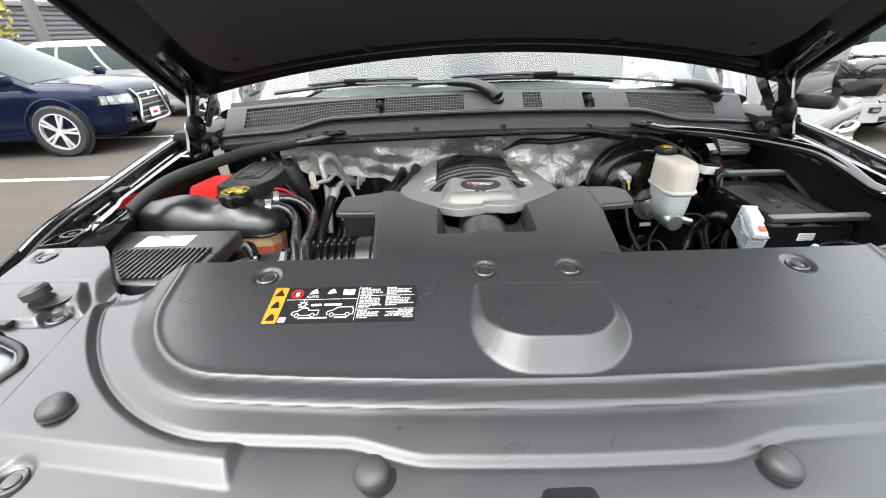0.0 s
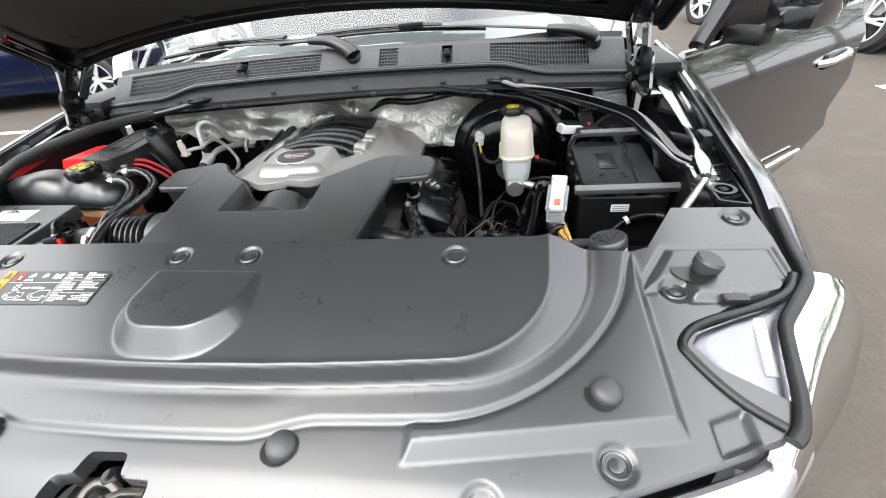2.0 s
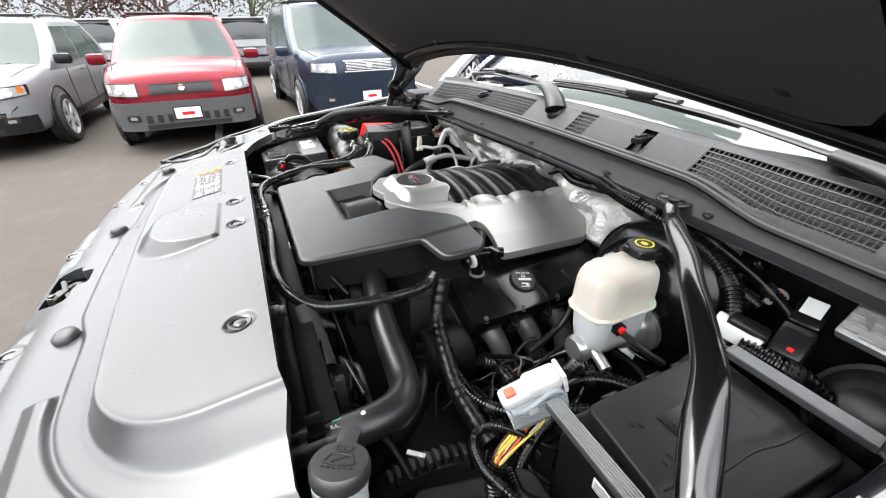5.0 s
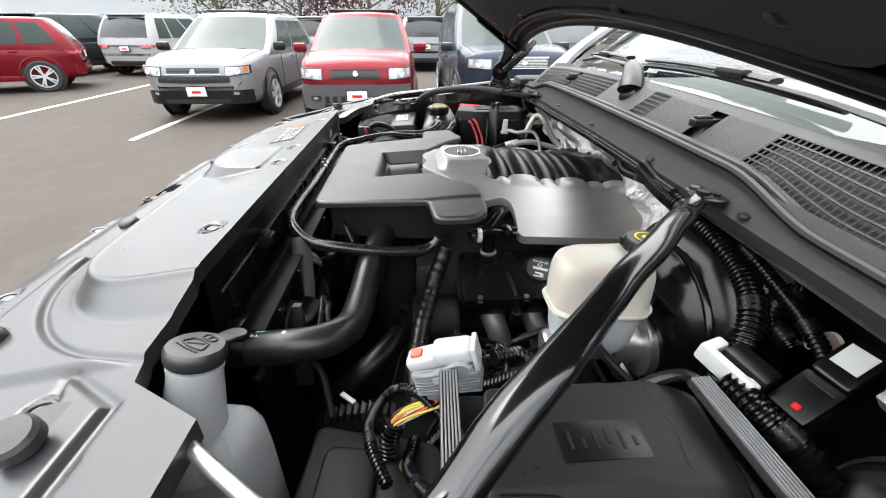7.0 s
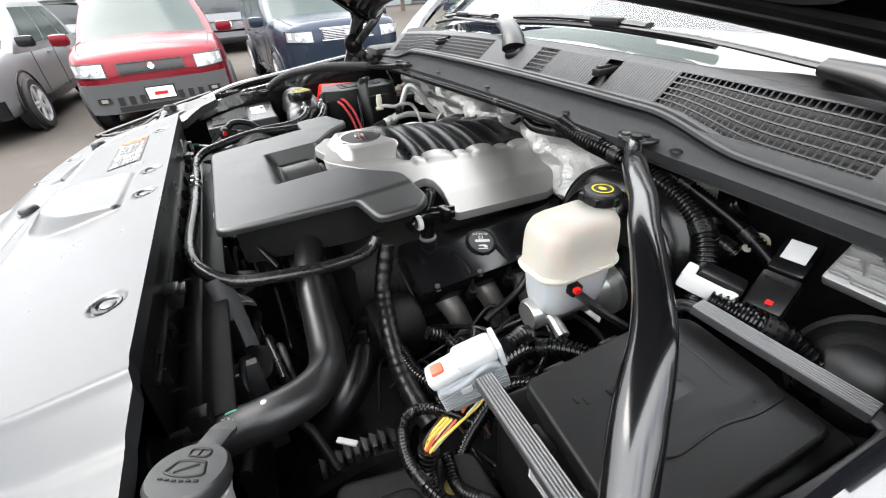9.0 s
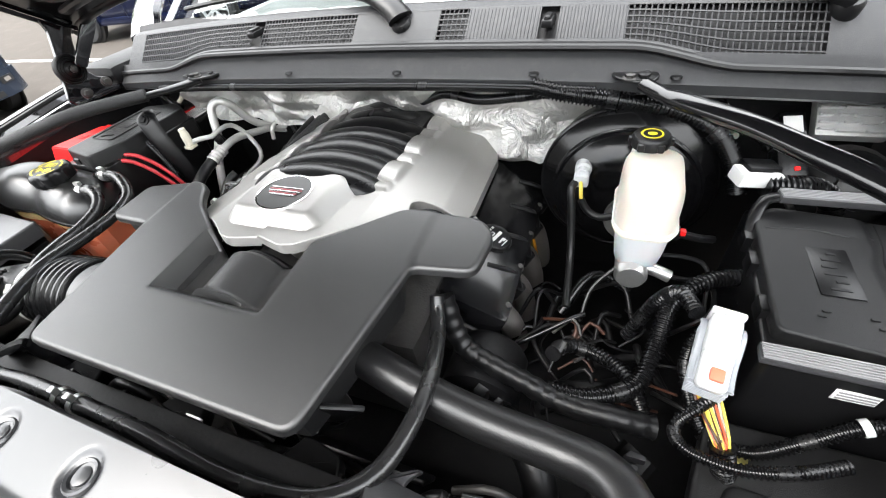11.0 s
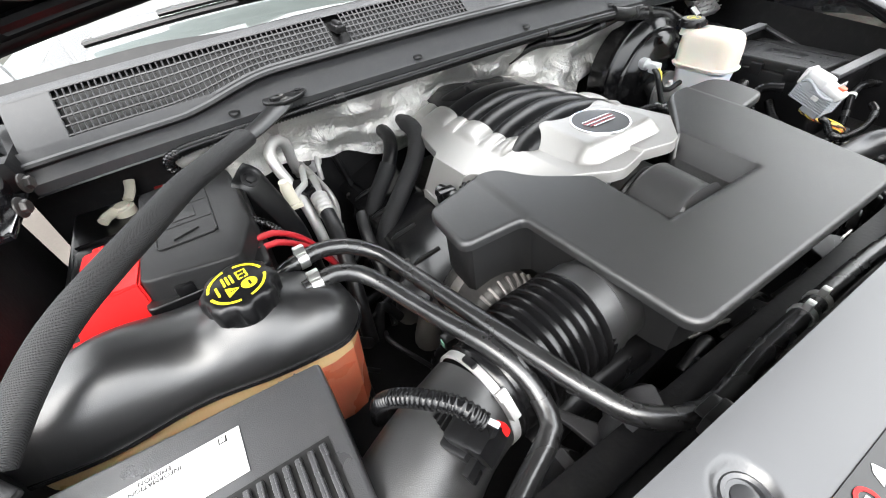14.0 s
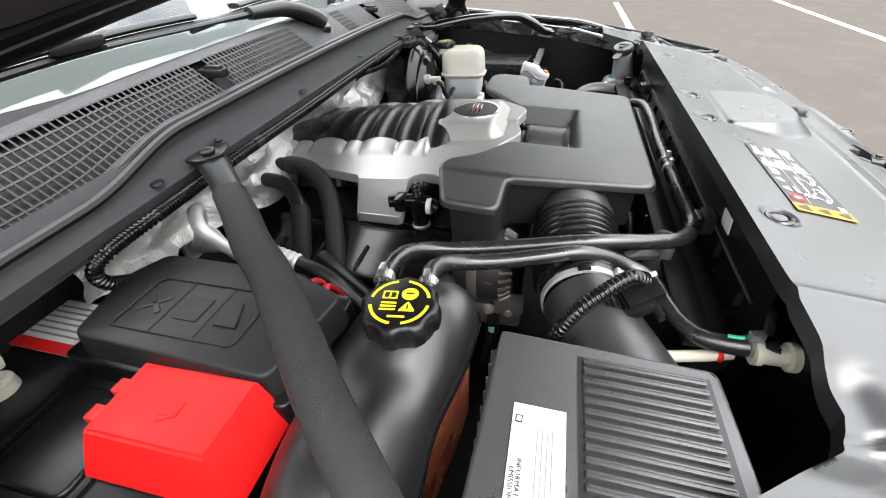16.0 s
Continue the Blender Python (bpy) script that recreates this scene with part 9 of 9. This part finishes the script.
        gr = front_piece("grille", -0.40, 0.40, nose - 0.225, nose - 0.095, M_BLKP, t, 0.012, "dark grille")
        nb = 6 if style == "bars" else 2
        for i in range(nb):
            z = nose - 0.205 + 0.105 * i / (nb - 1)
            front_piece("grille_bar", -0.38, 0.38, z - 0.0035, z + 0.0035, M_RIM if style == "bars" else M_BLACK, gr, 0.020)
        if style == "bars":
            for z in (nose - 0.232, nose - 0.08):
                front_piece("chrome_frame", -0.41, 0.41, z - 0.007, z + 0.007, M_RIM, gr, 0.024)
    part("badge", lathe([(0.042, 0), (0.038, 0.008), (0.026, 0.006), (0, 0.008)], 20, Matrix.Translation(nose_pt(0, nose - 0.15, 0.024)) @ pose(0, 0, 0, 0, 80, 0)), M_CHROME, gr)
    if style != "spindle":
        bp = front_piece("front_bumper", -0.90, 0.90, 0.31, low_top, low_m, t, 0.02, "moulded front bumper", n=14)
        for s in (1, -1):
            for i in range(3):
                a = 0.20 + 0.13 * i
                if style == "slots":
                    front_piece("slot", *sorted((a * s, (a + 0.07) * s)), 0.40, 0.50, M_BLKP, bp, 0.026, n=3)
        front_piece("lower_intake", -0.55, 0.55, 0.325, 0.385, M_BLKP, t, 0.028)
    rb_ = part("rear_bumper", grid_patch(lambda y, z, q: (r + float(np.interp(abs(y) / hw, (0.78, 0.88, 0.955), (0.0, 0.05, 0.2))) - (0.02 if q > 0 else -0.04), y, z), np.linspace(0.93 * hw, -0.93 * hw, 11), np.linspace(0.38, 0.60, 3), -1), low_m, t)
    if rear_view:
        part("spoiler", rbox((r + 0.42, 0, H - 0.035), (0.30, W * 0.66, 0.035), 0.014), paint, t)
        part("tailgate_strip", rbox((r - 0.012, 0, 0.925), (0.02, W * 0.50, 0.03), 0.008), M_RIM, t, "silver strip above the plate")
        part("diffuser", rbox((r + 0.0, 0, 0.40), (0.06, W * 0.62, 0.12), 0.02), M_BLKP, t)
        for s in (1, -1):
            part("exhaust_tip", lathe([(0.035, 0), (0.042, 0.0), (0.042, 0.06), (0.035, 0.06)], 18, Matrix.Translation((r - 0.02, s * W * 0.30, 0.36)) @ pose(0, 0, 0, 0, 90, 0)), M_RIM, t)
    for x, z in ((f + 0.02, 0.50), (r - 0.03, 0.80)):
        pl = part("licence_plate", rbox((x, 0, z), (0.02, 0.34, 0.17), 0.006), M_BLACK, t, "dealer plate in a black frame")
        sx = 1 if x > 0 else -1
        part("plate_face", rbox((x + 0.008 * sx, 0, z), (0.012, 0.31, 0.14), 0.004), M_WHT, pl)
        part("red_patch", rbox((x + 0.012 * sx, 0, z - 0.005), (0.010, 0.15, 0.04), 0.004), M_RED, pl)
    for s in (1, -1):
        part("wiper", tube([cabin_pt("front", s * 0.5 - 0.45, 0.06, 0.03), cabin_pt("front", s * 0.5 - 0.2, 0.09, 0.03), cabin_pt("front", s * 0.5 + 0.1, 0.11, 0.03)], 0.010, 6, 0.1), M_BLACK, t)
        side_y = lambda x: s * (hw * ev(wid_k, x) + 0.004)
        for x0 in (0.62, -0.42):
            part("door_seam", tube([(x0, side_y(x0), 0.36), (x0, side_y(x0), 0.75), (x0 - 0.03, side_y(x0) * 0.995, 0.97)], 0.005, 6, 0.1), M_BLKP, t)
            part("door_handle", rbox((x0 - 0.78, side_y(x0 - 0.78), 0.90), (0.17, 0.03, 0.03), 0.01), paint, t)
        part("sill", rbox((0.0, s * hw * 0.965, 0.33), (L * 0.52, 0.06, 0.13), 0.03), low_m, t)
        for x in (f - 0.90, r + 0.82):
            wy = s * (hw - 0.072)
            w = part("wheel", lathe([(wheel_r * 0.70, -0.11), (wheel_r * 0.92, -0.112), (wheel_r, -0.08), (wheel_r, 0.08), (wheel_r * 0.92, 0.112), (wheel_r * 0.70, 0.11), (wheel_r * 0.70, -0.11)], 36, Matrix.Translation((x, wy, wheel_r)) @ pose(0, 0, 0, 90, 0, 0)), M_TYRE, t, "black tyre on a silver rim")
            m = Matrix.Translation((x, wy + s * 0.108, wheel_r)) @ pose(0, 0, 0, -90 * s, 0, 0)
            rim = [lathe([(wheel_r * 0.71, -0.12), (wheel_r * 0.72, 0.002), (wheel_r * 0.67, 0.004), (wheel_r * 0.65, -0.03), (wheel_r * 0.65, -0.12), (wheel_r * 0.71, -0.12)], 32, m), lathe([(wheel_r * 0.16, -0.05), (wheel_r * 0.15, 0.0), (0, 0.002)], 16, m)]
            for c in range(5):
                for dd in (-8, 8):
                    rim.append(rbox((0, 0, 0), (wheel_r * 0.58, 0.034, 0.03), 0.006, m @ pose(0, 0, 0, 0, 0, 72 * c + dd) @ Matrix.Translation((wheel_r * 0.40, 0, -0.014))))
            part("rim", cat(*rim), M_RIM, w, "silver spoked rim")
            part("brake_disc", lathe([(wheel_r * 0.64, -0.05), (0, -0.05)], 24, m), M_BLKP, w)
            part("wheel_well", lathe([(wheel_r + 0.065, -0.02), (wheel_r + 0.065, 0.0), (wheel_r * 0.5, 0.002)], 30, Matrix.Translation((x, s * (hw * ev(wid_k, x) - 0.002), wheel_r + 0.01)) @ pose(0, 0, 0, -90 * s, 0, 0)), M_BLKP, t)
            arch = [(x + (wheel_r + 0.075) * math.cos(a), s * hw * ev(wid_k, x + (wheel_r + 0.075) * math.cos(a)) * 0.998, wheel_r + 0.01 + (wheel_r + 0.075) * math.sin(a)) for a in np.linspace(-0.1, math.pi + 0.1, 20)]
            part("wheel_arch", tube(arch, 0.022, 8, 0.05), low_m, t)
        if roof_rack:
            part("roof_rail", tube([(r + 0.6, s * hw * 0.70, H - 0.03), (r + 0.7, s * hw * 0.70, H + 0.03), (-0.05, s * hw * 0.70, H + 0.04), (0.08, s * hw * 0.69, H - 0.02)], 0.016, 8, 0.1), M_BLACK, t)
    if roof_rack:
        for x in (-1.1, -0.25):
            part("crossbar", tube([(x, -hw * 0.70, H + 0.05), (x, hw * 0.70, H + 0.05)], 0.02, 8, 0.2), M_BLACK, t)
    return t


def plate(q, th):
    """A thin pane with four corners."""
    q = [Vector(p) for p in q]
    n = (q[1] - q[0]).cross(q[2] - q[0]).normalized() * th
    V = [tuple(p) for p in q] + [tuple(p + n) for p in q]
    return np.array(V), [(4, 5, 6, 7), (3, 2, 1, 0), (0, 1, 5, 4), (1, 2, 6, 5), (2, 3, 7, 6), (3, 0, 4, 7)]


M_AMBER = mat("amber lens", (0.55, 0.14, 0.02), 0.2, coat=0.5)
M_CARGLASS = mat("parked car window glass", (0.04, 0.052, 0.050), 0.14, spec=0.10, rvar=0.02, var=0.5, coarse=1.6)
M_RIM = mat("silver wheel paint", (0.50, 0.50, 0.51), 0.3, 0.3, var=0.08)
M_TINT = mat("dark tinted car glass", (0.010, 0.012, 0.013), 0.06, spec=0.5, rvar=0.02)
M_LAMPG = mat("headlight glass", (0.36, 0.37, 0.38), 0.25, metal=0.3, coat=0.2, var=0.45, coarse=18)
mat_tail = mat("red lamp plastic", (0.45, 0.01, 0.02), 0.15, coat=0.5)
P_RED = car_paint("red paint", (0.13, 0.006, 0.012))
P_SILVER = car_paint("silver paint", (0.18, 0.184, 0.193), 0.32, 0.25)
P_BLUE = car_paint("dark blue paint", (0.020, 0.027, 0.042))
P_NAVY = car_paint("navy paint", (0.005, 0.008, 0.026))
P_WHITE = car_paint("white paint", (0.27, 0.27, 0.275), 0.25, 0.0)
P_DARK = car_paint("dark grey paint", (0.02, 0.022, 0.025))
M_CLAD = mat("grey bumper cladding", (0.055, 0.055, 0.057), 0.6, bump=0.3)


def place(ob, x, y, yaw):
    ob.matrix_basis = pose(x, y, 0, 0, 0, yaw)


place(suv_car("parked_suv", "red compact SUV with grey bumpers and a roof rack", P_RED, L=4.5, W=1.85, H=1.66, hood=1.05, nose=0.97, lower=M_CLAD, roof_rack=True, style="slots", low_top=0.66), -8.05, -0.72, 2)
place(suv_car("parked_suv", "silver compact SUV with dark lower bumpers", P_SILVER, L=4.5, W=1.88, H=1.66, lower=M_BLACK, roof_rack=True, style="twin", low_top=0.52), -8.62, -3.28, -1)
place(suv_car("parked_suv", "dark blue SUV with a barred chrome grille", P_BLUE, L=4.75, W=1.95, H=1.86, hood=1.12, nose=1.10, style="bars", roof_rack=True), -8.38, 1.87, 3)
place(suv_car("parked_suv", "navy crossover with a spindle grille", P_NAVY, L=4.8, W=1.92, H=1.68, style="spindle", wheel_r=0.38), -7.55, 6.65, 6)
place(suv_car("parked_suv", "silver white SUV behind the navy one", P_WHITE, L=4.6, W=1.88, H=1.65), -7.2, 10.2, 8)
place(suv_car("parked_suv", "white SUV seen from behind with red tail lights", P_WHITE, L=4.8, W=1.95, H=1.76, rear_view=True), -16.0, -8.4, 172)
place(suv_car("parked_suv", "dark grey SUV seen from behind", P_DARK, L=4.8, W=1.95, H=1.76, rear_view=True), -15.5, -11.1, 168)
place(suv_car("parked_suv", "red crossover parked across the aisle", P_RED, L=4.8, W=1.9, H=1.62), -10.3, -10.6, 300)
place(suv_car("parked_suv", "pale silver SUV in the far row", P_SILVER, L=4.7, W=1.9, H=1.72, rear_view=True), -17.0, 0.6, 180)
place(suv_car("parked_suv", "white SUV in the far row", P_WHITE, L=4.7, W=1.9, H=1.72, rear_view=True), -17.5, -3.6, 180)
place(suv_car("parked_suv", "dark SUV in the far row", P_DARK, L=4.7, W=1.9, H=1.7), -20.0, -6.2, 10)
place(suv_car("parked_suv", "blue grey SUV in the far row", P_BLUE, L=4.7, W=1.9, H=1.7), -20.5, 3.9, 2)
place(suv_car("parked_suv", "white crossover with a dark mesh grille", P_WHITE, L=4.6, W=1.9, H=1.66, wheel_r=0.37), 5.55, 7.55, -72)
place(suv_car("parked_suv", "white SUV parked behind the open door", P_WHITE, L=4.7, W=1.9, H=1.7), 9.2, 6.6, -75)

# ---- the SUV's open driver door and mirrors ----
door = thing("car_door", (1.02, 0.98, 0.45), "glossy black driver door standing open", "car door")
DY = math.degrees(math.atan2(0.64, 0.845))
md = Matrix.Translation((1.0, 0.96, 0)) @ pose(0, 0, 0, 0, 0, DY)
V, F = [], []
zs = [(0.50, -0.03), (0.56, 0.0), (0.72, 0.035), (0.80, 0.02), (0.95, 0.045), (1.05, 0.03), (1.13, 0.03), (1.20, -0.01), (1.235, -0.02)]
us = np.linspace(0, 1.22, 14)
for u in us:
    for z, b in zs:
        V.append(tuple(md @ Vector((u - (0.16 * smooth(0.72, 0.45, z) if u > 1.1 else 0), -0.03 - b, z))))
k = len(zs)
F = [(i * k + j, (i + 1) * k + j, (i + 1) * k + j + 1, i * k + j + 1) for i in range(len(us) - 1) for j in range(k - 1)]
part("outer_skin", (np.array(V), F), M_PAINT, door)
part("inner_panel", rbox((0, 0, 0), (1.16, 0.10, 0.66), 0.04, md @ Matrix.Translation((0.58, 0.06, 0.86))), M_BLACK, door)
part("handle", tube([md @ Vector(p) for p in ((0.88, -0.055, 1.06), (0.92, -0.085, 1.065), (1.05, -0.088, 1.075), (1.10, -0.06, 1.075))], 0.015, 10, 0.03), M_CHROME, door, "chrome pull handle")
part("handle_cup", rbox((0, 0, 0), (0.16, 0.02, 0.06), 0.01, md @ Matrix.Translation((1.0, -0.062, 1.06))), M_BLKP, door)
part("window_trim", tube([md @ Vector(p) for p in ((0.0, -0.015, 1.245), (1.22, -0.015, 1.245))], 0.012, 8, 0.2), M_CHROME, door)
part("window_frame", tube([md @ Vector(p) for p in ((0.1, 0.0, 1.25), (0.55, 0.05, 1.62), (1.10, 0.07, 1.66), (1.20, 0.02, 1.25))], 0.03, 8, 0.1), M_BLACK, door)
part("window", plate([md @ Vector(p) for p in ((0.1, 0.01, 1.25), (1.19, 0.02, 1.25), (1.09, 0.07, 1.65), (0.55, 0.05, 1.61))], 0.005), M_LENS, door)
part("sill_trim", tube([md @ Vector(p) for p in ((0.0, -0.075, 0.66), (0.6, -0.08, 0.66), (1.0, -0.075, 0.66))], 0.014, 8, 0.2), M_CHROME, door)
mi = part("mirror", rbox((0, 0, 0), (0.20, 0.15, 0.16), 0.05, md @ Matrix.Translation((0.34, -0.16, 1.36))), M_PAINT, door, "black door mirror with a chrome cap")
part("cap", rbox((0, 0, 0), (0.21, 0.13, 0.07), 0.03, md @ Matrix.Translation((0.34, -0.17, 1.42))), M_CHROME, mi)
part("stalk", rbox((0, 0, 0), (0.08, 0.12, 0.05), 0.015, md @ Matrix.Translation((0.24, -0.07, 1.27))), M_BLACK, mi)

# ---- building, pole, trees ----
bld = thing("service_building", (-32, 33, 0), "pale grey corrugated dealership building with signs", "building")
mb = Matrix.Translation((-27, 30, 0)) @ pose(0, 0, 0, 0, 0, 44)
M_CORR = mat("pale corrugated siding", (0.13, 0.133, 0.138), 0.6, 0.0, var=0.12, grain=20, coarse=1, spec=0.2)
part("wall", rbox((0, 0, 0), (44, 8, 4.0), 0.02, mb @ Matrix.Translation((0, 4, 2.0))), M_CORR, bld)
part("fascia", rbox((0, 0, 0), (45, 8.6, 0.3), 0.05, mb @ Matrix.Translation((0, 4, 4.1))), mat("dark fascia", (0.16, 0.17, 0.18), 0.5), bld)
for i in range(14):
    part("siding_board", rbox((0, 0, 0), (44, 0.10, 0.17), 0.03, mb @ Matrix.Translation((0, -0.05, 0.12 + 0.285 * i))), M_CORR, bld)
for i, txt in enumerate(("CAR", "4X4", "")):
    m = mb @ Matrix.Translation((-0.29 + 2.0 * i, -0.16, 1.42))
    sg = part("sign", rbox((0, 0, 0), (0.78, 0.06, 0.64), 0.02, m), M_WHT, bld, "white wall sign with dark blue letters")
    if txt:
        lettering(txt, 0.36, m @ Matrix.Translation((0, -0.05, 0)) @ pose(0, 0, 0, 90, 0, 0), mat("blue sign letters", (0.03, 0.06, 0.2), 0.5), sg, 0.02)
M_POLE = mat("weathered steel post", (0.12, 0.115, 0.11), 0.6, bump=0.3, grain=60)
pole = thing("lamp_post", (-10.6, 11.6, 0), "tall grey steel lamp post in the lot", "lamp post")
part("base", lathe([(0.30, 0), (0.30, 0.75), (0.26, 0.80)], 24, Matrix.Translation((-10.6, 11.6, 0))), M_GREY, pole)
part("shaft", lathe([(0.15, 0.8), (0.11, 8.5)], 16, Matrix.Translation((-10.6, 11.6, 0))), M_POLE, pole)
part("luminaire", rbox((-10.2, 11.6, 8.5), (0.9, 0.35, 0.15), 0.05), M_GREY, pole)

M_LEAF = mat("leaves", (0.07, 0.11, 0.03), 0.6, var=0.4, grain=6, coarse=1.2)
M_LEAFY = mat("yellowing leaves", (0.25, 0.22, 0.03), 0.6, var=0.4, grain=6, coarse=1.2)
M_LEAFR = mat("dark red leaves", (0.09, 0.03, 0.025), 0.6, var=0.4, grain=6, coarse=1.2)
M_BARK = mat("bark", (0.10, 0.08, 0.06), 0.85, bump=0.8, grain=60)


def tree(x, y, h, spread, leaf, seed, label):
    rr = random.Random(seed)
    t = thing("tree", (x, y, 0), label, "tree", "trees round the lot")
    limbs = [tube([(x, y, 0), (x + 0.05, y, h * 0.25), (x, y + 0.08, h * 0.5), (x + 0.1, y, h * 0.8)], lambda q: 0.16 * (1 - 0.8 * q), 10, 0.4)]
    tips = []
    for i in range(13):
        a, z0 = rr.uniform(0, 6.28), h * rr.uniform(0.22, 0.72)
        L = spread * rr.uniform(0.5, 0.95)
        e = (x + L * math.cos(a), y + L * math.sin(a), z0 + h * rr.uniform(0.1, 0.28))
        limbs.append(tube([(x, y, z0), (x + L * 0.5 * math.cos(a), y + L * 0.5 * math.sin(a), z0 + h * 0.12), e], lambda q: 0.06 * (1 - 0.8 * q), 6, 0.4))
        tips += [e, (x + L * 0.6 * math.cos(a), y + L * 0.6 * math.sin(a), e[2] - 0.2)]
    tips += [(x + 0.1, y, h * 0.85), (x, y, h * 0.7)]
    part("trunk", cat(*limbs), M_BARK, t)
    V, F = [], []
    for c in tips:
        for i in range(170):
            d = Vector((rr.gauss(0, 1), rr.gauss(0, 1), rr.gauss(0, 0.8)))
            p = Vector(c) + d * spread * 0.22
            u = Vector((rr.gauss(0, 1), rr.gauss(0, 1), rr.gauss(0, 1))).normalized()
            v = u.orthogonal().normalized()
            s = rr.uniform(0.06, 0.14)
            b = len(V)
            V += [p - u * s, p + v * s * 0.45, p + u * s, p - v * s * 0.45]
            F.append((b, b + 1, b + 2, b + 3))
    part("crown", (np.array([tuple(v) for v in V]), F), leaf, t)


tree(-12.5, 10.6, 3.2, 1.3, M_LEAFY, 1, "small tree with yellowing leaves beside the building")
tree(-26.0, 1.5, 7.6, 3.4, M_LEAF, 2, "broad green tree at the far edge of the lot")
tree(-27.0, -2.5, 6.8, 3.4, M_LEAFR, 3, "dark red-leaved tree at the far edge of the lot")
tree(-27.0, -6.5, 6.4, 3.4, M_LEAFR, 4, "dark red-leaved tree at the far edge of the lot")
tree(-28.0, 6.5, 8.0, 3.4, M_LEAF, 5, "broad green tree at the far edge of the lot")
tree(-30.0, 12.5, 7.6, 3.2, M_LEAF, 6, "broad green tree at the far edge of the lot")
tree(-29.0, -12.0, 7.2, 3.4, M_LEAF, 7, "broad green tree at the far edge of the lot")
far = thing("far_building", (-42, -5, 0), "low grey building beyond the lot", "building")
part("wall", rbox((-44, -4, 1.9), (8, 60, 3.8), 0.1), mat("pale painted wall", (0.34, 0.36, 0.38), 0.6, var=0.1, coarse=0.5), far)
part("roof", rbox((-44, -4, 4.5), (9, 61, 0.3), 0.1), mat("dark roof edge", (0.1, 0.1, 0.11), 0.6), far)
# never in view: added wall that keeps low sky out of reflections
side = thing("unseen_wall", (4, -24, 0), "plain grey wall out of view, added to block low sky", "wall")
part("wall", rbox((4, -24, 2.3), (60, 0.4, 4.6), 0.05), mat("grey render", (0.16, 0.16, 0.155), 0.8, var=0.3, coarse=0.6, bump=0.3, grain=30), side)
part("coping", rbox((4, -24, 4.66), (60.2, 0.6, 0.12), 0.03), M_GREY, side)
# out of view: some mirrored in the fender, the rest added to dim low sky
for x, y, h, seed in ((17.0, -15.0, 6.8, 11), (18.5, -9.0, 7.4, 12), (17.5, -3.0, 7.0, 13), (19.5, 0.5, 8.2, 19), (20.5, -6.0, 8.0, 20), (22.0, -12.0, 8.0, 21), (22.5, 7.6, 8.0, 22), (21.0, 4.5, 7.4, 16), (22.0, 11.0, 7.8, 17), (18.0, 17.0, 7.6, 18), (10.0, -19.0, 6.6, 14), (-2.0, -20.0, 7.0, 15)):
    tree(x, y, h, 3.2, M_LEAF, seed, "broad green tree out of view, placed to darken low reflections")
